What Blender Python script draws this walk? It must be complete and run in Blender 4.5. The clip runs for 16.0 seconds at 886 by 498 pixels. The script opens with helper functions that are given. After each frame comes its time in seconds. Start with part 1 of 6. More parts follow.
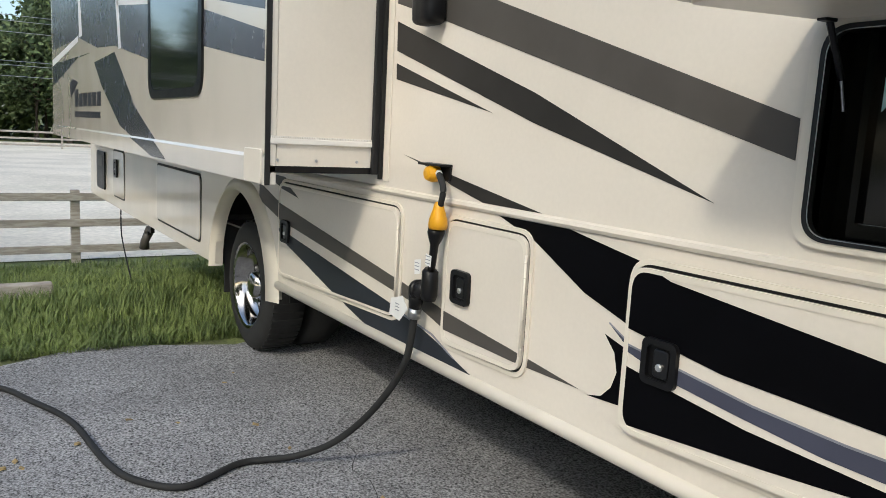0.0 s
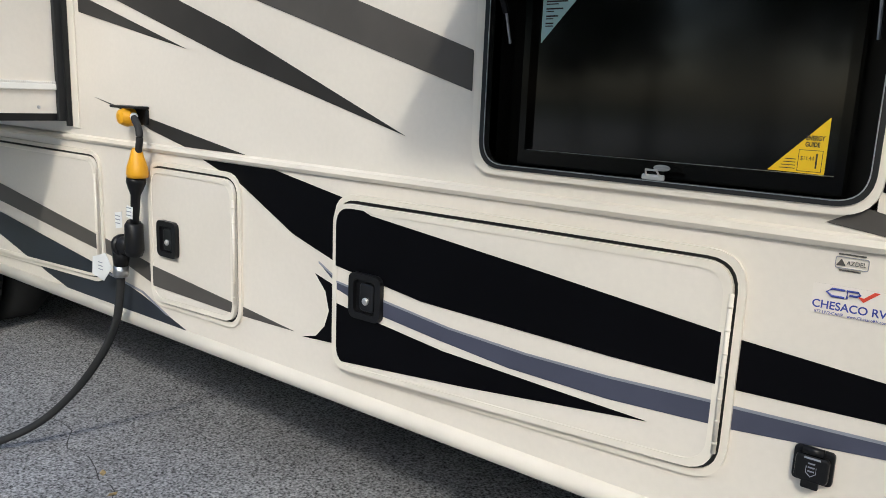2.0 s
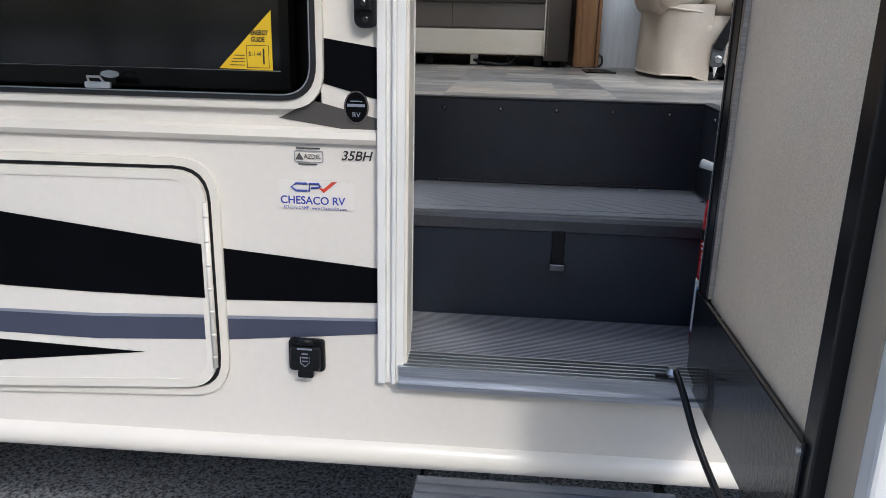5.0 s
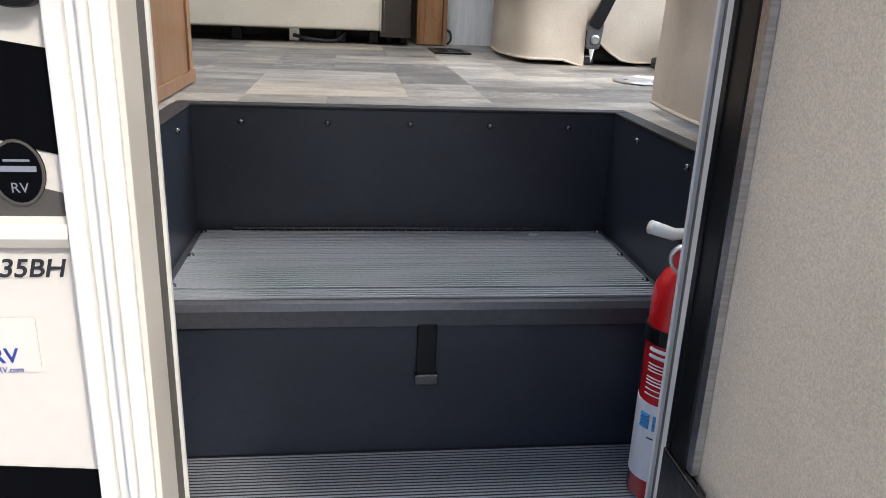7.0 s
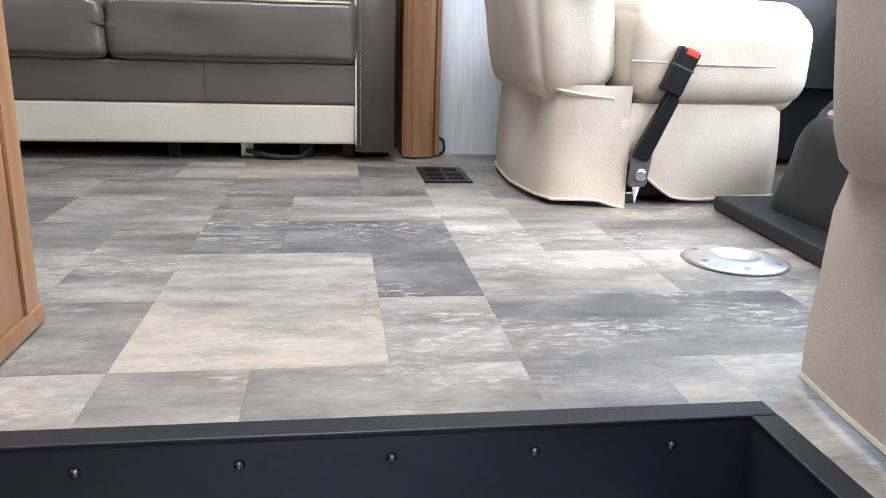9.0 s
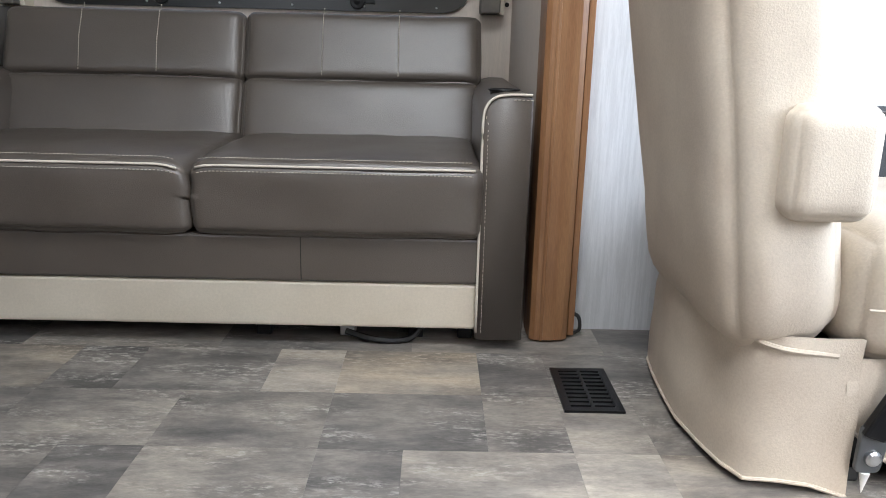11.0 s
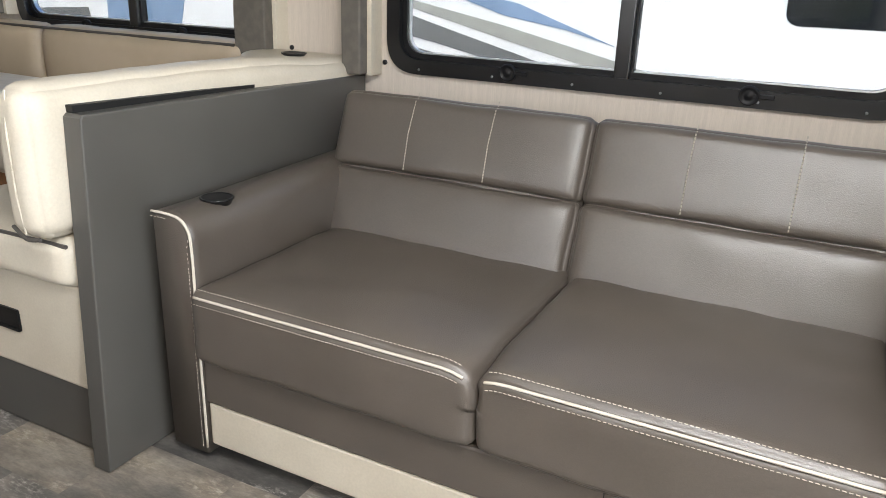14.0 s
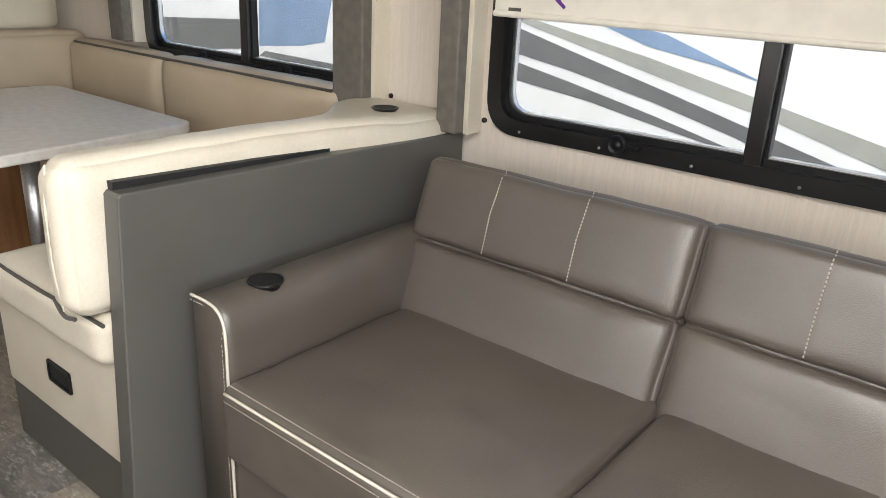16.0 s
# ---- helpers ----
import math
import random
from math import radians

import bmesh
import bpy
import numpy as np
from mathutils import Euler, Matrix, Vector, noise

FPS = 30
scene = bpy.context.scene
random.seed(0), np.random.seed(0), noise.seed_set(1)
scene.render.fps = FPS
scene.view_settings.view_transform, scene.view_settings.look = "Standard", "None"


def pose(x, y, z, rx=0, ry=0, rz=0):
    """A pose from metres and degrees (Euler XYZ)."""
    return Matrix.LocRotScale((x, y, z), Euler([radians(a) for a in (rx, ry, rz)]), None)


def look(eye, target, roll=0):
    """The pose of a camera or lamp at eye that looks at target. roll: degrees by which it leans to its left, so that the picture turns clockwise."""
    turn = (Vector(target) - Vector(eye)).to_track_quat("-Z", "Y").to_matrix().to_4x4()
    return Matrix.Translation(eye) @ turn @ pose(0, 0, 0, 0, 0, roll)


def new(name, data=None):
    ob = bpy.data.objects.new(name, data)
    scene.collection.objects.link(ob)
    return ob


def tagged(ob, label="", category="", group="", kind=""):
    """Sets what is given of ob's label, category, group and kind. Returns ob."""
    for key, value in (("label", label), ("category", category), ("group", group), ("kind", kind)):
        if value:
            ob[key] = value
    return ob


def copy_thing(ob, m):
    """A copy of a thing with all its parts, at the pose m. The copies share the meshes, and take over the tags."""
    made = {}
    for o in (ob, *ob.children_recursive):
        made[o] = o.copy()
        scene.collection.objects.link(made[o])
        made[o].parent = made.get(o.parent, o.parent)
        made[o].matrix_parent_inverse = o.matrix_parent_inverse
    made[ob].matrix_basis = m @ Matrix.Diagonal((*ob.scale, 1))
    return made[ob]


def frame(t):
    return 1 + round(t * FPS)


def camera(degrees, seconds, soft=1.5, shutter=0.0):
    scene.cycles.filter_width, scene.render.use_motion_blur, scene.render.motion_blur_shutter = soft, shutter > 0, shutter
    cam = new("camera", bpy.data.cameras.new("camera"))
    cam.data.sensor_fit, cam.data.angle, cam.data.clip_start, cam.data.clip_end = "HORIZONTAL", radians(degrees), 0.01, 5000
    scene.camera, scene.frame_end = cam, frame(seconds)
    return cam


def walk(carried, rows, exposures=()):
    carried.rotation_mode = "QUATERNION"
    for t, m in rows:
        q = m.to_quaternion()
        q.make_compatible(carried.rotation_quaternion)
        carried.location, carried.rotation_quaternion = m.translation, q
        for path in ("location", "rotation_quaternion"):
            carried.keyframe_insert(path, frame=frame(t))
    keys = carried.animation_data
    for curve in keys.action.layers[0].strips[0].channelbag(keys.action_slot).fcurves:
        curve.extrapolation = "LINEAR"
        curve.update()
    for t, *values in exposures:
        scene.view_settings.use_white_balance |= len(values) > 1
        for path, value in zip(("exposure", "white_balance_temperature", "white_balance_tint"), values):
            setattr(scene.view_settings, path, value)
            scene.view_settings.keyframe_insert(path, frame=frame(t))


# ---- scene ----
cam = camera(60.6, 16.0, soft=0.75)
PATH = [
    (0, (0.04, -1.684, 1.598), (-1.619, -0.607, 1.302), 3.0),
    (0.5, (0.046, -1.666, 1.591), (-1.551, -0.506, 1.269), 2.9),
    (1, (0.057, -1.632, 1.589), (-1.439, -0.352, 1.24), 2.7),
    (1.5, (0.083, -1.59, 1.575), (-1.283, -0.177, 1.205), 2.7),
    (2, (0.108, -1.548, 1.568), (-1.103, -0.007, 1.172), 2.4),
    (2.5, (0.135, -1.508, 1.563), (-0.913, 0.142, 1.139), 2.1),
    (3, (0.148, -1.488, 1.563), (-0.729, 0.251, 1.105), 2.0),
    (3.5, (0.163, -1.483, 1.568), (-0.535, 0.325, 1.073), 1.7),
    (4, (0.185, -1.462, 1.561), (-0.335, 0.397, 1.04), 1.6),
    (4.5, (0.242, -1.399, 1.568), (-0.145, 0.476, 0.992), 1.4),
    (5, (0.241, -1.392, 1.542), (0.065, 0.516, 0.971), 1.3),
    (7.3, (0.238, -0.589, 1.563), (0.502, 1.285, 0.917), 2.3),
    (7.5, (0.239, -0.532, 1.57), (0.517, 1.342, 0.929), 2.2),
    (8, (0.249, -0.407, 1.598), (0.551, 1.471, 0.981), 2.3),
    (8.5, (0.274, -0.188, 1.642), (0.575, 1.7, 1.055), 2.2),
    (9, (0.296, 0.014, 1.738), (0.57, 1.917, 1.19), 1.7),
    (9.5, (0.279, 0.125, 1.798), (0.506, 2.047, 1.297), 1.0),
    (9.7, (0.281, 0.191, 1.831), (0.486, 2.119, 1.339), 0.6),
    (11.8, (0.22, 0.66, 2.212), (0.058, 2.578, 1.669), 1.7),
    (12, (0.217, 0.687, 2.233), (-0.004, 2.595, 1.675), 1.4),
    (12.5, (0.183, 0.81, 2.275), (-0.182, 2.687, 1.689), 1.4),
    (13, (0.149, 0.941, 2.367), (-0.379, 2.769, 1.751), 1.6),
    (13.5, (0.146, 1.017, 2.444), (-0.522, 2.787, 1.794), 1.7),
    (14, (0.154, 1.167, 2.516), (-0.686, 2.849, 1.834), 2.1),
    (14.5, (0.163, 1.243, 2.604), (-0.785, 2.856, 1.897), 1.9),
    (15, (0.158, 1.299, 2.626), (-0.854, 2.866, 1.904), 1.7),
    (15.5, (0.135, 1.423, 2.635), (-0.952, 2.943, 1.921), 2.2),
    (16, (0.139, 1.525, 2.657), (-1.026, 2.993, 1.959), 2.8),
]
EXPO = [(0, 0.74, 6450, 4), (2, 0.82, 6100, 5), (3.5, 0.82, 5950, 7), (5.2, 0.86, 5600, 9), (7.3, 1.62, 5950, 10), (8.3, 2.0, 5850, 10), (9.0, 1.75, 5750, 10), (9.7, 1.4, 5900, 10), (11.8, 1.6, 5900, 10), (14, 2.2, 6300, 10), (16, 2.25, 6500, 10)]
walk(cam, [(t, look(e, g, r)) for t, e, g, r in PATH], EXPO)

# ---- daylight: hazy sun from ahead of the vehicle and the outer side ----
SUN = Vector((0.25, -0.444, 0.41)).normalized()
world = bpy.data.worlds.new("sky")
scene.world = world
world.use_nodes = True
_nt = world.node_tree
_sky = _nt.nodes.new("ShaderNodeTexSky")
_sky.sky_type = 'NISHITA'
_sky.sun_disc = False
_sky.sun_elevation = math.asin(SUN.z)
_sky.sun_rotation = math.atan2(SUN.x, SUN.y)
_sky.air_density, _sky.dust_density, _sky.ozone_density = 1.0, 2.4, 1.5
_bg = _nt.nodes["Background"]
_bg.inputs["Strength"].default_value = 0.15
_nt.links.new(_sky.outputs[0], _bg.inputs[0])
_sl = bpy.data.lights.new("sun", 'SUN')
_sl.energy, _sl.angle, _sl.color = .8, radians(4), (1, .92, .80)
_so = new("sun", _sl)
_so.matrix_world = look(SUN * 50, (0, 0, 0))


def area_lamp(name, eye, target, sx, sy, power, color):
    la = bpy.data.lights.new(name, 'AREA')
    la.shape, la.size, la.size_y, la.energy, la.color = 'RECTANGLE', sx, sy, power, color
    ob = new(name, la)
    ob.matrix_world = look(eye, target)
    return ob


# sky light standing in the windscreen; the other three are added fill lamps
area_lamp("windscreen_light", (2.66, 1.3, 2.75), (0.2, 1.5, 1.6), 2.0, 0.8, 32, (.90, .95, 1))
# added fill at an invented opening in the cab's entry side
area_lamp("cab_side_fill", (1.65, .10, 2.55), (1.0, 2.0, 1.7), 0.8, 0.7, 5, (.95, .97, 1))
# added fill from the galley side; no window is known there
area_lamp("galley_side_fill", (-.95, .03, 2.72), (-.4, 2.5, 1.4), 1.1, 0.5, 3.5, (.97, .98, 1))
# added overhead fill just below the closed ceiling, out of view
area_lamp("overhead_fill", (.30, 1.30, 3.36), (.30, 1.30, 0), 0.62, 0.62, 12, (1, .98, .95))


# ---- materials ----
def mat(name, col, rough=.5, metal=0.0, var=.08, scale=6.0, bump=0.0, bscale=120.0, coat=0.0, col2=None, rnd=0.0, stretch=None, spec=.5, fine=0.0, fscale=300.0, lo=.4, hi=.6):
    m = bpy.data.materials.new(name)
    m.use_nodes = True
    nt = m.node_tree
    N, L = nt.nodes, nt.links
    b = N["Principled BSDF"]
    b.inputs["Roughness"].default_value = rough
    b.inputs["Metallic"].default_value = metal
    b.inputs["Coat Weight"].default_value = coat
    b.inputs["Coat Roughness"].default_value = .08
    b.inputs["Specular IOR Level"].default_value = spec
    tc = N.new("ShaderNodeTexCoord")
    mp = N.new("ShaderNodeMapping")
    L.new(tc.outputs["Object"], mp.inputs[0])
    if stretch:
        mp.inputs["Scale"].default_value = stretch
    no = N.new("ShaderNodeTexNoise")
    no.inputs["Scale"].default_value = scale
    no.inputs["Detail"].default_value = 6
    L.new(mp.outputs[0], no.inputs["Vector"])
    c2 = col2 or tuple(c * (1 - var * 2) for c in col)
    rp = N.new("ShaderNodeValToRGB")
    rp.color_ramp.elements[0].position, rp.color_ramp.elements[1].position = lo, hi
    rp.color_ramp.elements[0].color = (*c2, 1)
    rp.color_ramp.elements[1].color = (*col, 1)
    L.new(no.outputs[0], rp.inputs[0])
    out = rp.outputs[0]
    if fine:
        n2 = N.new("ShaderNodeTexNoise")
        n2.inputs["Scale"].default_value = fscale
        n2.inputs["Detail"].default_value = 3
        L.new(mp.outputs[0], n2.inputs["Vector"])
        mr = N.new("ShaderNodeMapRange")
        mr.inputs[1].default_value, mr.inputs[2].default_value = .3, .7
        mr.inputs[3].default_value, mr.inputs[4].default_value = 1 - fine, 1 + fine
        L.new(n2.outputs[0], mr.inputs[0])
        mx = N.new("ShaderNodeVectorMath")
        mx.operation = 'SCALE'
        L.new(out, mx.inputs[0])
        L.new(mr.outputs[0], mx.inputs["Scale"])
        out = mx.outputs[0]
    if rnd:
        oi = N.new("ShaderNodeObjectInfo")
        mr = N.new("ShaderNodeMapRange")
        mr.inputs[3].default_value, mr.inputs[4].default_value = 1 - rnd, 1 + rnd
        L.new(oi.outputs["Random"], mr.inputs[0])
        mx = N.new("ShaderNodeVectorMath")
        mx.operation = 'SCALE'
        L.new(out, mx.inputs[0])
        L.new(mr.outputs[0], mx.inputs["Scale"])
        out = mx.outputs[0]
    L.new(out, b.inputs["Base Color"])
    rr = N.new("ShaderNodeMapRange")
    rr.inputs[3].default_value, rr.inputs[4].default_value = max(rough - .06, .02), min(rough + .08, 1)
    L.new(no.outputs[0], rr.inputs[0])
    L.new(rr.outputs[0], b.inputs["Roughness"])
    if bump:
        nb = N.new("ShaderNodeTexNoise")
        nb.inputs["Scale"].default_value = bscale
        nb.inputs["Detail"].default_value = 4
        L.new(mp.outputs[0], nb.inputs["Vector"])
        bp = N.new("ShaderNodeBump")
        bp.inputs["Strength"].default_value = bump
        bp.inputs["Distance"].default_value = .004
        L.new(nb.outputs[0], bp.inputs["Height"])
        L.new(bp.outputs[0], b.inputs["Normal"])
    return m


def glass_mat(name, tint, gloss=.9):
    m = bpy.data.materials.new(name)
    m.use_nodes = True
    N, L = m.node_tree.nodes, m.node_tree.links
    N.remove(N["Principled BSDF"])
    tr, gl, mx, lw, mr = (N.new("ShaderNodeBsdfTransparent"), N.new("ShaderNodeBsdfGlossy"), N.new("ShaderNodeMixShader"), N.new("ShaderNodeLayerWeight"), N.new("ShaderNodeMath"))
    tr.inputs[0].default_value = (*tint, 1)
    gl.inputs["Roughness"].default_value = .01
    lw.inputs[0].default_value = .25
    mr.operation = 'MULTIPLY'
    mr.inputs[1].default_value = .22
    L.new(lw.outputs["Facing"], mr.inputs[0])
    L.new(mr.outputs[0], mx.inputs[0])
    L.new(tr.outputs[0], mx.inputs[1])
    L.new(gl.outputs[0], mx.inputs[2])
    L.new(mx.outputs[0], N["Material Output"].inputs[0])
    return m


CREAM = mat("cream_gelcoat", (.76, .70, .61), .22, var=.02, scale=1.5, coat=.35, fine=.015, fscale=60)
CREAM_TRIM = mat("cream_trim", (.76, .70, .60), .32, var=.03, scale=4, coat=.1)
SLIDE_CREAM = mat("slide_gelcoat", (.74, .69, .61), .14, var=.03, scale=2, coat=.6)
BLACK_VINYL = mat("black_decal", (.002, .002, .003), .5, var=.1, spec=.07)
GRAY_VINYL = mat("taupe_decal", (.085, .077, .069), .4, var=.05, spec=.3)
DARK_VINYL = mat("charcoal_decal", (.028, .026, .024), .4, var=.1, spec=.3)
BLUE_VINYL = mat("slate_blue_decal", (.066, .071, .105), .4, var=.05, spec=.3)
# lighter than BLUE_VINYL: glossy reflection is put into the base colour
SLIDE_BLUE_SHEEN = mat("slate_slide_decal_sheen", (.115, .125, .155), .25, var=.05, coat=.3)
SLIDE_SLATE = mat("dark_slide_decal", (.055, .065, .085), .25, var=.08, coat=.3)
SLATE_VINYL = mat("dark_slate_decal", (.024, .029, .038), .4, var=.1, spec=.3)
LINE_VINYL = mat("pale_line_decal", (.25, .26, .30), .35, var=.05)
WHITE_VINYL = mat("white_decal", (.8, .8, .82), .35, var=.03)
DARK_CHROME = mat("dark_chrome", (.20, .20, .21), .22, 1.0, var=.1)
CRACK = mat("asphalt_crack", (.07, .07, .07), .9, var=.3)
BLACK_PLASTIC = mat("black_plastic", (.009, .009, .010), .36, var=.15, bump=.08, bscale=500, spec=.25)
RUBBER = mat("tyre_rubber", (.018, .018, .018), .75, var=.2, bump=.2, bscale=90)
GASKET = mat("rubber_gasket", (.01, .01, .01), .6, var=.2)
CHROME = mat("polished_aluminium", (.80, .79, .77), .3, .85, var=.08, scale=12)
STEEL = mat("zinc_steel", (.55, .56, .57), .32, 1.0, var=.15, scale=30)
ALU = mat("brushed_aluminium", (.62, .63, .65), .34, 1.0, var=.1, scale=9, stretch=(1, 30, 30))
WHITE_TRIM = mat("white_aluminium_trim", (.80, .775, .72), .42, var=.03)
STEP_BLACK = mat("navy_black_step_vinyl", (.023, .028, .040), .30, var=.08, scale=7, bump=.06, bscale=400, fine=.1, fscale=90)
TREAD = mat("ribbed_tread_rubber", (.29, .295, .315), .24, var=.012, scale=5, fine=.06, fscale=150, spec=.9)
YELLOW = mat("yellow_plug", (.75, .36, .01), .35, var=.05)
PAPER = mat("paper_tag", (.78, .78, .76), .6, var=.05)
ASPHALT = mat("asphalt", (.29, .29, .295), .9, col2=(.19, .19, .195), scale=1.2, bump=1.0, bscale=110, fine=.95, fscale=95, lo=.3, hi=.7)
SOIL = mat("grass_ground", (.15, .18, .06), .95, col2=(.09, .10, .04), scale=3, bump=.8, bscale=30, fine=.3, fscale=60)
GRAVEL = mat("pale_gravel", (.74, .68, .58), .95, col2=(.62, .57, .48), scale=.35, bump=.5, bscale=20, fine=.12, fscale=9)
GRASS = mat("grass_blades", (.21, .265, .075), .7, col2=(.10, .14, .04), scale=2.2, fine=.3, fscale=30)
WOOD_GRAY = mat("weathered_wood", (.46, .42, .36), .85, col2=(.33, .29, .25), scale=5, stretch=(1, 1, 6), bump=.4, bscale=60)
BARK = mat("bark", (.10, .075, .055), .9, var=.3, scale=8, bump=.6, bscale=20)
LEAF = mat("tree_leaves", (.10, .14, .05), .6, col2=(.045, .07, .025), scale=.5, fine=.3, fscale=3)
OAK = mat("cherry_veneer", (.31, .165, .075), .42, col2=(.21, .098, .041), scale=3.5, stretch=(9, 9, .7), fine=.12, fscale=60, coat=.15, lo=.3, hi=.7)
WALLPAPER = mat("cream_wallpaper", (.62, .55, .475), .75, col2=(.58, .515, .445), scale=14, stretch=(9, 9, .5), fine=.05, fscale=120)
WHITE_WALL = mat("white_wallpaper", (.62, .63, .64), .7, col2=(.55, .56, .57), scale=14, stretch=(9, 9, .5), fine=.05, fscale=120)
CEILING = mat("white_ceiling", (.72, .71, .68), .8, var=.04)
GRAY_LEATHER = mat("taupe_leatherette", (.100, .084, .069), .34, col2=(.086, .072, .059), scale=4, bump=.2, bscale=420, spec=.85, fine=.05, fscale=200)
GRAY_PANEL = mat("taupe_panel_vinyl", (.092, .088, .079), .40, col2=(.081, .077, .069), scale=3, bump=.12, bscale=420)
CREAM_LEATHER = mat("cream_leatherette", (.62, .565, .46), .42, col2=(.57, .515, .415), scale=4, bump=.14, bscale=380, fine=.04, fscale=160)
TAN_LEATHER = mat("tan_leatherette", (.50, .41, .30), .45, col2=(.45, .365, .26), scale=4, bump=.14, bscale=380)
COVER = mat("beige_seat_cover", (.56, .49, .395), .62, col2=(.49, .42, .335), scale=5, bump=.2, bscale=300, fine=.05, fscale=200)
STITCH = mat("pale_piping", (.62, .57, .48), .5, var=.05)
THREAD = mat("pale_thread", (.55, .50, .42), .7, var=.1)
COUNTER = mat("white_countertop", (.80, .79, .77), .3, col2=(.72, .71, .69), scale=22, coat=.2)
TABLE_TOP = mat("white_speckled_table", (.78, .75, .70), .35, col2=(.70, .67, .62), scale=30, coat=.1)
SCREEN = mat("tv_screen", (.004, .004, .005), .09, var=.2, spec=.32)
TV_BEZEL = mat("gloss_tv_bezel", (.003, .003, .003), .12, var=.1, spec=.15)
NICHE = mat("black_niche", (.005, .005, .006), .35, var=.2, spec=.3)
MESH_TAN = mat("tan_screen_mesh", (.84, .70, .52), .8, col2=(.78, .64, .47), scale=3, bump=.3, bscale=700, fine=.15, fscale=500)
GLOSS_BLACK = mat("gloss_black_frame", (.006, .006, .007), .3, var=.2, coat=.1, bump=.05, bscale=60)
KICK = mat("pebbled_black_plate", (.008, .008, .009), .14, var=.2, coat=.4, bump=.35, bscale=110)
RED = mat("red_enamel", (.62, .008, .012), .25, var=.06, coat=.4)
DASH = mat("dash_vinyl", (.009, .010, .012), .5, var=.2, bump=.2, bscale=250)
FABRIC_GRAY = mat("taupe_valance_fabric", (.14, .125, .105), .7, col2=(.11, .10, .085), scale=30, bump=.2, bscale=300)
SHADE_FABRIC = mat("ivory_roller_shade", (.70, .66, .58), .85, var=.03, scale=20, bump=.1, bscale=400)
DARK_GLASS = mat("dark_tinted_glass", (.01, .012, .014), .04, var=.1, coat=1)
CLEAR = glass_mat("lightly_tinted_glass", (.70, .72, .72))
RED_BTN = mat("red_button", (.7, .05, .02), .4)
STICKER_Y = mat("yellow_paper", (.85, .55, .01), .5, var=.03)
STICKER_B = mat("pale_blue_paper", (.45, .68, .72), .5, var=.05)
INK = mat("dark_ink", (.02, .02, .025), .5)
LOGO_BLUE = mat("logo_blue", (.035, .055, .30), .4)
LABEL_BLUE = mat("pictogram_blue", (.06, .28, .55), .4)
LOGO_RED = mat("logo_red", (.6, .06, .03), .4)
NEIGHBOUR = mat("white_fibreglass", (.80, .80, .80), .3, var=.03, coat=.2)


# ---- mesh helpers ----
def obj(name, bm, m, smooth=False):
    me = bpy.data.meshes.new(name)
    bm.normal_update()
    bm.to_mesh(me)
    bm.free()
    if m:
        me.materials.append(m)
    if smooth:
        me.polygons.foreach_set("use_smooth", [True] * len(me.polygons))
    return new(name, me)


def part(name, bm, m, parent, label="", smooth=False):
    ob = obj(name, bm, m, smooth)
    ob.parent = parent
    ob.matrix_parent_inverse = parent.matrix_world.inverted()
    if label:
        ob["label"] = label
    return ob


def thing(name, loc, label, category, group="", kind=""):
    ob = new(name)
    ob.empty_display_size = .05
    ob.matrix_world = Matrix.Translation(loc)
    return tagged(ob, label, category, group, kind)


def box(x0, x1, y0, y1, z0, z1, bevel=0.0, seg=2, bm=None):
    own = bm is None
    b = bmesh.new()
    bmesh.ops.create_cube(b, size=1)
    for v in b.verts:
        v.co = Vector(((x0 + x1) / 2 + v.co.x * (x1 - x0), (y0 + y1) / 2 + v.co.y * (y1 - y0), (z0 + z1) / 2 + v.co.z * (z1 - z0)))
    if bevel:
        bmesh.ops.bevel(b, geom=b.edges[:], offset=bevel, segments=seg, profile=.5, affect='EDGES')
    if own:
        return b
    return merge(bm, b)


def merge(bm, b):
    me = bpy.data.meshes.new("tmp")
    b.to_mesh(me)
    b.free()
    bm.from_mesh(me)
    bpy.data.meshes.remove(me)
    return bm


def prism(pts, y0, y1, bm=None, axis='y', bevel=0.0):
    """Extrude a polygon: pts in (x,z) along y, (y,z) along x, or (x,y) along z."""
    b = bmesh.new()
    def co(p, d):
        return {'y': (p[0], d, p[1]), 'x': (d, p[0], p[1]), 'z': (p[0], p[1], d)}[axis]
    lo = [b.verts.new(co(p, y0)) for p in pts]
    hi = [b.verts.new(co(p, y1)) for p in pts]
    n = len(pts)
    f0 = b.faces.new(lo)
    f1 = b.faces.new(hi[::-1])
    for i in range(n):
        b.faces.new((lo[(i + 1) % n], lo[i], hi[i], hi[(i + 1) % n]))
    bmesh.ops.recalc_face_normals(b, faces=b.faces[:])
    if bevel:
        bmesh.ops.bevel(b, geom=[e for e in f1.edges] + [e for e in f0.edges], offset=bevel, segments=2, profile=.5, affect='EDGES')
    return b if bm is None else merge(bm, b)


def ring(outer, inner, y0, y1, axis='y', bm=None):
    """A frame between two outlines with the same number of points."""
    b = bmesh.new()
    def co(p, d):
        return {'y': (p[0], d, p[1]), 'x': (d, p[0], p[1]), 'z': (p[0], p[1], d)}[axis]
    V = [[b.verts.new(co(p, d)) for p in o] for o, d in ((outer, y0), (outer, y1), (inner, y1), (inner, y0))]
    n = len(outer)
    for k in range(4):
        a, c = V[k], V[(k + 1) % 4]
        for i in range(n):
            b.faces.new((a[i], a[(i + 1) % n], c[(i + 1) % n], c[i]))
    bmesh.ops.recalc_face_normals(b, faces=b.faces[:])
    return b if bm is None else merge(bm, b)


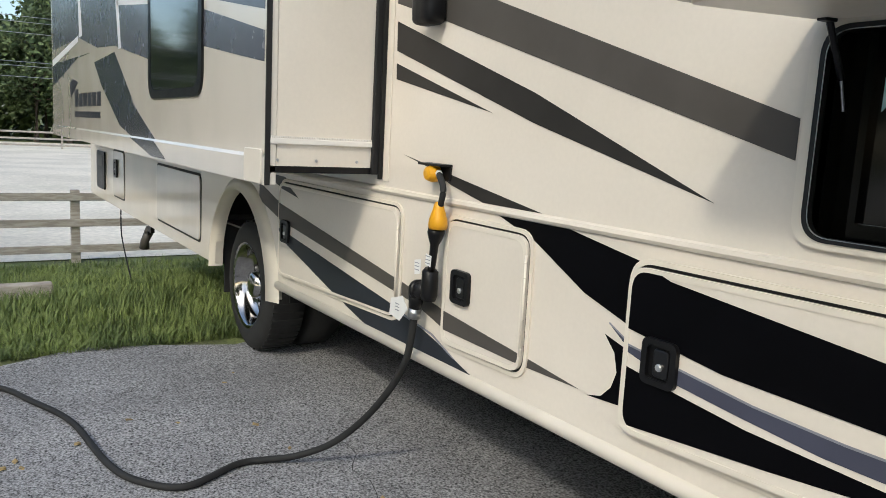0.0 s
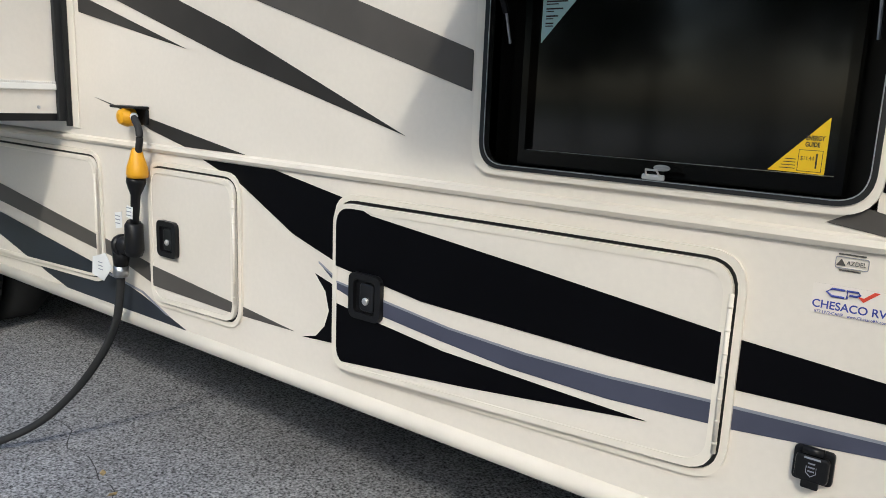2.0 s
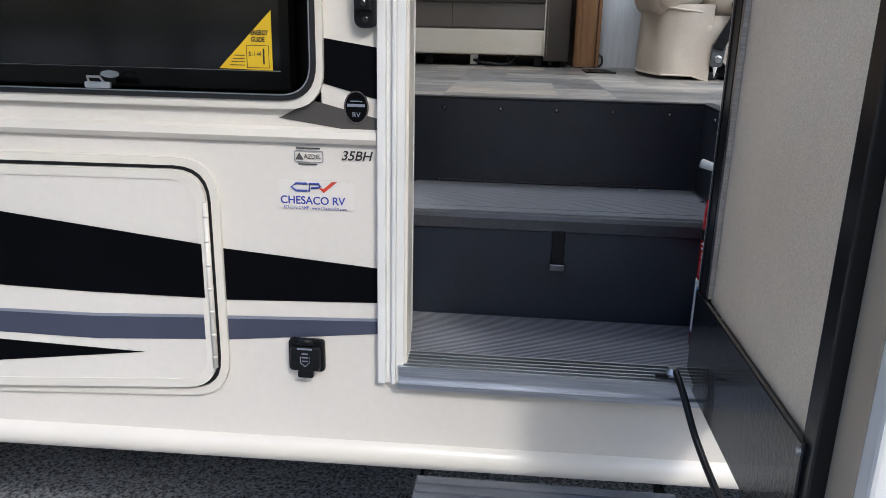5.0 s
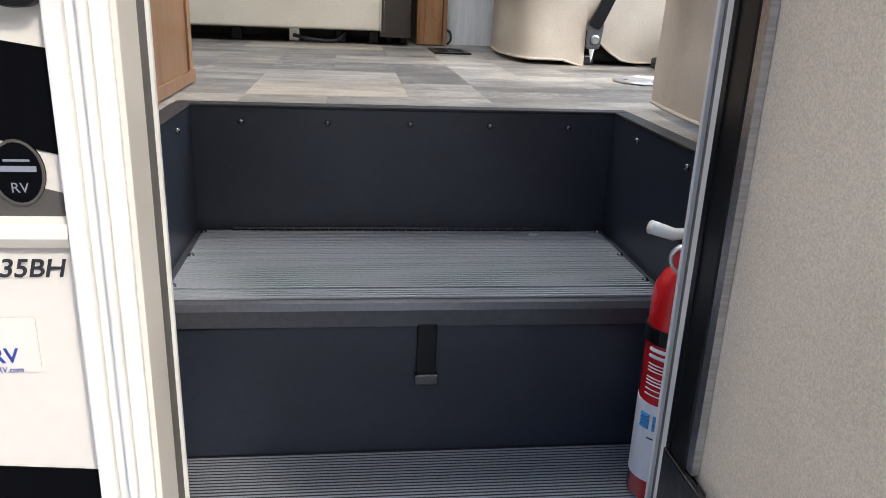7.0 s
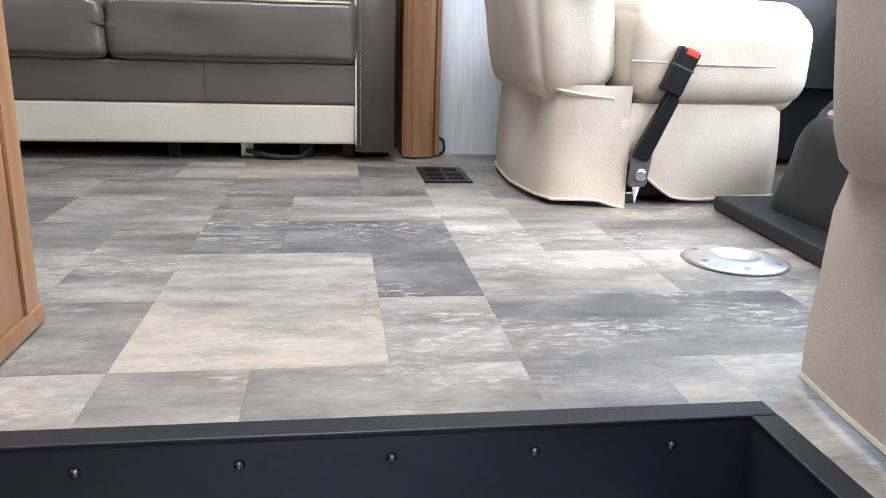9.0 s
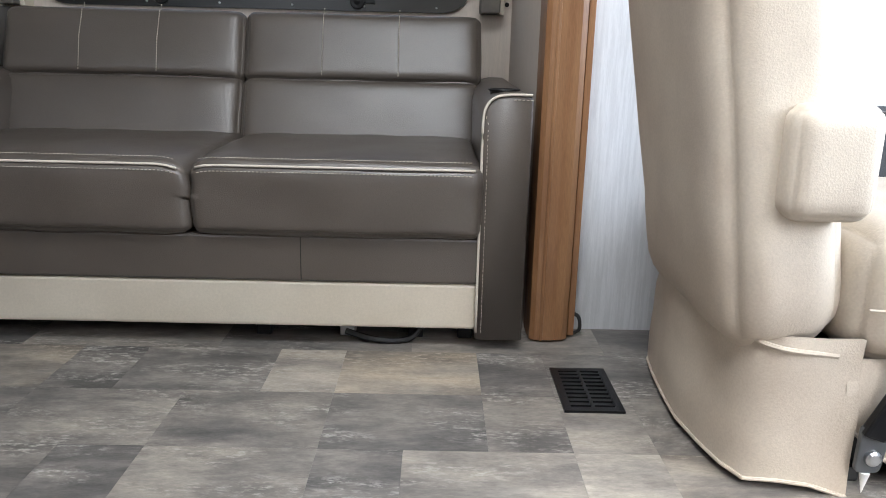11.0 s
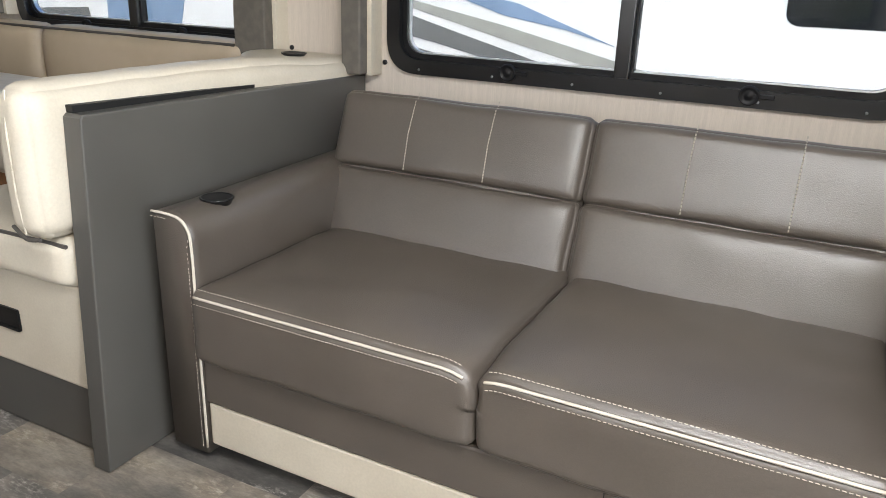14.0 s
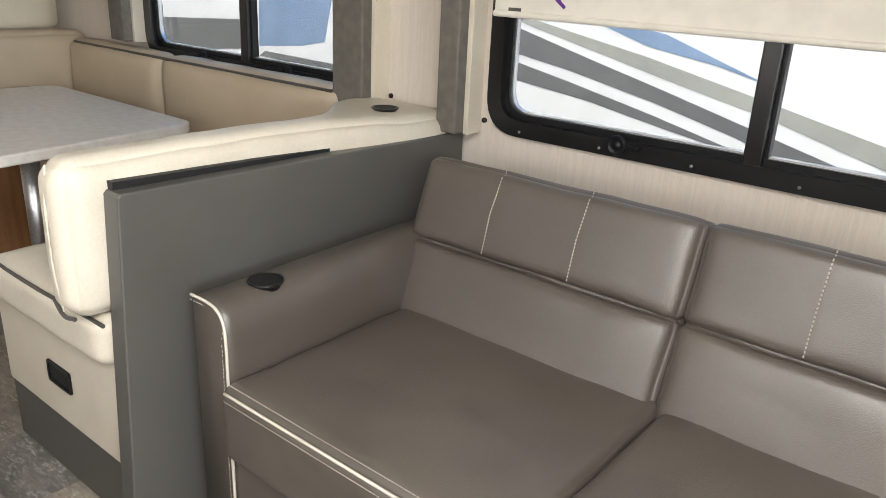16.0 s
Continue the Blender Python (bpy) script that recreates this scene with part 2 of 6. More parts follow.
def rquad(c, r, n=6):
    """A quadrilateral (four corners, in order) with rounded corners."""
    out = []
    for i in range(4):
        p, a, d = Vector(c[i]), Vector(c[i - 1]), Vector(c[(i + 1) % 4])
        u, v = (a - p).normalized(), (d - p).normalized()
        s, e = p + u * r, p + v * r
        for k in range(n + 1):
            t = k / n
            q = s * (1 - t) ** 2 + p * 2 * t * (1 - t) + e * t ** 2
            out.append((q.x, q.y))
    return out


def inset(c, d):
    """A quadrilateral's corners drawn in by d."""
    m = sum((Vector(p) for p in c), Vector((0, 0))) / 4
    return [(p[0] + d * (1 if m.x > p[0] else -1), p[1] + d * (1 if m.y > p[1] else -1)) for p in c]


def rect(x0, x1, z0, z1):
    return [(x0, z0), (x1, z0), (x1, z1), (x0, z1)]


def clip(poly, hull):
    """Keep the part of poly inside a convex outline."""
    area = sum(hull[i - 1][0] * hull[i][1] - hull[i][0] * hull[i - 1][1] for i in range(len(hull)))
    h = hull if area > 0 else hull[::-1]
    out = list(poly)
    for i in range(len(h)):
        a, b = h[i - 1], h[i]
        def side(p):
            return (b[0] - a[0]) * (p[1] - a[1]) - (b[1] - a[1]) * (p[0] - a[0])
        src, out = out, []
        for j in range(len(src)):
            p, q = src[j - 1], src[j]
            sp, sq = side(p), side(q)
            if (sp >= 0) != (sq >= 0):
                t = sp / (sp - sq)
                out.append((p[0] + t * (q[0] - p[0]), p[1] + t * (q[1] - p[1])))
            if sq >= 0:
                out.append(q)
        if not out:
            return []
    return out


def tube(pts, r, n=10, bm=None, closed=False):
    b = bmesh.new()
    P = [Vector(p) for p in pts]
    rings = []
    up = Vector((0, 0, 1))
    for i, p in enumerate(P):
        d = (P[(i + 1) % len(P)] if closed or i < len(P) - 1 else p) - (P[i - 1] if closed or i else p)
        d.normalize()
        a = d.cross(up)
        if a.length < .01:
            a = d.cross(Vector((1, 0, 0)))
        a.normalize()
        c = a.cross(d)
        rr = r[i] if isinstance(r, (list, tuple)) else r
        rings.append([b.verts.new(p + a * math.cos(2 * math.pi * k / n) * rr + c * math.sin(2 * math.pi * k / n) * rr) for k in range(n)])
    m = len(rings)
    for i in range(m if closed else m - 1):
        s, e = rings[i], rings[(i + 1) % m]
        for k in range(n):
            b.faces.new((s[k], s[(k + 1) % n], e[(k + 1) % n], e[k]))
    if not closed:
        b.faces.new(rings[0][::-1])
        b.faces.new(rings[-1])
    bmesh.ops.recalc_face_normals(b, faces=b.faces[:])
    return b if bm is None else merge(bm, b)


def spline(pts, n=8):
    """Points along a smooth curve through pts."""
    P = [Vector(p) for p in pts]
    P = [P[0] * 2 - P[1]] + P + [P[-1] * 2 - P[-2]]
    out = []
    for i in range(1, len(P) - 2):
        for k in range(n):
            t = k / n
            a, b, c, d = P[i - 1:i + 3]
            out.append(.5 * ((2 * b) + (c - a) * t + (2 * a - 5 * b + 4 * c - d) * t * t + (3 * b - a - 3 * c + d) * t ** 3))
    return out + [P[-2]]


def lathe(prof, m=Matrix(), n=24, bm=None, caps=True):
    """Turn a profile of (radius, height) about z, then place it by m."""
    b = bmesh.new()
    R = [[b.verts.new(m @ Vector((r * math.cos(2 * math.pi * k / n), r * math.sin(2 * math.pi * k / n), h))) for k in range(n)] for r, h in prof]
    for s, e in zip(R, R[1:]):
        for k in range(n):
            b.faces.new((s[k], s[(k + 1) % n], e[(k + 1) % n], e[k]))
    if caps:
        b.faces.new(R[0][::-1])
        b.faces.new(R[-1])
    bmesh.ops.remove_doubles(b, verts=b.verts[:], dist=1e-5)
    bmesh.ops.recalc_face_normals(b, faces=b.faces[:])
    return b if bm is None else merge(bm, b)


def cushion(x0, x1, y0, y1, z0, z1, r=.04, puff=(0, 0, 0), n=14, wrinkle=0.0, m=None, seed=0, bm=None):
    """A soft block: rounded edges, bulging faces and slight wrinkles."""
    b = bmesh.new()
    bmesh.ops.create_cube(b, size=2)
    bmesh.ops.subdivide_edges(b, edges=b.edges[:], cuts=n, use_grid_fill=True)
    h = Vector(((x1 - x0) / 2, (y1 - y0) / 2, (z1 - z0) / 2))
    c = Vector(((x1 + x0) / 2, (y1 + y0) / 2, (z1 + z0) / 2))
    r = min(r, h.x * .95, h.y * .95, h.z * .95)
    for v in b.verts:
        u = v.co.copy()
        w = Vector([math.copysign(1 - (1 - abs(t)) ** 1.6, t) for t in u])
        p = Vector((w.x * h.x, w.y * h.y, w.z * h.z))
        q = Vector([max(-h[i] + r, min(h[i] - r, p[i])) for i in range(3)])
        d = p - q
        if d.length > 1e-6:
            p = q + d.normalized() * r
        for i in range(3):
            j, k = (i + 1) % 3, (i + 2) % 3
            if puff[i]:
                p[i] += math.copysign(puff[i], u[i]) * (abs(u[i]) ** 2) * (1 - u[j] ** 4) * (1 - u[k] ** 4)
        if wrinkle:
            s = c + p
            p += d.normalized() * 0 if d.length else Vector()
            nv = noise.noise_vector(Vector((s.x * 9 + seed, s.y * 9, s.z * 9)))
            p += nv * wrinkle
        v.co = c + p
    if m is not None:
        bmesh.ops.transform(b, matrix=m, verts=b.verts[:])
    bmesh.ops.recalc_face_normals(b, faces=b.faces[:])
    return b if bm is None else merge(bm, b)


def text_mesh(name, s, size, m, loc, rot, parent, extrude=.0005, align='LEFT', sx=1.0, shear=0.0, bold=0.0):
    cu = bpy.data.curves.new("lettering", 'FONT')
    cu.body, cu.size, cu.extrude, cu.align_x, cu.shear = s, size, extrude, align, shear
    cu.offset = bold
    tmp = bpy.data.objects.new("lettering_tmp", cu)
    scene.collection.objects.link(tmp)
    dg = bpy.context.evaluated_depsgraph_get()
    me = bpy.data.meshes.new_from_object(tmp.evaluated_get(dg))
    bpy.data.objects.remove(tmp)
    bpy.data.curves.remove(cu)
    me.transform(Matrix.LocRotScale(loc, Euler([radians(a) for a in rot]), (sx, 1, 1)))
    me.materials.clear()
    me.materials.append(m)
    ob = new(name, me)
    ob.parent = parent
    ob.matrix_parent_inverse = parent.matrix_world.inverted()
    return ob


# ---- ground ----
def ground_z(x):
    if x > -6.3:
        return 0.0
    t = min((-6.3 - x) / 7.0, 1.0)
    return -0.85 * (t * t * (3 - 2 * t))


def sheet(xs, ys, dz=0.0):
    b = bmesh.new()
    V = [[b.verts.new((x, y, ground_z(x) + dz)) for y in ys] for x in xs]
    for i in range(len(xs) - 1):
        for j in range(len(ys) - 1):
            b.faces.new((V[i][j], V[i + 1][j], V[i + 1][j + 1], V[i][j + 1]))
    return b


tagged(obj("ground", sheet([-900, -200, -90] + [-60 + i for i in range(0, 46, 5)] + [-13.5 + .4 * i for i in range(23)] + [-4, 100, 900], [-900, -100, -12, -6, -3, 0, 3, 8, 100, 900], -.012), SOIL),
       "grassy ground falling away behind the motorhome", "ground", kind="structure")
_b = bmesh.new()
_edge = [(-5.45 + .12 * math.sin(i * 1.7) + .05 * math.sin(i * 4.1), -30 + i * .5) for i in range(0, 140)]
_l = [_b.verts.new((p[0], p[1], .004)) for p in _edge]
_r = [_b.verts.new((30, p[1], .004)) for p in _edge]
for i in range(len(_edge) - 1):
    _b.faces.new((_l[i], _r[i], _r[i + 1], _l[i + 1]))
tagged(obj("road", _b, ASPHALT), "grey worn asphalt parking surface", "asphalt", kind="structure")
_cr = random.Random(5)
for c0, c1 in (((-5.2, -1.3), (-3.9, -.15)), ((-4.9, -.5), (-4.3, .1)), ((-3.4, .02), (-1.9, -.35)), ((-4.4, -1.05), (-4.75, -.45))):
    n = 26
    b = bmesh.new()
    P = []
    o = 0.0
    for k in range(n + 1):
        t = k / n
        o += _cr.uniform(-.03, .03)
        d = Vector((c1[0] - c0[0], c1[1] - c0[1])).normalized()
        P.append((c0[0] + (c1[0] - c0[0]) * t - d.y * o, c0[1] + (c1[1] - c0[1]) * t + d.x * o, _cr.uniform(.0008, .0024)))
    L_ = [b.verts.new((p[0] - p[2], p[1] - p[2], .0062)) for p in P]
    R_ = [b.verts.new((p[0] + p[2], p[1] + p[2], .0062)) for p in P]
    for k in range(n):
        b.faces.new((L_[k], R_[k], R_[k + 1], L_[k + 1]))
    part("crack", b, CRACK, bpy.data.objects["road"])
tagged(obj("pavement", sheet([-75, -60, -40, -25, -14.2], [-80, -20, 0, 40, 90], .01), GRAVEL), "pale gravel riding arena", "gravel lot", kind="structure")

# ---- side wall of the motorhome ----
def skirt_z(x):
    return .672 + .012 * max(x, -5.9)


RL, RR, ROOF = -12.1, 2.75, 3.62
DX0, DX1, DZ0, DZ1 = .02, .647, .872, 2.74
TX0, TX1, TZ0, TZ1 = -.998, -.124, 1.398, 1.886
_b = bmesh.new()
_arch = [(-5.165 - .64 * math.cos(math.pi * k / 20), .52 + .645 * math.sin(math.pi * k / 20)) for k in range(21)]
_bot = [(RL, .50), (-5.82, .515)] + _arch + [(-4.52, skirt_z(-4.52)), (TX0, skirt_z(TX0))]
prism(_bot + [(TX0, 2.45), (RL, 2.45)], 0, .06, _b)
# gap at z 2.45-3.0 is added, unseen, for the galley fill
prism(rect(RL, -1.52, 2.45, 3.0), 0, .06, _b)
prism(rect(RL, TX0, 3.0, ROOF), 0, .06, _b)
prism([(TX0, skirt_z(TX0)), (TX1, skirt_z(TX1)), (TX1, TZ0), (TX0, TZ0)], 0, .06, _b)
prism(rect(TX0, TX1, TZ1, 2.45), 0, .06, _b)
prism(rect(TX0, TX1, 3.0, ROOF), 0, .06, _b)
prism(rect(-.38, TX1, 2.45, 3.0), 0, .06, _b)
prism([(TX1, skirt_z(TX1)), (DX0, skirt_z(DX0)), (DX0, ROOF), (TX1, ROOF)], 0, .06, _b)
prism([(DX0, skirt_z(DX0)), (DX1, skirt_z(DX1)), (DX1, DZ0), (DX0, DZ0)], 0, .06, _b)
prism([(DX0, DZ1), (DX1, DZ1), (DX1, ROOF), (DX0, ROOF)], 0, .06, _b)
# opening x 1.2-2.1, z 2.15-2.95 is invented to let light into the cab
prism([(DX1, skirt_z(DX1)), (1.2, skirt_z(1.2)), (1.2, ROOF), (DX1, ROOF)], 0, .06, _b)
prism([(2.1, skirt_z(2.1)), (RR, skirt_z(RR)), (RR, ROOF), (2.1, ROOF)], 0, .06, _b)
prism([(1.2, skirt_z(1.2)), (2.1, skirt_z(2.1)), (2.1, 2.15), (1.2, 2.15)], 0, .06, _b)
prism([(1.2, 2.95), (2.1, 2.95), (2.1, ROOF), (1.2, ROOF)], 0, .06, _b)
wall = tagged(obj("wall_entry_side", _b, CREAM), "cream glossy motorhome side wall with swooping decals", "wall", kind="structure")

# rounded skirt roll and belt moulding
_b = bmesh.new()
for a, c in ((-4.45, DX0 + 2.65),):
    tube([(a, .012, skirt_z(a) - .004), ((a + c) / 2, .012, skirt_z((a + c) / 2) - .004), (c, .012, skirt_z(c) - .004)], .032, 14, _b)
part("skirt_roll", _b, CREAM_TRIM, wall, smooth=True)
_b = bmesh.new()
for a, c in ((-4.9, -.014),):
    prism([(.004, 1.318), (-.010, 1.322), (-.016, 1.332), (-.012, 1.345), (.004, 1.352)], a, c, _b, 'x')
part("belt_moulding", _b, CREAM_TRIM, wall)
# fender lip
_b = bmesh.new()
_o = [(-5.165 - .755 * math.cos(math.pi * k / 24), .50 + .74 * math.sin(math.pi * k / 24)) for k in range(25)]
_i = [(-5.165 - .645 * math.cos(math.pi * k / 24), .50 + .655 * math.sin(math.pi * k / 24)) for k in range(25)]
for k in range(24):
    q = [_o[k], _o[k + 1], _i[k + 1], _i[k]]
    vo = [_b.verts.new((p[0], y, p[1])) for p, y in zip(q, (0, 0, -.05, -.05))]
    _b.faces.new(vo)
    vb = [_b.verts.new((p[0], y, p[1])) for p, y in ((q[3], -.05), (q[2], -.05), (q[2], .06), (q[3], .06))]
    _b.faces.new(vb)
bmesh.ops.remove_doubles(_b, verts=_b.verts[:], dist=1e-4)
bmesh.ops.recalc_face_normals(_b, faces=_b.faces[:])
part("fender_lip", _b, CREAM_TRIM, wall, smooth=True)

# far parts of the body that close the vehicle
tagged(obj("wall_rear", box(RL - .06, RL, 0, 2.57, .5, ROOF, .02), CREAM), "cream rear wall of the motorhome", "wall", kind="structure")
tagged(obj("ceiling", box(RL, RR, .06, 2.57, 3.37, 3.42), CEILING), "plain white ceiling panel", "ceiling", kind="structure")
tagged(obj("roof", box(RL - .05, RR, -.01, 2.58, ROOF, ROOF + .05, .02), CREAM_TRIM), "white roof of the motorhome", "roof", kind="structure")

# ---- striping on the side wall and the baggage doors ----
def arc(p, q, bulge, n=8):
    a, b = Vector(p), Vector(q)
    d = b - a
    s = Vector((-d.y, d.x))
    return [tuple(a + d * (k / n) + s * bulge * 4 * (k / n) * (1 - k / n)) for k in range(n + 1)]


STRIPES = [
    ("upper_stripe", GRAY_VINYL, [(-3.02, 2.32), (-2.28, 2.095), (-1.037, 1.681), (-1.037, 1.582), (-2.69, 2.074), (-3.02, 2.165)]),
    ("middle_stripe", DARK_VINYL, [(-3.015, 2.088), (-2.02, 1.757), (-1.253, 1.458), (-2.02, 1.656), (-3.01, 1.96)]),
    ("short_stripe", DARK_VINYL, [(-3.01, 1.906), (-2.263, 1.689), (-3.005, 1.836)]),
    ("plug_stripe", DARK_VINYL, [(-2.914, 1.506), (-2.517, 1.442), (-1.944, 1.352), (-2.29, 1.353), (-2.513, 1.401), (-2.694, 1.462)]),
    ("swoosh", BLACK_VINYL, [(-2.182, 1.317), (-1.80, 1.317)] + [(-1.432, 1.255), (-1.349, 1.223), (-.815, 1.163), (-.37, 1.109), (-.011, 1.079), (-.010, 1.008), (-.32, .997), (-.606, .998), (-1.157, 1.014), (-1.494, 1.060), (-1.709, 1.124), (-1.964, 1.25)]),
    ("slate_band", BLUE_VINYL, [(-1.587, 1.051)] + [(-1.50, 1.010), (-1.303, .987), (-1.06, .958), (-.821, .946), (-.60, .946), (-.371, .955), (-.011, .969), (-.009, .942), (-.323, .910), (-.60, .896), (-.871, .900), (-1.10, .921), (-1.307, .944), (-1.50, .993)]),
    ("lower_swoosh", BLACK_VINYL, [(-1.49, .946), (-1.50, .765), (-.993, .814), (-.504, .871), (-.759, .880), (-1.076, .893), (-1.3, .918)]),
    ("crescent", BLACK_VINYL, [(-1.603, 1.015), (-1.49, .985), (-1.49, .812), (-1.662, .799), (-1.60, .815), (-1.56, .855), (-1.541, .908), (-1.557, .967)]),
    ("short_band", BLACK_VINYL, [(-.114, 1.512), (-.014, 1.497), (-.014, 1.405), (-.114, 1.431)]),
    ("taupe_tail", GRAY_VINYL, [(-.20, 1.366), (-.136, 1.40), (-.014, 1.370), (-.014, 1.340), (-.087, 1.350)]),
    ("taupe_band", GRAY_VINYL, [(-4.80, 1.235), (-4.474, 1.149), (-2.931, .943), (-2.541, .885), (-2.023, .838), (-1.701, .806), (-2.022, .798), (-2.508, .803), (-2.727, .855), (-2.933, .880), (-4.461, 1.044), (-4.80, 1.12)]),
    ("slate_wedge", SLATE_VINYL, [(-4.40, .985), (-2.945, .815), (-2.60, .745), (-2.294, .664), (-3.219, .655), (-3.45, .70), (-3.558, .737), (-4.247, .90)]),
    ("small_wedge", DARK_VINYL, [(-4.80, 1.312), (-4.35, 1.30), (-4.07, 1.19), (-4.42, 1.235)]),
]


def decal(name, pts, m, y, parent, th=.0015):
    b = bmesh.new()
    prism(pts, y - th, y, b)
    bmesh.ops.triangulate(b, faces=b.faces[:])
    return part(name, b, m, parent)


for nm, m, pts in STRIPES:
    decal(nm, pts, m, -.0005, wall)
    if nm == "slate_band":
        decal("pale_edge", [(p[0], p[1] + .006) for p in pts[:8]] + [p for p in pts[7::-1]], LINE_VINYL, -.0022, wall)
decal("pale_line", [(-4.3, .955), (-2.60, .765), (-2.42, .70), (-2.44, .70), (-2.61, .757), (-4.3, .942)], LINE_VINYL, -.0022, wall)


# ---- baggage doors ----
def latch(parent, x, z, y, s=.088):
    out = rquad(rect(x - s / 2, x + s / 2, z - s * .55, z + s * .55), s * .2)
    cup = rquad(rect(x - s * .34, x + s * .34, z - s * .40, z + s * .40), s * .13)
    la = part("latch", ring(out, cup, y - .016, y), BLACK_PLASTIC, parent, "black plastic paddle latch")
    part("cup", prism(cup, y - .004, y), BLACK_PLASTIC, la)
    part("paddle", prism(rquad(rect(x - s * .16, x + s * .30, z - s * .34, z + s * .34), s * .12), y - .015, y - .003, bevel=.005), GLOSS_BLACK, la)
    part("lock_cylinder", lathe([(.011, 0), (.011, .006), (.008, .008), (0.0005, .008)], Matrix.Translation((x + s * .06, y - .014, z - .01)) @ Euler((radians(90), 0, 0)).to_matrix().to_4x4(), 14), CHROME, la, "chrome key lock")
    return la


def baggage_door(corners, latch_at, hinge, label, r=.07, ajar=0.0):
    x0 = min(p[0] for p in corners)
    th = thing("baggage_door", ((corners[0][0] + corners[1][0]) / 2, 0, corners[0][1]), label, "compartment door", "baggage doors")
    out = rquad(inset(corners, -.014), r * 1.2)
    mid = rquad(inset(corners, .002), r * 1.0)
    inn = rquad(inset(corners, .009), r * .95)
    part("door_frame", ring(out, mid, -.010, -.0008), CREAM_TRIM, th)
    # black ring paints the shadow in the gap between frame and panel
    part("gasket", ring(mid, rquad(inset(corners, .07), r * .6), -.004, -.001), GASKET, th)
    part("panel", prism(inn, -.019, -.0045, bevel=.003), CREAM, th)
    lip = rquad(inset(corners, .027), r * .8)
    part("panel_lip", ring(inn, lip, -.0215, -.0185), CREAM_TRIM, th)
    for nm, m, pts in STRIPES:
        pts = [(p[0] + .006, p[1] + .009) for p in pts]
        q = clip(pts, lip if nm not in ("swoosh", "taupe_band", "slate_wedge") else rquad(inset(corners, .022), r * .8))
        if len(q) > 2:
            decal(nm, q, m, -.0205 if nm in ("swoosh", "taupe_band", "slate_wedge") else -.0195, th)
            if nm == "slate_band":
                decal("pale_edge", clip([(p[0], p[1] + .006) for p in pts[:8]] + [p for p in pts[7::-1]], lip), LINE_VINYL, -.0212, th)
    if latch_at:
        latch(th, latch_at[0], latch_at[1], -.021, .122)
    if hinge:
        b = tube([(hinge[0], -.021, hinge[1]), (hinge[0], -.021, hinge[2])], .0055, 8)
        n = 7
        for i in range(n):
            z = hinge[1] + (hinge[2] - hinge[1]) * (i + .5) / n
            tube([(hinge[0], -.021, z - .004), (hinge[0], -.021, z + .0015)], .0060, 8, b)
        part("hinge", b, CREAM_TRIM, th, smooth=True)
    if ajar:
        o = th.matrix_world.translation
        piv = Matrix.Translation((hinge[0] - o.x, -.016 - o.y, 0))
        swing = piv @ Euler((0, 0, radians(ajar))).to_matrix().to_4x4() @ piv.inverted()
        for c in th.children:
            if c.name.split(".")[0] not in ("door_frame", "gasket", "hinge"):
                c.matrix_local = swing @ c.matrix_local
    return th


baggage_door([(-4.38, .692), (-2.893, .757), (-2.893, 1.276), (-4.38, 1.276)], (-4.239, .982), (-2.903, .83, 1.20), "long cream baggage door with taupe and slate stripes", ajar=.35)
baggage_door([(-2.514, .745), (-1.978, .763), (-1.978, 1.274), (-2.514, 1.274)], (-2.372, 1.01), (-1.988, .84, 1.20), "small cream baggage door with one taupe stripe")
baggage_door([(-1.500, .742), (-.338, .800), (-.338, 1.272), (-1.500, 1.264)], (-1.348, .998), (-.348, .855, 1.20), "wide cream baggage door with swooshes, slightly ajar", ajar=.75)

# compartments behind the rear wheel
for x0, x1, z0, z1 in ((-7.8, -6.2, .62, 1.19), (-10.25, -9.5, .63, 1.22)):
    th = thing("rear_hatch", ((x0 + x1) / 2, 0, z0), "cream glossy rear hatch under the slide-out", "compartment door", "rear hatches")
    c = rect(x0, x1, z0, z1)
    part("panel", prism(rquad(inset(c, .02), .06), -.010, -.001, bevel=.002), SLIDE_CREAM, th)
    part("seam", ring(rquad(c, .07), rquad(inset(c, .02), .06), -.003, -.0008), GASKET, th)
th = thing("vent_box", (-11.1, 0, .65), "black louvred vent panel low on the rear body", "vent")
part("frame", prism(rquad(rect(-11.45, -10.84, .65, 1.15), .04), -.02, -.001, bevel=.005), BLACK_PLASTIC, th)
part("grille", prism(rquad(rect(-11.35, -10.98, .95, 1.10), .02), -.024, -.019), GRAY_VINYL, th)
latch(thing("hatch_latch", (-10.0, 0, .98), "black latch on the rear hatch", "latch"), -10.0, .99, -.012, .2)

# ---- television niche with its raised lid ----
tv = thing("tv_niche", (-.56, 0, TZ0), "black recessed outdoor television niche with cream rounded frame", "television niche")
_o = rquad([(-1.022, 1.383), (-.112, 1.383), (-.112, 1.905), (-1.022, 1.905)], .075, 8)
_m = rquad([(-.996, 1.399), (-.124, 1.399), (-.124, 1.888), (-.996, 1.888)], .068, 8)
_n = rquad([(-.982, 1.409), (-.134, 1.409), (-.134, 1.876), (-.982, 1.876)], .060, 8)
part("outer_frame", ring(_o, _m, -.014, -.0008), CREAM_TRIM, tv)
part("gasket", ring(_m, _n, -.018, .004), GASKET, tv)
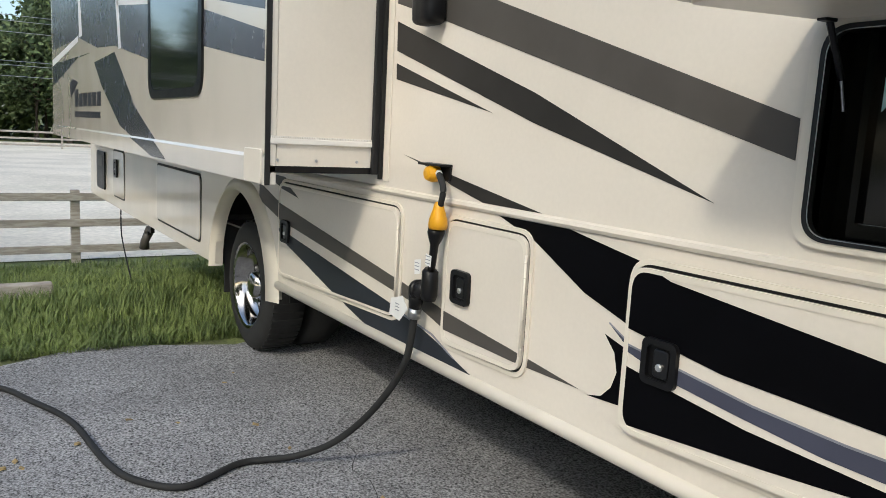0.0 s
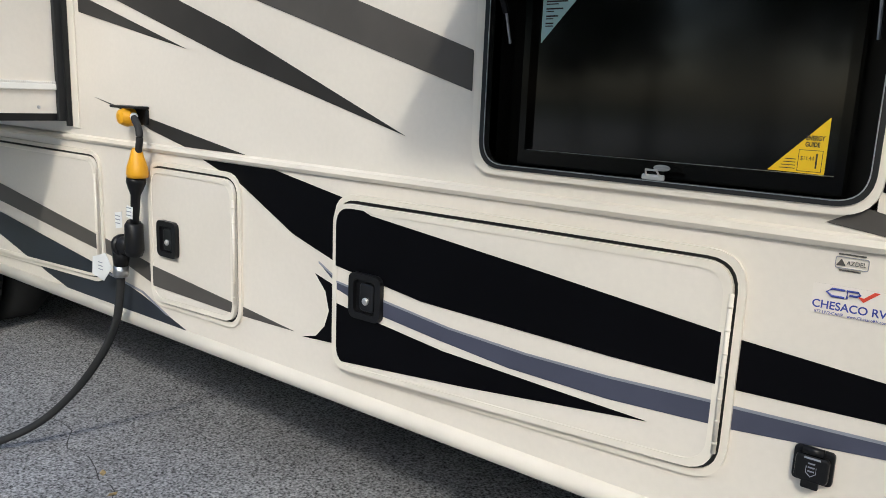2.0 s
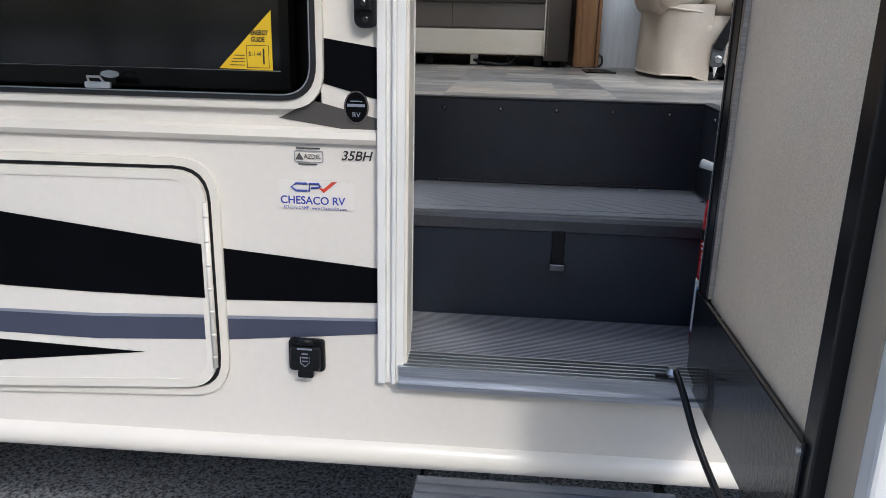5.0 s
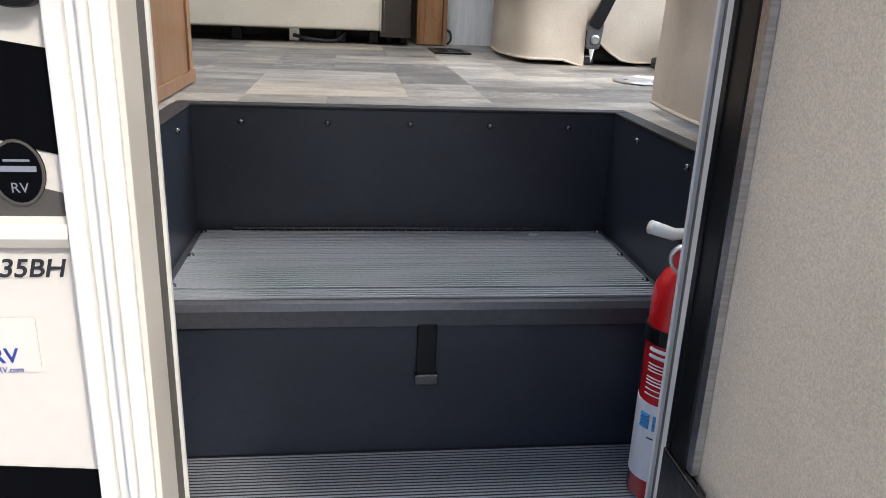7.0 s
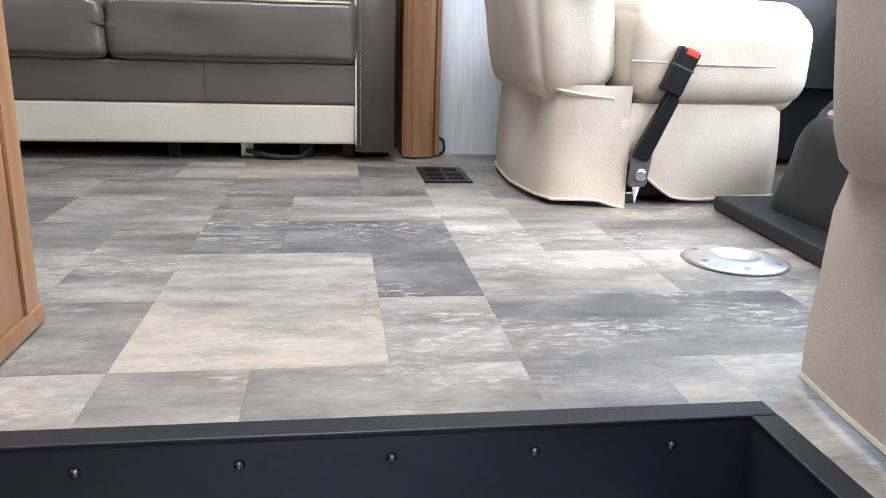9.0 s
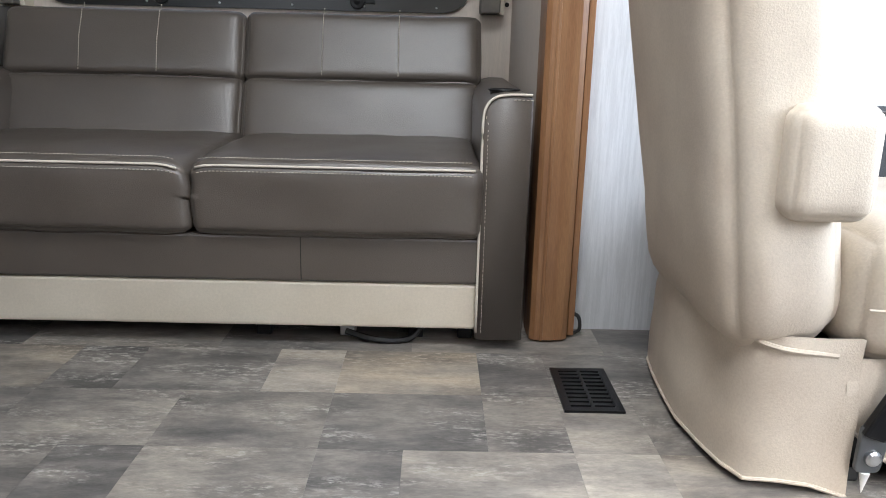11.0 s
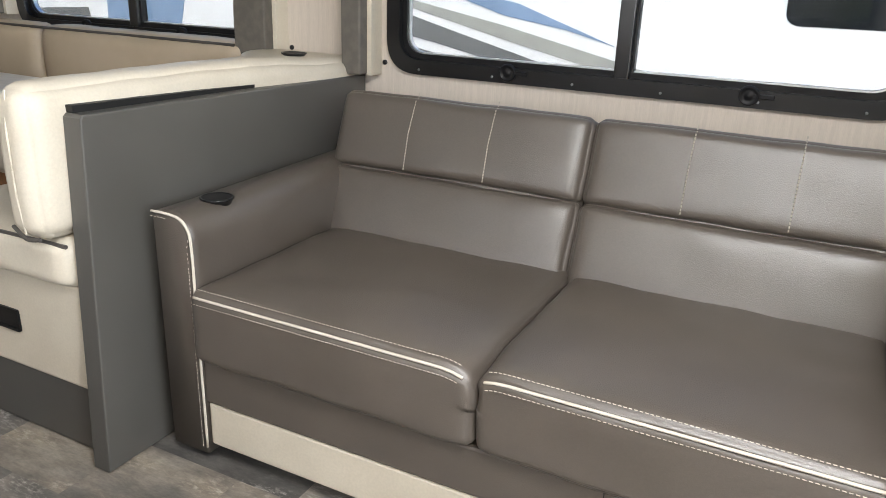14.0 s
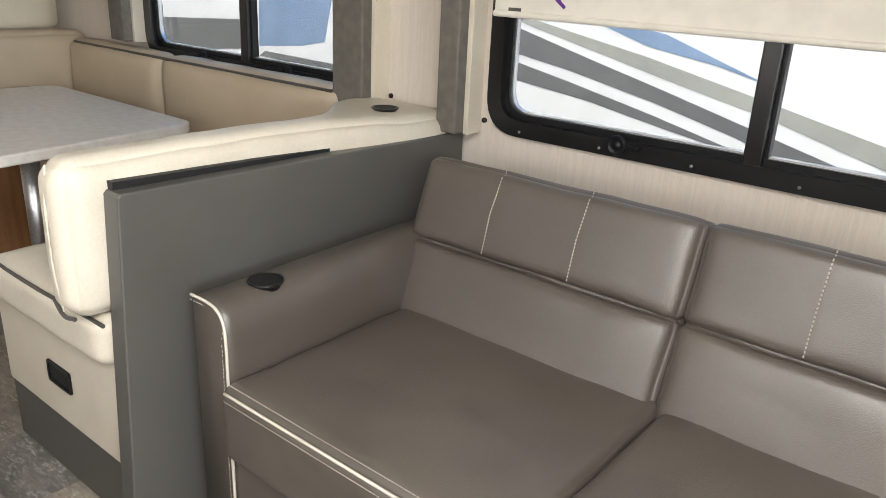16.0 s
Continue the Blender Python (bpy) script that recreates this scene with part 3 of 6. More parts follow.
for a in ((TX0, TX1, .12, .125, TZ0, TZ1), (TX0 - .005, TX0, 0, .125, TZ0 - .004, TZ1 + .004), (TX1, TX1 + .005, 0, .125, TZ0 - .004, TZ1 + .004), (TX0, TX1, 0, .119, TZ0 - .005, TZ0), (TX0, TX1, 0, .119, TZ1, TZ1 + .005)):
    part("niche_lining", box(*a), NICHE, tv)
part("bright_edge", ring(rquad([(-.9825, 1.4085), (-.1335, 1.4085), (-.1335, 1.8765), (-.9825, 1.8765)], .060, 8), rquad([(-.9805, 1.4105), (-.1355, 1.4105), (-.1355, 1.8745), (-.9805, 1.8745)], .059, 8), -.0195, -.0175), ALU, tv)
ts = thing("television", (-.55, .06, 1.43), "black flat television with stickers standing in the niche", "television")
part("bezel", ring(rect(-.915, -.187, 1.412, 1.90), rect(-.897, -.205, 1.447, 1.89), .035, .075), TV_BEZEL, ts)
part("screen", box(-.898, -.204, .054, .073, 1.446, 1.891), SCREEN, ts)
part("back", box(-.87, -.22, .073, .118, 1.44, 1.86, .01), BLACK_PLASTIC, ts)
part("lower_edge", box(-.897, -.205, .050, .055, 1.4445, 1.4475), ALU, ts)
part("badge", prism([(-.543 + .019 * math.cos(k * .2618), 1.434 + .007 * math.sin(k * .2618)) for k in range(24)], .0335, .0355), ALU, ts, "oval metal badge")
st = part("price_sticker", prism([(-.331, 1.450), (-.226, 1.448), (-.226, 1.558)], .0525, .0538), STICKER_Y, ts, "yellow triangular energy sticker")
text_mesh("sticker_text", "ENERGY\nGUIDE", .0125, INK, (-.266, .0520, 1.513), (90, 0, 0), st, .0002, sx=.72, bold=.0004)
text_mesh("sticker_price", "$11.44", .012, INK, (-.272, .0520, 1.474), (90, 0, 0), st, .0002, sx=.75)
part("price_frame", ring(rect(-.276, -.232, 1.452, 1.494), rect(-.275, -.233, 1.453, 1.493), .0518, .0524), INK, st)
for k in range(4):
    part("print_bar", box(-.300 - .003 * k, -.280, .0520, .0524, 1.474 - .006 * k, 1.4755 - .006 * k), INK, st)
part("scale_bar", box(-.244, -.241, .0516, .0524, 1.459, 1.488), INK, st)
sb = part("feature_sticker", prism([(-.88, 1.885), (-.88, 1.70), (-.765, 1.825), (-.72, 1.885)], .0525, .0538), STICKER_B, ts, "pale blue feature sticker with fine print")
_b = bmesh.new()
for k in range(8):
    z = 1.862 - .0165 * k
    box(-.87, -.87 + max(.02, .105 - .012 * k), .0518, .0524, z - .0035, z, bm=_b)
    box(-.87, -.87 + max(.02, .08 - .012 * k), .0518, .0524, z - .009, z - .0065, bm=_b)
part("fine_print", _b, INK, sb)
_b = bmesh.new()
box(-.875, -.67, .0524, .0536, 1.842, 1.872, bm=_b)
part("heading_bar", _b, INK, ts)
text_mesh("heading", "'15 Series", .020, WHITE_VINYL, (-.79, .0518, 1.850), (90, 0, 0), ts, .0002)
la = thing("lid_catch", (-.545, -.02, 1.40), "chrome striker catch under the television niche", "catch")
part("plate", prism(rquad(rect(-.562, -.512, 1.412, 1.424), .004), -.026, -.0185, bevel=.002), CHROME, la)
part("hook", tube([(-.552, -.024, 1.420), (-.550, -.034, 1.434), (-.526, -.034, 1.434), (-.522, -.024, 1.420)], .0025, 8), CHROME, la)
lid = thing("niche_lid", (-.56, 0, 1.905), "cream lid propped open above the television niche", "lid")
_lm = Matrix.Translation((0, -.01, 1.922)) @ Euler((radians(3.2), 0, 0)).to_matrix().to_4x4()
_b = prism(rquad(rect(-1.014, -.120, -.51, 0), .05), -.016, .016, axis='z', bevel=.004)
bmesh.ops.transform(_b, matrix=_lm, verts=_b.verts[:])
part("outer_skin", _b, CREAM, lid)
_b = prism(rquad(rect(-.99, -.145, -.49, -.02), .045), -.024, -.0162, axis='z', bevel=.002)
bmesh.ops.transform(_b, matrix=_lm, verts=_b.verts[:])
part("inner_skin", _b, CREAM_TRIM, lid)
for x in (-.962, -.165):
    sm = part("strut", tube([(x, -.06, 1.903), (x, .02, 1.77)], .008, 10), BLACK_PLASTIC, lid, "black gas strut")
    part("strut_rod", tube([(x, .02, 1.77), (x, .045, 1.70)], .004, 8), STEEL, sm)
    part("bracket", box(x - .012, x + .012, -.085, -.04, 1.888, 1.904, .003), BLACK_PLASTIC, sm)

# ---- shore power inlet, adapter and cord ----
inl = thing("power_inlet", (-2.60, 0, 1.44), "black power inlet flap on the side wall", "power inlet")
part("box", prism(rquad(rect(-2.685, -2.515, 1.415, 1.475), .01), -.012, -.001, bevel=.003), BLACK_PLASTIC, inl)
part("flap", box(-2.69, -2.51, -.06, -.002, 1.474, 1.484, .003), BLACK_PLASTIC, inl)
ad = thing("power_adapter", (-2.6, -.1, .9), "yellow and black dogbone power adapter plugged into the inlet", "adapter")
part("inlet_plug", lathe([(.018, 0), (.034, .004), (.036, .03), (.026, .055), (.012, .06)], Matrix.Translation((-2.60, -.014, 1.442)) @ Euler((radians(90), 0, 0)).to_matrix().to_4x4(), 18), YELLOW, ad, "yellow plug")
part("collar", tube([(-2.56, -.035, 1.447), (-2.535, -.05, 1.443)], .014, 12), WHITE_VINYL, ad)
part("lead", tube(spline([(-2.545, -.045, 1.445), (-2.48, -.065, 1.405), (-2.468, -.07, 1.37), (-2.495, -.06, 1.325)]), .013, 10), RUBBER, ad, "black rubber lead", smooth=True)
part("dogbone", lathe([(.014, .01), (.02, -.002), (.024, -.02), (.037, -.06), (.040, -.085), (.036, -.10), (.0005, -.101)], Matrix.Translation((-2.508, -.06, 1.325)), 18), YELLOW, ad, "yellow moulded connector", smooth=True)
part("socket", lathe([(.034, 0), (.036, -.02), (.028, -.045), (.018, -.07), (.016, -.16), (.018, -.19)], Matrix.Translation((-2.517, -.06, 1.228)) @ Euler((0, radians(8), 0)).to_matrix().to_4x4(), 16), BLACK_PLASTIC, ad, smooth=True)
part("angle_connector", tube([(-2.545, -.06, 1.055), (-2.548, -.06, 1.045), (-2.55, -.06, .945), (-2.552, -.06, .925)], [.026, .034, .036, .03], 14), BLACK_PLASTIC, ad, "black right-angle connector", smooth=True)
part("connector_nose", tube([(-2.56, -.06, .962), (-2.655, -.06, .948), (-2.665, -.06, .946)], [.036, .036, .028], 14), BLACK_PLASTIC, ad, smooth=True)
part("connector_ring", tube([(-2.625, -.06, .953), (-2.645, -.06, .950)], .044, 14), BLACK_PLASTIC, ad, smooth=True)
part("neck", tube([(-2.645, -.06, .935), (-2.655, -.06, .87)], [.036, .028], 12), BLACK_PLASTIC, ad, smooth=True)
part("clamp", tube([(-2.655, -.06, .868), (-2.66, -.06, .825)], .029, 12), STEEL, ad, smooth=True)
for pts in ([(-2.80, .885), (-2.70, .915), (-2.655, .865), (-2.72, .80), (-2.81, .815)], [(-2.615, 1.085), (-2.565, 1.095), (-2.565, 1.035), (-2.61, 1.025)], [(-2.525, 1.125), (-2.485, 1.12), (-2.49, 1.075), (-2.53, 1.08)]):
    tg = part("tag", prism(pts, -.098, -.0965), PAPER, ad, "white printed paper tag")
    cx, cz = sum(p[0] for p in pts) / len(pts), sum(p[1] for p in pts) / len(pts)
    for k in range(3):
        part("print_bar", box(cx - .02, cx + .014, -.0995, -.0985, cz + .014 - .014 * k, cz + .0175 - .014 * k), LINE_VINYL, tg)
cord = thing("extension_lead", (-3.3, -.8, 0), "thick black power cord curving over the asphalt", "power cord")
part("cable", tube(spline([(-2.655, -.06, .85), (-2.672, -.062, .74), (-2.70, -.07, .62), (-2.79, -.09, .47), (-2.93, -.14, .29), (-3.08, -.23, .13), (-3.20, -.36, .045), (-3.27, -.48, .022), (-3.28, -.62, .022), (-3.16, -.88, .022), (-3.30, -1.05, .022), (-3.55, -1.14, .022), (-4.15, -1.22, .022), (-4.55, -1.37, .022), (-4.88, -1.53, .022), (-5.2, -1.9, .022)], 10), .0160, 12), RUBBER, cord, smooth=True)

# ---- porch lamp on the wall ----
pl = thing("porch_lamp", (-2.62, 0, 2.12), "black wall lamp beside the slide-out", "wall lamp")
part("housing", cushion(-2.745, -2.60, -.10, -.001, 2.035, 2.30, .03, n=6), BLACK_PLASTIC, pl, smooth=True)

# ---- entry: jamb trim, sill, grab handle, badges ----
jt = thing("door_jamb", (.02, 0, .84), "ridged white aluminium jamb of the entry door", "door frame", kind="structure")
_b = bmesh.new()
for x0, x1, d in ((-.012, .004, .020), (.004, .016, .013), (.016, .024, .022), (.024, .040, .016)):
    box(x0, x1, -d, .03, .842, 2.80, .002, bm=_b)
part("side_trim", _b, WHITE_TRIM, jt)
part("cream_bead", box(.040, .046, -.012, .05, .885, 2.76, .001), CREAM_TRIM, jt)
part("inner_gasket", box(.020, .0445, .0505, .0595, .885, 2.76), FABRIC_GRAY, jt)
part("hinge_strip", box(.613, .640, .042, .062, .893, 2.72, .001), WHITE_TRIM, jt)
part("hinge_reveal", box(.6465, .66, .030, .134, .893, 2.72), WHITE_TRIM, jt)
part("hinge_seal", prism([(.622, .063), (.645, .063), (.652, .133), (.645, .133)], .893, 2.72, axis='z'), FABRIC_GRAY, jt)
part("hinge_bead", box(.640, .648, .134, .142, .893, 2.72, .001), WHITE_TRIM, jt)
part("reveal", box(.012, .032, .06, .136, .893, 2.72), FABRIC_GRAY, jt)
part("reveal_bead", box(.028, .036, .134, .142, .893, 2.72, .001), WHITE_TRIM, jt)
part("head_trim", box(-.012, .66, -.02, .03, 2.76, 2.82, .003), WHITE_TRIM, jt)
sill = thing("door_sill", (.32, 0, .85), "ribbed bare aluminium door sill", "sill", kind="structure")
_b = bmesh.new()
box(.030, .646, -.020, .04, .845, .880, .002, bm=_b)
for i in range(6):
    box(.030, .643, -.026 + .011 * i, -.021 + .011 * i, .879, .885 + .002 * i, bm=_b)
box(.030, .645, -.030, -.019, .838, .850, bm=_b)
part("sill_profile", _b, ALU, sill)

gh = thing("grab_handle", (-.03, 0, 1.53), "black folding entry grab handle", "grab handle")
part("bracket", prism(rquad(rect(-.052, -.012, 1.53, 1.60), .018), -.024, -.001, bevel=.004), BLACK_PLASTIC, gh)
part("grip", tube([(-.032, -.028, 1.575), (-.034, -.045, 1.64), (-.036, -.05, 2.1)], .013, 12), BLACK_PLASTIC, gh, smooth=True)
part("arm", prism([(-.047, 1.56), (-.018, 1.56), (-.023, 1.655), (-.045, 1.655)], -.04, -.022, bevel=.003), BLACK_PLASTIC, gh)
for z in (1.545, 1.572):
    part("screw", lathe([(.006, 0), (.006, .003), (.004, .004)], Matrix.Translation((-.032, -.040 if z > 1.56 else -.024, z)) @ Euler((radians(90), 0, 0)).to_matrix().to_4x4(), 12), GLOSS_BLACK, gh)
bd = thing("oval_badge", (-.053, 0, 1.39), "black oval emblem sticker on the side wall", "badge")
part("plate", prism([(-.053 + .023 * math.cos(k * .2618), 1.390 + .030 * math.sin(k * .2618)) for k in range(24)], -.0045, -.0022), BLACK_VINYL, bd)
part("rim", ring([(-.053 + .023 * math.cos(k * .2618), 1.390 + .030 * math.sin(k * .2618)) for k in range(24)], [(-.053 + .0205 * math.cos(k * .2618), 1.390 + .0275 * math.sin(k * .2618)) for k in range(24)], -.0052, -.0042), GRAY_VINYL, bd)
_b = bmesh.new()
box(-.070, -.037, -.0052, -.0044, 1.391, 1.396, bm=_b)
box(-.064, -.042, -.0052, -.0044, 1.400, 1.402, bm=_b)
part("print_bars", _b, LINE_VINYL, bd)
text_mesh("badge_letters", "RV", .013, LINE_VINYL, (-.061, -.0046, 1.372), (90, 0, 0), bd, .0002)
ml = thing("model_lettering", (-.05, 0, 1.295), "black italic model number lettering", "lettering")
text_mesh("letters", "35BH", .025, INK, (-.084, -.0022, 1.291), (90, 0, 0), ml, .0005, sx=1.02, shear=.25, bold=.0003)
pn = thing("panel_sticker", (-.14, 0, 1.285), "small pale composite panel sticker", "sticker")
_b = ring(rquad(rect(-.174, -.118, 1.284, 1.306), .004), rquad(rect(-.173, -.119, 1.285, 1.305), .004), -.0025, -.0008)
part("outline", _b, LINE_VINYL, pn)
part("peak", prism([(-.172, 1.289), (-.164, 1.302), (-.156, 1.289)], -.0026, -.001), GRAY_VINYL, pn)
text_mesh("letters", "AZDEL", .012, GRAY_VINYL, (-.155, -.0022, 1.291), (90, 0, 0), pn, .0004, sx=.9)
part("print_bar", box(-.170, -.124, -.0022, -.001, 1.309, 1.312), GRAY_VINYL, pn)
part("print_bar", box(-.166, -.130, -.0022, -.001, 1.279, 1.2815), GRAY_VINYL, pn)
ds = thing("dealer_sticker", (-.13, 0, 1.22), "clear dealer sticker with blue logo and lettering", "sticker")
part("backing", prism(rquad(rect(-.206, -.058, 1.192, 1.250), .004), -.0018, -.0008), mat("sticker_film", (.77, .71, .63), .24, var=.02, coat=.3), ds)
_b = tube([(-.150, -.003, 1.243), (-.172, -.003, 1.243), (-.181, -.003, 1.236), (-.172, -.003, 1.229), (-.150, -.003, 1.229)], .0022, 6)
tube([(-.146, -.003, 1.228), (-.146, -.003, 1.243), (-.128, -.003, 1.243), (-.124, -.003, 1.239), (-.130, -.003, 1.235), (-.142, -.003, 1.235)], .0022, 6, _b)
part("logo_mark", _b, LOGO_BLUE, ds)
part("logo_tick", prism([(-.128, 1.236), (-.118, 1.226), (-.092, 1.248), (-.102, 1.248), (-.118, 1.234)], -.0034, -.0022), LOGO_RED, ds)
text_mesh("letters", "CHESACO RV", .0215, LOGO_BLUE, (-.204, -.0022, 1.203), (90, 0, 0), ds, .0005, sx=.97, bold=.0003)
text_mesh("small_letters", "877-LIV2-CAMP   www.ChesacoRV.com", .0085, LOGO_BLUE, (-.198, -.0022, 1.1925), (90, 0, 0), ds, .0003, sx=.88)
pt = thing("solar_port", (-.16, 0, .85), "black square solar charging port with flip cover", "charging port")
part("base", prism(rquad(rect(-.196, -.122, .855, .925), .010), -.014, -.001, bevel=.003), BLACK_PLASTIC, pt)
part("cover", prism(rquad(rect(-.190, -.128, .860, .915), .012), -.026, -.013, bevel=.005), BLACK_PLASTIC, pt)
part("hinge", tube([(-.178, -.022, .924), (-.140, -.022, .924)], .008, 10), BLACK_PLASTIC, pt, smooth=True)
part("thumb_tab", prism(rquad(rect(-.175, -.143, .846, .862), .004), -.026, -.014, bevel=.002), BLACK_PLASTIC, pt)
_b = bmesh.new()
box(-.174, -.144, -.0275, -.0262, .908, .9115, bm=_b)
for k in range(3):
    box(-.165, -.153, -.0275, -.0262, .898 - .008 * k, .9005 - .008 * k, bm=_b)
tube([(-.168, -.027, .893), (-.168, -.027, .880), (-.159, -.027, .872), (-.150, -.027, .880), (-.150, -.027, .893)], .0008, 6, _b)
part("print_bars", _b, LINE_VINYL, pt)

# ---- screen door and entry door, swung open ----
sd = thing("screen_door", (.612, -.03, .87), "black framed screen door with tan mesh, swung open", "screen door")
_b = bmesh.new()
for y0, y1 in ((-.071, -.025), (-.615, -.575)):
    box(.602, .624, y0, y1, .865, 2.74, .003, bm=_b)
box(.602, .624, -.575, -.071, 2.69, 2.74, .003, bm=_b)
part("frame", _b, GLOSS_BLACK, sd)
part("hinge_strip", box(.600, .606, -.034, -.024, .875, 2.74), GLOSS_BLACK, sd)
part("spline", box(.603, .612, -.086, -.072, 1.06, 2.69), ALU, sd)
part("mesh", box(.613, .6155, -.577, -.068, 1.05, 2.70), MESH_TAN, sd, "tan woven insect screen")
part("kick_plate", prism(rect(-.595, -.026, .868, 1.058), .596, .604, axis='x', bevel=.002), KICK, sd, "pebbled glossy black kick plate")
for z in (1.045,):
    part("bolt", lathe([(.006, 0), (.006, .004), (.003, .005)], Matrix.Translation((.5965, -.588, z)) @ Euler((0, radians(-90), 0)).to_matrix().to_4x4(), 10), STEEL, sd)
sd.matrix_world = Matrix.Translation((.620, .033, .87)) @ Euler((0, 0, radians(.5))).to_matrix().to_4x4()
ed = thing("entry_door", (.65, -.03, .86), "cream entry door swung open behind the screen door", "door")
part("leaf", box(.640, .690, -.64, -.03, .86, 2.77, .006), WHITE_TRIM, ed)
part("lining", box(.6365, .6405, -.61, -.05, .89, 2.74, .001), TAN_LEATHER, ed, "tan inner lining")
part("edge_seal", box(.690, .702, -.645, -.03, .86, 2.77, .003), GASKET, ed)
part("bolt", lathe([(.006, 0), (.006, .004), (.003, .005)], Matrix.Translation((.66, -.641, 1.30)) @ Euler((radians(90), 0, 0)).to_matrix().to_4x4(), 10), STEEL, ed)
cl = thing("door_closer", (.57, -.02, .87), "black door check chain at the sill", "door check")
part("rod", tube(spline([(.572, -.012, .905), (.580, -.06, .88), (.597, -.13, .82), (.604, -.3, .80)]), .007, 8), BLACK_PLASTIC, cl, smooth=True)
part("pivot", lathe([(.012, 0), (.014, .006), (.008, .016)], Matrix.Translation((.568, -.006, .893)), 12), STEEL, cl)
part("catch_plate", box(.535, .560, -.012, -.004, .890, .8945), BLACK_PLASTIC, cl)

# ---- entry steps ----
FLOOR = 1.349
PX0, PX1, PY = -.044, .735, .697
sw = thing("step_well", (.345, .35, .89), "navy black vinyl lined entry step well", "steps", kind="structure")
part("back_riser", box(PX0 - .03, PX1 + .03, PY, PY + .02, 1.09, FLOOR - .004), STEP_BLACK, sw)
part("side_wall", box(PX0 - .02, PX0, .061, PY, .85, FLOOR - .004), STEP_BLACK, sw)
part("side_wall", box(PX1, PX1 + .02, .061, PY, .85, FLOOR - .004), STEP_BLACK, sw)
part("lower_riser", box(PX0, PX1, .345, .359, .852, 1.088), STEP_BLACK, sw)
part("step_box", box(PX0, PX1, .36, PY, .86, 1.095), STEP_BLACK, sw)
_b = bmesh.new()
box(PX0, PX1, .041, .344, .83, .858, bm=_b)
for i in range(40):
    y = .046 + i * .0074
    box(PX0 + .004, PX1 - .004, y, y + .0038, .8575, .8605, bm=_b)
part("lower_tread", _b, TREAD, sw, "ribbed dark grey tread")
_b = bmesh.new()
# dark nosing colour, which also paints the shade in the grooves between ribs
NOSING_GROOVE_SHADE = mat("black_nosing_groove_shade", (.055, .057, .065), .3, var=.1, scale=9, fine=.15, fscale=120)
prism([(.695, 1.1175), (.36, 1.1175), (.345, 1.114), (.338, 1.105), (.337, 1.080), (.345, 1.076), (.36, 1.085), (.695, 1.10)], PX0, PX1, _b, 'x')
tread = part("upper_tread", _b, NOSING_GROOVE_SHADE, sw, "dark tread board with rounded nosing")
for i in range(37):
    y = (.396 + (i - 4) * .0088) if i > 3 else .356 + i * .0088
    part("rib", box(PX0 + .012, PX1 - .012, y, y + .0058, 1.117, 1.1200), TREAD, tread)
_b = bmesh.new()
for i in range(40):
    x = .02 + i * .0162
    tube([(x, .692, 1.1215), (x + .0145, .692, 1.1215)], .004, 6, _b)
part("piano_hinge", _b, BLACK_PLASTIC, sw)
part("strap", box(.338, .368, .336, .3445, .995, 1.083, .002), BLACK_PLASTIC, sw, "black pull strap")
part("strap_end", prism(rquad(rect(.335, .371, .986, 1.003), .003), .326, .341, bevel=.002), DARK_CHROME, sw)
_RV = lathe([(.0058, 0), (.0058, .002), (.004, .005), (.0008, .0056)], Matrix(), 12)
for m in [Matrix.Translation((x, PY, 1.321)) @ Euler((radians(90), 0, 0)).to_matrix().to_4x4() for x in (.043, .197, .348, .497, .647)] + \
         [Matrix.Translation((PX1, y, 1.323)) @ Euler((0, radians(-90), 0)).to_matrix().to_4x4() for y in (.565, .357)] + \
         [Matrix.Translation((PX0, y, 1.323)) @ Euler((0, radians(90), 0)).to_matrix().to_4x4() for y in (.579, .37)] + \
         [Matrix.Translation(p) for p in ((-.03, .675, 1.118), (-.028, .545, 1.118), (-.028, .405, 1.118), (.72, .68, 1.118), (.72, .545, 1.118), (.72, .42, 1.118))]:
    _c = _RV.copy()
    bmesh.ops.transform(_c, matrix=m, verts=_c.verts[:])
    part("rivet", _c, DARK_CHROME, sw, smooth=True)
_RV.free()
_b = bmesh.new()
box(PX0 - .03, PX1 + .03, PY - .001, PY + .032, FLOOR - .004, FLOOR + .003, .002, bm=_b)
for x0, x1 in ((PX0 - .032, PX0 + .001), (PX1 - .001, PX1 + .032)):
    box(x0, x1, .06, PY - .0015, FLOOR - .004, FLOOR + .003, .002, bm=_b)
part("edge_trim", _b, DASH, sw, "dark grey edge trim")

# folding outer step
es = thing("folding_step", (.33, -.2, .3), "dark grey metal folding entry step below the door", "entry step")
_b = box(.075, .588, -.36, -.058, .642, .664, .004)
for i in range(10):
    box(.08, .583, -.352 + i * .029, -.342 + i * .029, .663, .668, bm=_b)
part("tread", _b, mat("grey_step_metal", (.16, .17, .185), .5, .3, var=.15, bump=.3, bscale=160), es)
for x in (.07, .585):
    part("arm", prism([(-.20, .61), (-.02, .55), (.12, .55), (.12, .60), (.0, .60), (-.14, .641), (-.20, .641)], x, x + .008, axis='x'), BLACK_PLASTIC, es)

# fire extinguisher inside the doorway
fe = thing("fire_extinguisher", (.687, .215, .86), "red fire extinguisher with printed label beside the steps", "fire extinguisher")
_fx, _fy = .687, .215
_fm = Matrix.Translation((_fx, _fy, 0))
part("cylinder", lathe([(.034, .862), (.040, .868), (.040, 1.172), (.037, 1.192), (.028, 1.210), (.014, 1.220)], _fm, 32), RED, fe, smooth=True)
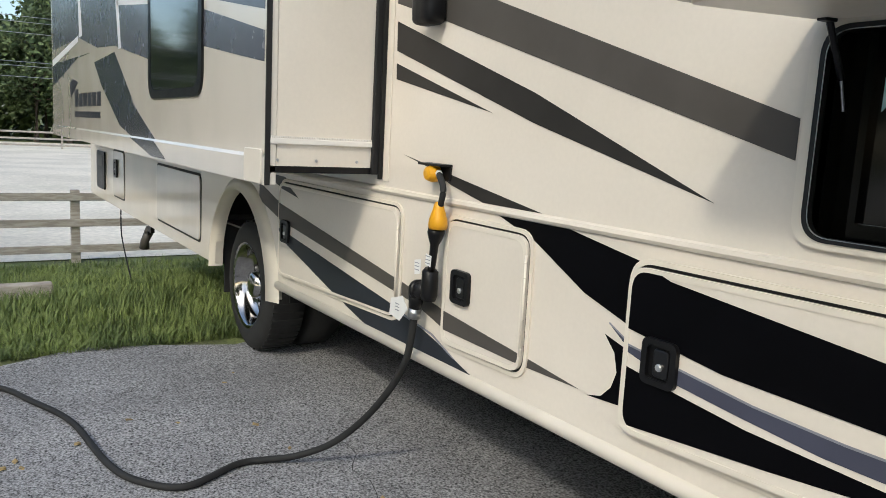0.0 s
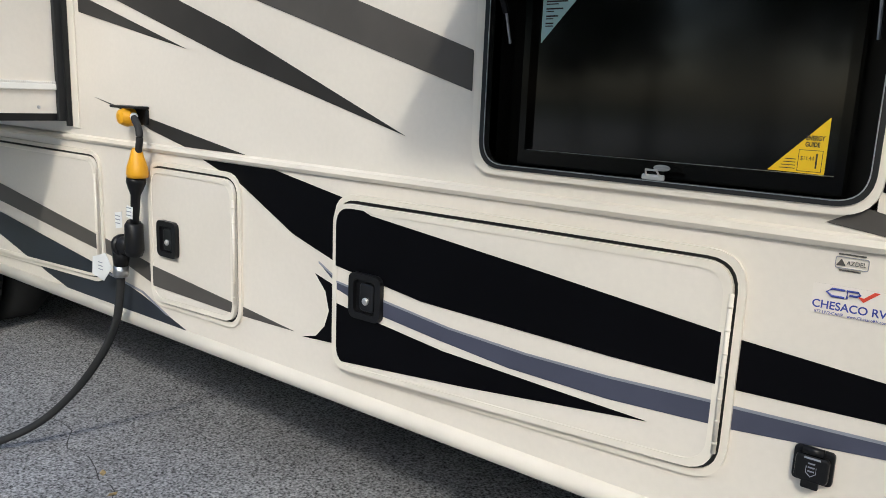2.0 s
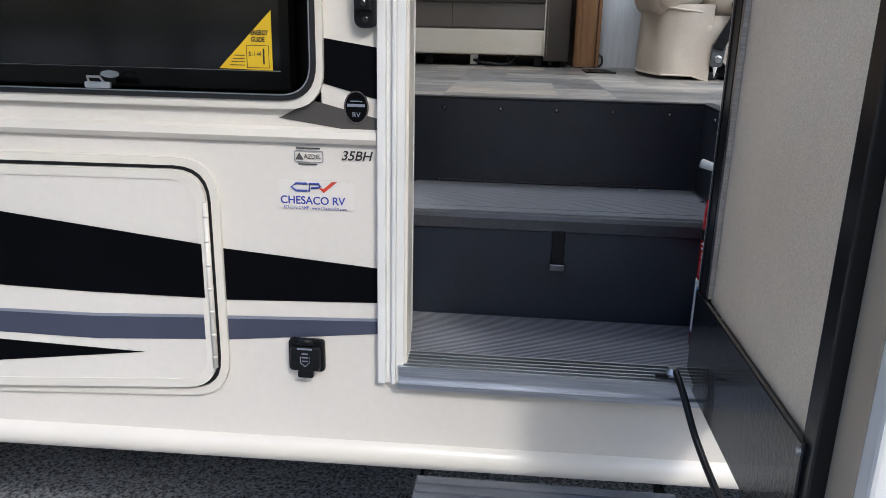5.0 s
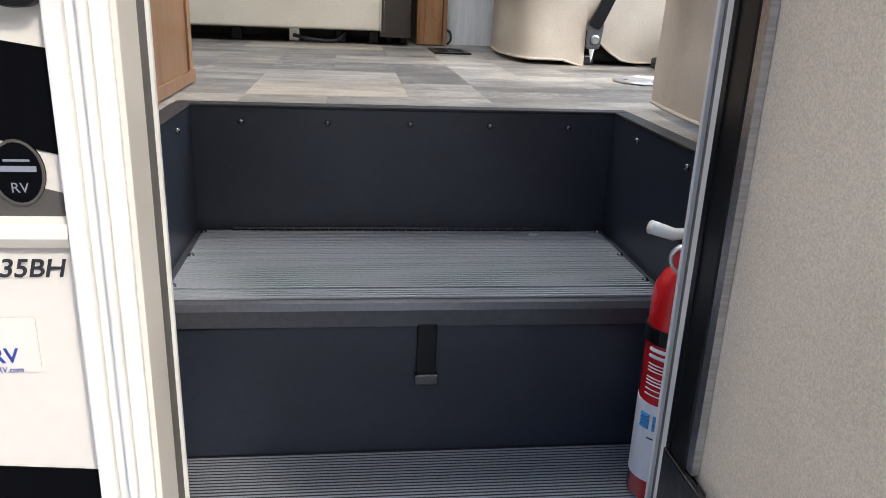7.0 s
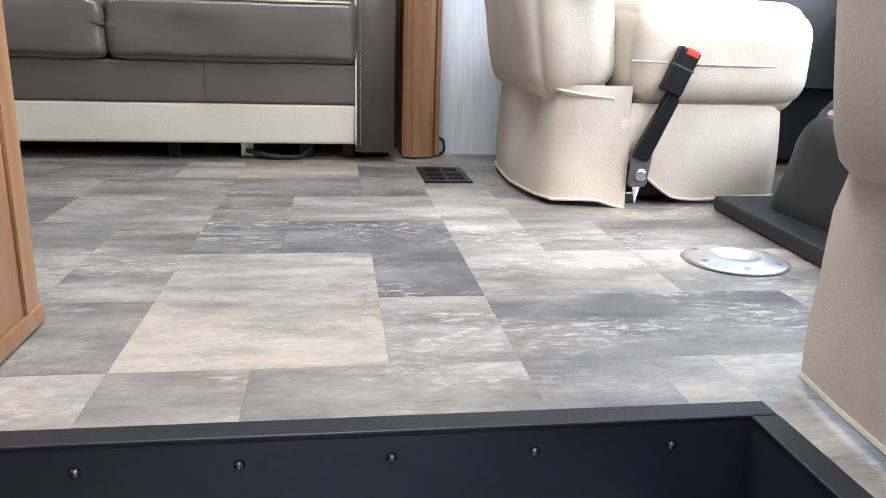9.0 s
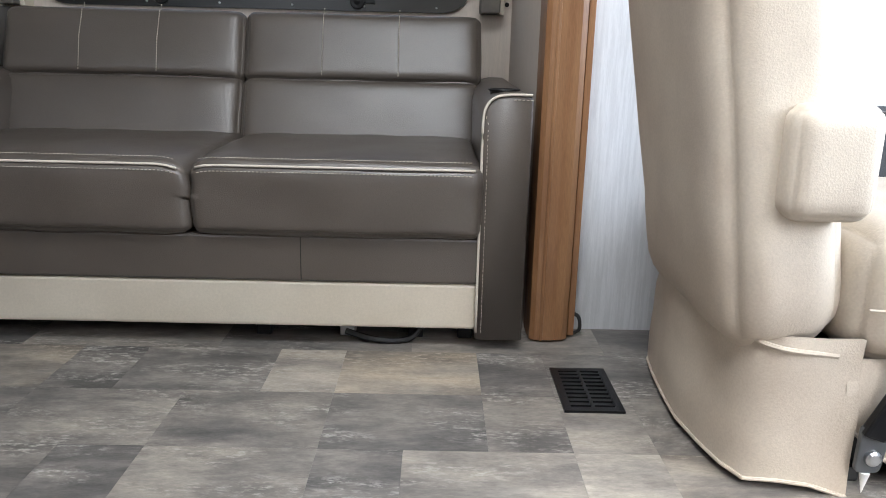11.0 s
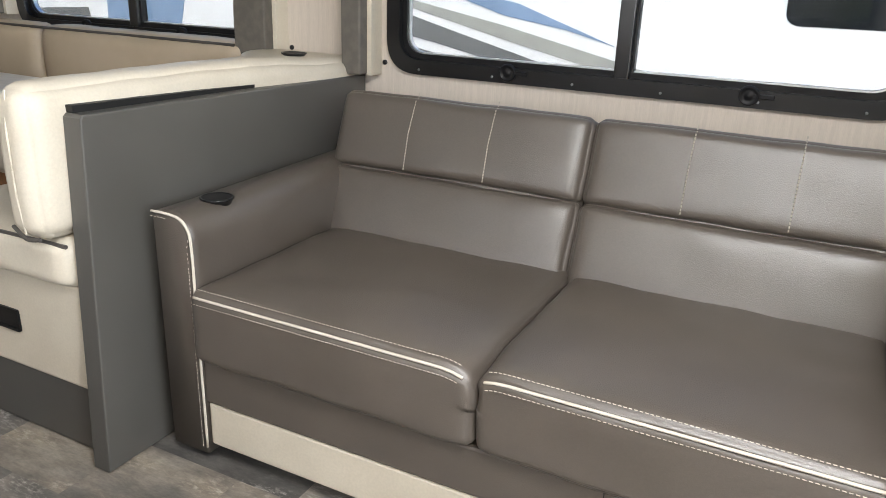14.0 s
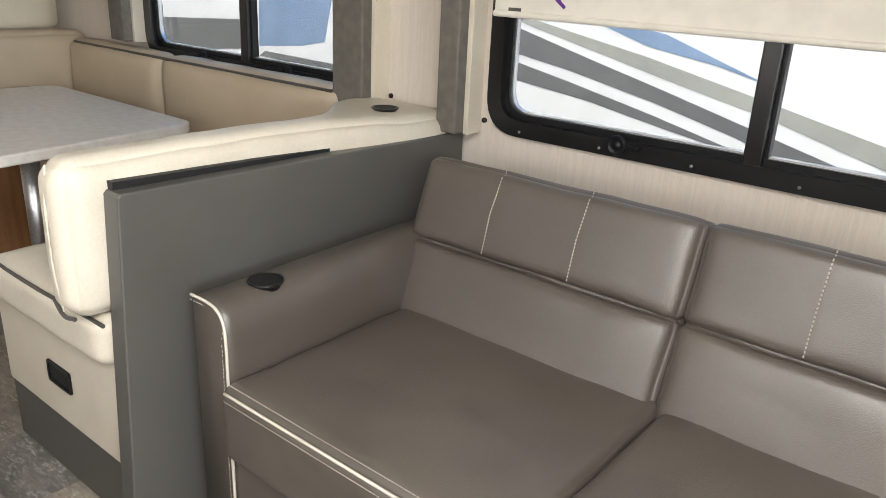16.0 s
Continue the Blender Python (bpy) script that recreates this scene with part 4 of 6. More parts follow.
part("neck", lathe([(.013, 1.218), (.016, 1.224), (.016, 1.25), (.010, 1.262)], _fm, 16), BLACK_PLASTIC, fe)
part("carry_handle", box(_fx - .012, _fx + .05, _fy - .008, _fy + .008, 1.262, 1.271, .003), BLACK_PLASTIC, fe)
part("lever", tube([(.628, .213, 1.275), (.662, .215, 1.264), (.690, .215, 1.266)], [.0095, .0085, .006], 12), WHITE_TRIM, fe, "white lever", smooth=True)
_gm = Matrix.Translation((.671, .190, 1.240)) @ Euler((radians(90), 0, radians(-22))).to_matrix().to_4x4()
ga = part("gauge", lathe([(.019, 0), (.021, .004), (.021, .012), (.018, .016), (.0165, .012), (.0005, .012)], _gm, 24), CHROME, fe, smooth=True)
part("gauge_face", lathe([(.0162, .0122), (.0005, .0128)], _gm, 20), RED, ga)
part("gauge_hub", lathe([(.006, .0129), (.0005, .014)], _gm, 12), PAPER, ga)
part("strap_band", lathe([(.0405, 1.112), (.0425, 1.112), (.0425, 1.134), (.0405, 1.134)], _fm, 32), BLACK_PLASTIC, fe)
lb = part("label", lathe([(.0403, .90), (.0406, .90), (.0406, 1.022), (.0403, 1.022)], _fm, 32), WHITE_VINYL, fe, "white label foot with blue pictograms")


def label_bar(z, a0, a1, r, m):
    pts = [(_fx + .0408 * math.cos(radians(a0 + (a1 - a0) * k / 8)), _fy + .0408 * math.sin(radians(a0 + (a1 - a0) * k / 8)), z) for k in range(9)]
    part("print_bar", tube(pts, r, 5), m, lb)


for z, a1, r in ((1.104, 262, .0030), (1.094, 255, .0026), (1.082, 258, .0010), (1.077, 250, .0010), (1.072, 260, .0010), (1.062, 256, .0010), (1.057, 262, .0010), (1.052, 248, .0010), (1.044, 260, .0010), (1.036, 255, .0010)):
    label_bar(z, 196, a1, r, WHITE_VINYL)
for k, z in enumerate((1.004, .998, .992, .986)):
    label_bar(z, 196, 216, .0030, LABEL_BLUE)
    label_bar(z, 224, 246, .0030, LABEL_BLUE)
label_bar(.970, 215, 250, .0012, INK)

# ---- bedroom slide-out on the entry side ----
so = thing("slide_out", (-7, -.3, 1.3), "cream slide-out room with slate blue swooshes, extended", "slide-out")
SX0, SX1, SY = -11.35, -3.14, -.555
part("outer_wall", box(SX0, SX1, SY, SY + .05, 1.345, 3.45, .006), SLIDE_CREAM, so)
part("side_wall", box(SX1 - .05, SX1, SY + .05, .06, 1.43, 3.40), CREAM, so)
part("side_wall", box(SX0, SX0 + .05, SY + .05, .06, 1.43, 3.40), CREAM, so)
part("roof", box(SX0, SX1, SY, .06, 3.40, 3.46, .01), CREAM_TRIM, so)
part("underside", box(SX0, SX1, SY + .02, .06, 1.40, 1.43), BLACK_PLASTIC, so)
part("corner_trim", box(SX1 - .004, SX1 + .006, SY - .004, SY + .02, 1.345, 3.46, .002), GASKET, so)
part("lower_flange", prism([(SY, 1.345), (SY - .012, 1.347), (SY - .014, 1.46), (SY - .004, 1.475), (SY, 1.475)], SX0, SX1, axis='x'), SLIDE_CREAM, so)
part("corner_bracket", prism(rquad(rect(-3.37, SX1, 1.35, 1.50), .02), SY - .022, SY - .012, bevel=.004), CREAM_TRIM, so)
part("seal", box(SX1 + .001, SX1 + .02, -.05, -.001, 1.40, 3.46, .004), GASKET, so, "black bulb seal")
part("seal_flap", box(SX1 + .02, SX1 + .036, -.02, -.0008, 1.38, 3.46), GASKET, so)
part("wall_flange", box(SX1 + .055, SX1 + .10, -.008, -.0005, 1.375, 3.46, .002), CREAM_TRIM, so)
_b = bmesh.new()
box(SX1 + .0005, SX1 + .014, -.536, -.02, 1.525, 1.55, .003, bm=_b)
for i in range(64):
    y = -.534 + i * .008
    box(SX1 + .0005, SX1 + .010, y, y + .004, 1.549, 1.560, bm=_b)
part("gear_rack", _b, WHITE_TRIM, so, "toothed white gear rack")
for y in (-.50, -.32, -.12):
    part("screw", lathe([(.007, 0), (.007, .003), (.003, .004)], Matrix.Translation((SX1, y, 1.455)) @ Euler((0, radians(90), 0)).to_matrix().to_4x4(), 10), STEEL, so)
part("window", prism(rquad(rect(-5.36, -4.17, 1.78, 2.95), .12), SY - .012, SY - .0005, bevel=.004), DARK_GLASS, so, "dark tinted window")
part("window_rim", ring(rquad(rect(-5.42, -4.11, 1.74, 3.0), .14), rquad(rect(-5.35, -4.18, 1.79, 2.94), .12), SY - .014, SY - .0008), BLACK_PLASTIC, so)
for nm, m, pts in [
    ("swoosh", SLIDE_SLATE, [(-7.8, 2.10), (-6.75, 2.13), (-5.92, 1.683), (-4.92, 1.36), (-5.33, 1.36), (-6.54, 1.542), (-7.42, 1.884)]),
    ("slate_field", SLIDE_BLUE_SHEEN, [(-11.2, 2.42), (-8.82, 2.40), (-7.6, 2.22), (-6.75, 2.18), (-5.44, 2.0), (-5.44, 3.3), (-11.2, 3.3)]),
    ("slate_stripe", SLIDE_BLUE_SHEEN, [(-4.13, 2.19), (-3.17, 2.0), (-3.17, 1.87), (-4.13, 2.0)]),
    ("slate_stripe", SLIDE_BLUE_SHEEN, [(-4.13, 2.247), (-3.17, 2.087), (-3.17, 3.2), (-4.13, 3.2)]),
    ("slate_tail", SLIDE_SLATE, [(-11.25, 1.97), (-8.9, 2.20), (-8.0, 2.20), (-11.25, 2.25)])]:
    decal(nm, pts, m, SY - .0005, so)
decal("swoosh_foot", [(-6.06, 1.462), (-5.26, 1.462), (-4.92, 1.36), (-5.33, 1.36)], SLIDE_SLATE, SY - .0145, so)
for nm, pts in [("white_line", [(-9.4, 3.3), (-8.8, 2.75), (-8.75, 2.40), (-8.55, 2.40), (-8.65, 2.75), (-9.2, 3.3)]),
                ("white_line", [(-11.25, 2.30), (-8.85, 2.42), (-8.85, 2.36), (-11.25, 2.22)]),
                ("white_line", [(-6.75, 3.3), (-6.66, 2.5), (-6.55, 2.14), (-6.45, 2.14), (-6.55, 2.5), (-6.6, 3.3)]),
                ("white_line", [(-6.6, 2.53), (-5.45, 2.40), (-5.45, 2.36), (-6.6, 2.48)])]:
    decal(nm, pts, WHITE_VINYL, SY - .0022, so)
# maker's mark drawn as plain bars
_b = bmesh.new()
for k, (x0, x1) in enumerate(((-9.2, -8.9), (-8.85, -8.6), (-8.55, -8.3), (-8.25, -8.0), (-7.95, -7.72), (-7.68, -7.45))):
    prism(rect(x0, x1, 1.70, 1.83 if k else 1.88), SY - .0025, SY - .0005, _b)
prism(rect(-9.2, -7.5, 1.59, 1.65), SY - .0025, SY - .0005, _b)
prism([(-9.6, 1.95), (-9.3, 2.0), (-8.9, 1.95), (-9.2, 1.88), (-9.5, 1.80)], SY - .0025, SY - .0005, _b)
part("maker_mark", _b, INK, so)

# ---- rear wheel and underbody ----
RIM = mat("polished_rim", (.52, .51, .50), .12, 1.0, var=.15, scale=8)
wh = thing("rear_wheel", (-5.18, .2, 0), "dual rear wheel with black tyre and polished rim", "wheel")
_wm = Matrix.Translation((-5.18, .06, .465)) @ Euler((radians(90), 0, 0)).to_matrix().to_4x4()
ty = part("tyre", lathe([(.30, -.26), (.40, -.27), (.45, -.25), (.463, -.21), (.463, -.05), (.45, -.01), (.40, .015), (.33, .02), (.298, .01), (.296, -.1)], _wm, 48, caps=False), RUBBER, wh, smooth=True)
_b = bmesh.new()
for k in range(48):
    a = 2 * math.pi * k / 48
    m = _wm @ Euler((0, 0, a)).to_matrix().to_4x4()
    c = box(.455, .4665, -.008, .012, -.24, -.02)
    bmesh.ops.transform(c, matrix=m, verts=c.verts[:])
    merge(_b, c)
part("tread_block", _b, RUBBER, ty)
ri = part("rim", lathe([(.30, .012), (.31, .018), (.285, .008), (.27, -.06), (.24, -.12), (.13, -.13), (.10, -.06), (.09, -.02), (.05, -.01), (.0005, -.01)], _wm, 40, caps=False), RIM, wh, "polished aluminium rim", smooth=True)
for k in range(10):
    a = 2 * math.pi * k / 10
    part("lug_nut", lathe([(.016, -.13), (.016, -.10), (.009, -.092)], _wm @ Matrix.Translation((.165 * math.cos(a), .165 * math.sin(a), 0)), 8), STEEL, ri)
# solid black discs paint the darkness inside the rim's hand holes
for k in range(8):
    a = 2 * math.pi * (k + .5) / 8
    part("hole_shade_disc", lathe([(.036, -.126), (.036, -.114)], _wm @ Matrix.Translation((.205 * math.cos(a), .205 * math.sin(a), 0)), 12), GASKET, ri)
part("inner_tyre", lathe([(.30, -.56), (.42, -.57), (.463, -.52), (.463, -.34), (.42, -.31), (.30, -.31)], _wm, 36, caps=False), RUBBER, wh, smooth=True)
part("mud_flap", box(-5.84, -5.82, .08, .62, .28, .9, .004), RUBBER, wh)
tagged(obj("wall_underbody", box(RL + .05, RR - .2, .06, 2.5, .845, .86), BLACK_PLASTIC), "dark underside of the motorhome body", "underbody", kind="structure")
# unseen underbody mass, added to block light coming from the far side
ch = thing("chassis", (-3, 1.3, .3), "dark chassis, tank and axle blocks added to keep light from under the body", "chassis")
part("frame_rail", box(-9, 2.4, .55, .65, .55, .845), BLACK_PLASTIC, ch)
part("frame_rail", box(-9, 2.4, 1.9, 2.0, .55, .845), BLACK_PLASTIC, ch)
part("tank", box(-4.2, -2.3, .7, 1.85, .32, .84, .04), BLACK_PLASTIC, ch)
part("tank", box(-1.6, .6, .9, 1.85, .34, .84, .04), BLACK_PLASTIC, ch)
part("axle", tube([(-5.18, .3, .46), (-5.18, 2.3, .46)], .09, 12), BLACK_PLASTIC, ch)
part("far_light_block", box(-9, 2.4, 2.44, 2.50, .22, .6), BLACK_PLASTIC, ch)
part("far_tyre", lathe([(.1, -.3), (.46, -.3), (.46, .25), (.1, .25)], Matrix.Translation((-5.18, 2.25, .463)) @ Euler((radians(90), 0, 0)).to_matrix().to_4x4(), 28), RUBBER, ch)
tagged(obj("wall_wheel_well", prism([(-5.9, .5), (-5.9, 1.2), (-4.4, 1.2), (-4.4, .5), (-4.42, .5), (-4.42, 1.18), (-5.88, 1.18), (-5.88, .5)], .07, .7), BLACK_PLASTIC), "dark wheel well lining", "wheel well", kind="structure")
tagged(obj("wall_far_skirt", box(RL, RR, 2.51, 2.57, .5, 1.33), CREAM), "far skirt of the motorhome", "wall", kind="structure")
ld = thing("rear_hose", (-9.6, .02, .1), "thin dark hose hanging under the rear body", "hose")
part("tube", tube(spline([(-10.06, .05, .52), (-10.08, .05, .36), (-10.02, .05, .13), (-9.70, .05, -.13), (-9.35, .04, ground_z(-9.35) + .01)]), .0085, 6), RUBBER, ld)
ht = thing("tow_hitch", (-8.3, .3, .3), "grey drain valve under the rear body", "valve")
part("body", tube([(-8.62, .10, .44), (-8.62, .08, .36)], [.045, .05], 10), GRAY_VINYL, ht, smooth=True)
part("handle", box(-8.70, -8.50, .05, .09, .37, .40, .005), BLACK_PLASTIC, ht)
part("spout", tube([(-8.62, .08, .37), (-8.66, .05, .28), (-8.68, .05, .20)], [.05, .045, .055], 10), GRAY_VINYL, ht, smooth=True)
part("bracket", box(-8.56, -8.40, .06, .10, .40, .52, .004), BLACK_PLASTIC, ht)

# ---- grounds behind: fence, timber edging, grass, trees, wires ----
def fence_run(x, y0, y1, step, label, h, zg):
    f = thing("rail_fence", (x, (y0 + y1) / 2, zg), label, "fence", "fences")
    n = int((y1 - y0) / step)
    for i in range(n + 1):
        y = y0 + i * step
        part("post", box(x - .06, x + .06, y - .07, y + .07, zg - .2, zg + h + .02 * math.sin(i * 3), .01), WOOD_GRAY, f)
    for k in range(3):
        z = zg + h * (.14 + .36 * k)
        part("rail", box(x + .06, x + .10, y0, y1, z, z + .13, .008), WOOD_GRAY, f)
    return f


fence_run(-14.0, -9.0, 9.0, 3.0, "weathered grey three-rail timber fence", 1.22, ground_z(-14))
fence_run(-62.0, -70.0, 80.0, 5.0, "distant timber rail fence round the arena", 1.3, ground_z(-62))
te = thing("timber_edging", (-7.7, -2, ground_z(-7.7)), "dark weathered landscape timber in the grass", "timber")
part("beam", box(-7.85, -7.7, -3.9, -.95, ground_z(-7.8) - .02, ground_z(-7.8) + .15, .015), WOOD_GRAY, te)

DRY = mat("dry_leaf", (.42, .30, .13), .8, var=.3, scale=40)
_lr = random.Random(3)
for k in range(26):
    x, y = _lr.uniform(-4.8, -1.2), _lr.uniform(-1.6, .0)
    s0 = _lr.uniform(.012, .03)
    a = _lr.random() * 6.28
    lf = thing("dry_leaf", (x, y, .004), "small dry tan leaf lying on the asphalt", "leaf", "dry leaves")
    b = bmesh.new()
    q = [(1, 0, .004), (.3, .5, .010), (-.5, .45, .004), (-1, 0, .012), (-.4, -.5, .003), (.4, -.45, .009)]
    vt_ = [b.verts.new((x + s0 * (p[0] * math.cos(a) - p[1] * math.sin(a)), y + s0 * (p[0] * math.sin(a) + p[1] * math.cos(a)), .005 + p[2] * s0 * 25)) for p in q]
    b.faces.new(vt_)
    e = bmesh.ops.extrude_face_region(b, geom=b.faces[:])
    bmesh.ops.translate(b, vec=(0, 0, .0012), verts=[g for g in e["geom"] if isinstance(g, bmesh.types.BMVert)])
    part("blade", b, DRY, lf)
rng = np.random.default_rng(4)
NB = 80000
gx = -5.5 - 8.2 * rng.random(NB) ** 1.5
gy = -5.0 + 8.0 * rng.random(NB)
near = gx > -6.3
gz = np.array([ground_z(x) for x in gx])
gh_ = (.035 + .12 * rng.random(NB) ** 1.5) * (1 + .4 * np.sin(gx * 2.1) * np.sin(gy * 1.7))
ga = rng.random(NB) * 6.283
gl = .04 + .10 * rng.random(NB)
gw = .003 + .004 * rng.random(NB)
base = np.stack([gx, gy, gz - .015], 1)
side = np.stack([np.cos(ga), np.sin(ga), 0 * ga], 1) * gw[:, None]
lean = np.stack([-np.sin(ga), np.cos(ga), 0 * ga], 1) * gl[:, None]
upv = np.stack([0 * ga, 0 * ga, gh_], 1)
vs = np.stack([base - side, base + side, base + lean * .4 + upv * .65 + side * .7, base + lean * .4 + upv * .65 - side * .7, base + lean + upv], 1).reshape(-1, 3)
fs = []
for i in range(NB):
    k = i * 5
    fs += [(k, k + 1, k + 2, k + 3), (k + 3, k + 2, k + 4)]
me = bpy.data.meshes.new("grass")
me.from_pydata(vs.tolist(), [], fs)
me.materials.append(GRASS)
tagged(new("grass", me), "rough green grass beside the asphalt", "grass", kind="stuff")


def tree(loc, h, seed, label):
    r = random.Random(seed)
    t = thing("tree", loc, label, "tree", "trees behind the arena")
    x, y, z = loc
    _b = tube([(x, y, z - .3), (x + .1, y, z + h * .3), (x - .1, y + .1, z + h * .6), (x, y, z + h * .9)], [h * .022, h * .017, h * .010, h * .003], 8)
    tips = []
    for k in range(12):
        a, zz = r.random() * 6.28, h * (.22 + .65 * k / 12)
        ln = h * (.30 - .2 * k / 12) * (.7 + .5 * r.random())
        e = Vector((x + math.cos(a) * ln, y + math.sin(a) * ln, z + zz + ln * .35))
        tube([(x, y, z + zz), (x + math.cos(a) * ln * .5, y + math.sin(a) * ln * .5, z + zz + ln * .1), tuple(e)], [h * .007, h * .005, h * .002], 5, _b)
        tips += [e, Vector((x, y, z + zz)).lerp(e, .6)]
    tips.append(Vector((x, y, z + h * .95)))
    part("trunk", _b, BARK, t)
    V, F = [], []
    for c in tips:
        rad = h * (.10 + .06 * r.random())
        for _ in range(190):
            d = Vector((r.gauss(0, 1), r.gauss(0, 1), r.gauss(0, .8)))
            d = d.normalized() * rad * (r.random() ** .4)
            p = c + d
            u = Vector((r.gauss(0, 1), r.gauss(0, 1), r.gauss(0, 1))).normalized()
            w = u.orthogonal().normalized()
            s = h * .016 * (.6 + r.random())
            k = len(V)
            V += [p - u * s, p + w * s * .6, p + u * s, p - w * s * .6]
            F.append((k, k + 1, k + 2, k + 3))
    me = bpy.data.meshes.new("crown")
    me.from_pydata([tuple(v) for v in V], [], F)
    me.materials.append(LEAF)
    c = new("crown", me)
    c.parent = t
    c.matrix_parent_inverse = t.matrix_world.inverted()
    return t


_zg = ground_z(-80)
_protos = [tree((-80, -2, _zg), 13, 1, "tall broadleaf tree in full green leaf"), tree((-84, 6, _zg), 15, 2, "tall dense green broadleaf tree"), tree((-78, -9, _zg), 11.5, 3, "smaller green tree at the wood's edge")]
_r = random.Random(9)
for i in range(30):
    p = _protos[i % 3]
    y = -38 + i * 3.4 + _r.random() * 2
    x = -76 - _r.random() * 14
    c = copy_thing(p, Matrix.Translation((x, y, _zg)) @ Euler((0, 0, _r.random() * 6.28)).to_matrix().to_4x4())
for i in range(16):
    p = _protos[(i + 1) % 3]
    x = -46 + i * 4.4 + _r.random() * 2
    copy_thing(p, Matrix.Translation((x, -19 - _r.random() * 7, 0)) @ Euler((0, 0, _r.random() * 6.28)).to_matrix().to_4x4())
hedge = thing("far_woods", (-100, 0, _zg), "dense far green woods behind the arena", "woods", kind="stuff")
V, F = [], []
for _ in range(26000):
    y = -80 + 170 * _r.random()
    hh = 9 + 2.5 * math.sin(y * .23) + 1.5 * math.sin(y * .61)
    p = Vector((-98 + 6 * _r.random(), y, _zg + hh * _r.random()))
    u = Vector((_r.gauss(0, 1), _r.gauss(0, 1), _r.gauss(0, 1))).normalized()
    w = u.orthogonal().normalized()
    s = .35 + .4 * _r.random()
    k = len(V)
    V += [p - u * s, p + w * s * .7, p + u * s, p - w * s * .7]
    F.append((k, k + 1, k + 2, k + 3))
me = bpy.data.meshes.new("foliage")
me.from_pydata([tuple(v) for v in V], [], F)
me.materials.append(LEAF)
c = new("foliage", me)
c.parent = hedge
c.matrix_parent_inverse = hedge.matrix_world.inverted()
wi = thing("power_lines", (-66, 0, -.85), "thin pale power lines across the trees", "power lines")
for y in (-80, 90):
    part("pole", tube([(-66, y, -1.2), (-66, y, 10.4)], [.16, .11], 10), WOOD_GRAY, wi)
for z in (4.2, 5.0, 5.3, 7.4, 8.2, 8.6):
    part("wire", tube([(-66, -80, z + .8), (-66, -20, z), (-66, 40, z + .3), (-66, 90, z + 1.2)], .022, 4), STEEL, wi)

# ---- interior shell ----
SLY, WY = 3.33, 2.51
_b = bmesh.new()
box(-4.2, PX0 - .032, .06, 3.36, FLOOR - .06, FLOOR - .005, bm=_b)
box(PX1 + .032, 2.7, .06, 2.51, FLOOR - .06, FLOOR - .005, bm=_b)
box(PX0 - .032, PX1 + .032, PY + .032, 3.36, FLOOR - .06, FLOOR - .005, bm=_b)
floor = tagged(obj("floor", _b, DASH), "grey and taupe stone-look vinyl plank floor", "floor", kind="structure")
_b = bmesh.new()
box(.60, 1.15, WY, WY + .06, 1.2, 3.37, bm=_b)
box(2.0, 2.7, WY, WY + .06, 1.2, 3.37, bm=_b)
box(1.15, 2.0, WY, WY + .06, 1.2, 2.10, bm=_b)
box(1.15, 2.0, WY, WY + .06, 2.95, 3.37, bm=_b)
box(-4.2, .60, WY, WY + .06, 3.15, 3.37, bm=_b)
tagged(obj("wall_driver_side", _b, WHITE_WALL), "white papered cab side wall", "wall", kind="structure")


def slide_wall():
    b = bmesh.new()
    xs = [(-4.2, -2.93), (-1.62, -1.12), (.33, .62)]
    for x0, x1 in xs:
        box(x0, x1, SLY, SLY + .05, 1.3, 3.25, bm=b)
    for x0, x1, z0 in ((-2.93, -1.62, 2.262), (-1.12, .33, 2.238)):
        box(x0, x1, SLY, SLY + .05, 1.3, z0, bm=b)
        box(x0, x1, SLY, SLY + .05, 3.0, 3.25, bm=b)
    return b


tagged(obj("wall_slide_back", slide_wall(), WALLPAPER), "cream textured wallpaper wall with windows", "wall", kind="structure")
tagged(obj("wall_slide_end", box(.50, .55, WY - .05, SLY, 1.3, 3.25), WALLPAPER), "cream end wall of the living slide-out", "wall", kind="structure")
tagged(obj("wall_slide_far_end", box(-4.25, -4.2, .06, SLY, 1.3, 3.37), WALLPAPER), "cream cross wall behind the dinette", "wall", kind="structure")
tagged(obj("ceiling_slide", box(-4.2, .60, WY - .02, SLY + .05, 3.12, 3.16), CEILING), "plain white slide-out ceiling", "ceiling", kind="structure")
_b = bmesh.new()
box(2.7, 2.76, .06, 2.51, 1.3, 2.30, bm=_b)
box(2.7, 2.76, .06, 2.51, 3.2, 3.42, bm=_b)
tagged(obj("wall_front", _b, DASH), "dark front cap below the windscreen", "wall", kind="structure")
sl = thing("slide_trim", (.55, 2.45, FLOOR), "stained wooden pillar trimming the slide-out opening", "wooden trim", kind="structure")
_b = prism([(.497, 2.46), (.500, 2.415), (.512, 2.405), (.530, 2.402), (.555, 2.402), (.585, 2.408), (.600, 2.42), (.604, 2.46), (.604, 2.51), (.497, 2.51)], FLOOR + .006, 3.14, axis='z')
part("pillar", _b, OAK, sl)
part("bead", tube([(.529, 2.404, FLOOR + .006), (.529, 2.404, 3.14)], .006, 8), OAK, sl)
part("outer_board", box(.605, .622, 2.44, 2.512, FLOOR + .006, 3.14, .002), OAK, sl)
part("header", box(-4.2, .604, 2.42, 2.50, 3.12, 3.24, .006), OAK, sl)
wc = thing("wire_loop", (.63, 2.48, FLOOR), "small black cable loop at the pillar foot", "cable")
part("loop", tube(spline([(.625, 2.46, FLOOR + .005), (.640, 2.455, FLOOR + .02), (.638, 2.46, FLOOR + .05), (.624, 2.47, FLOOR + .06)]), .005, 6), RUBBER, wc)


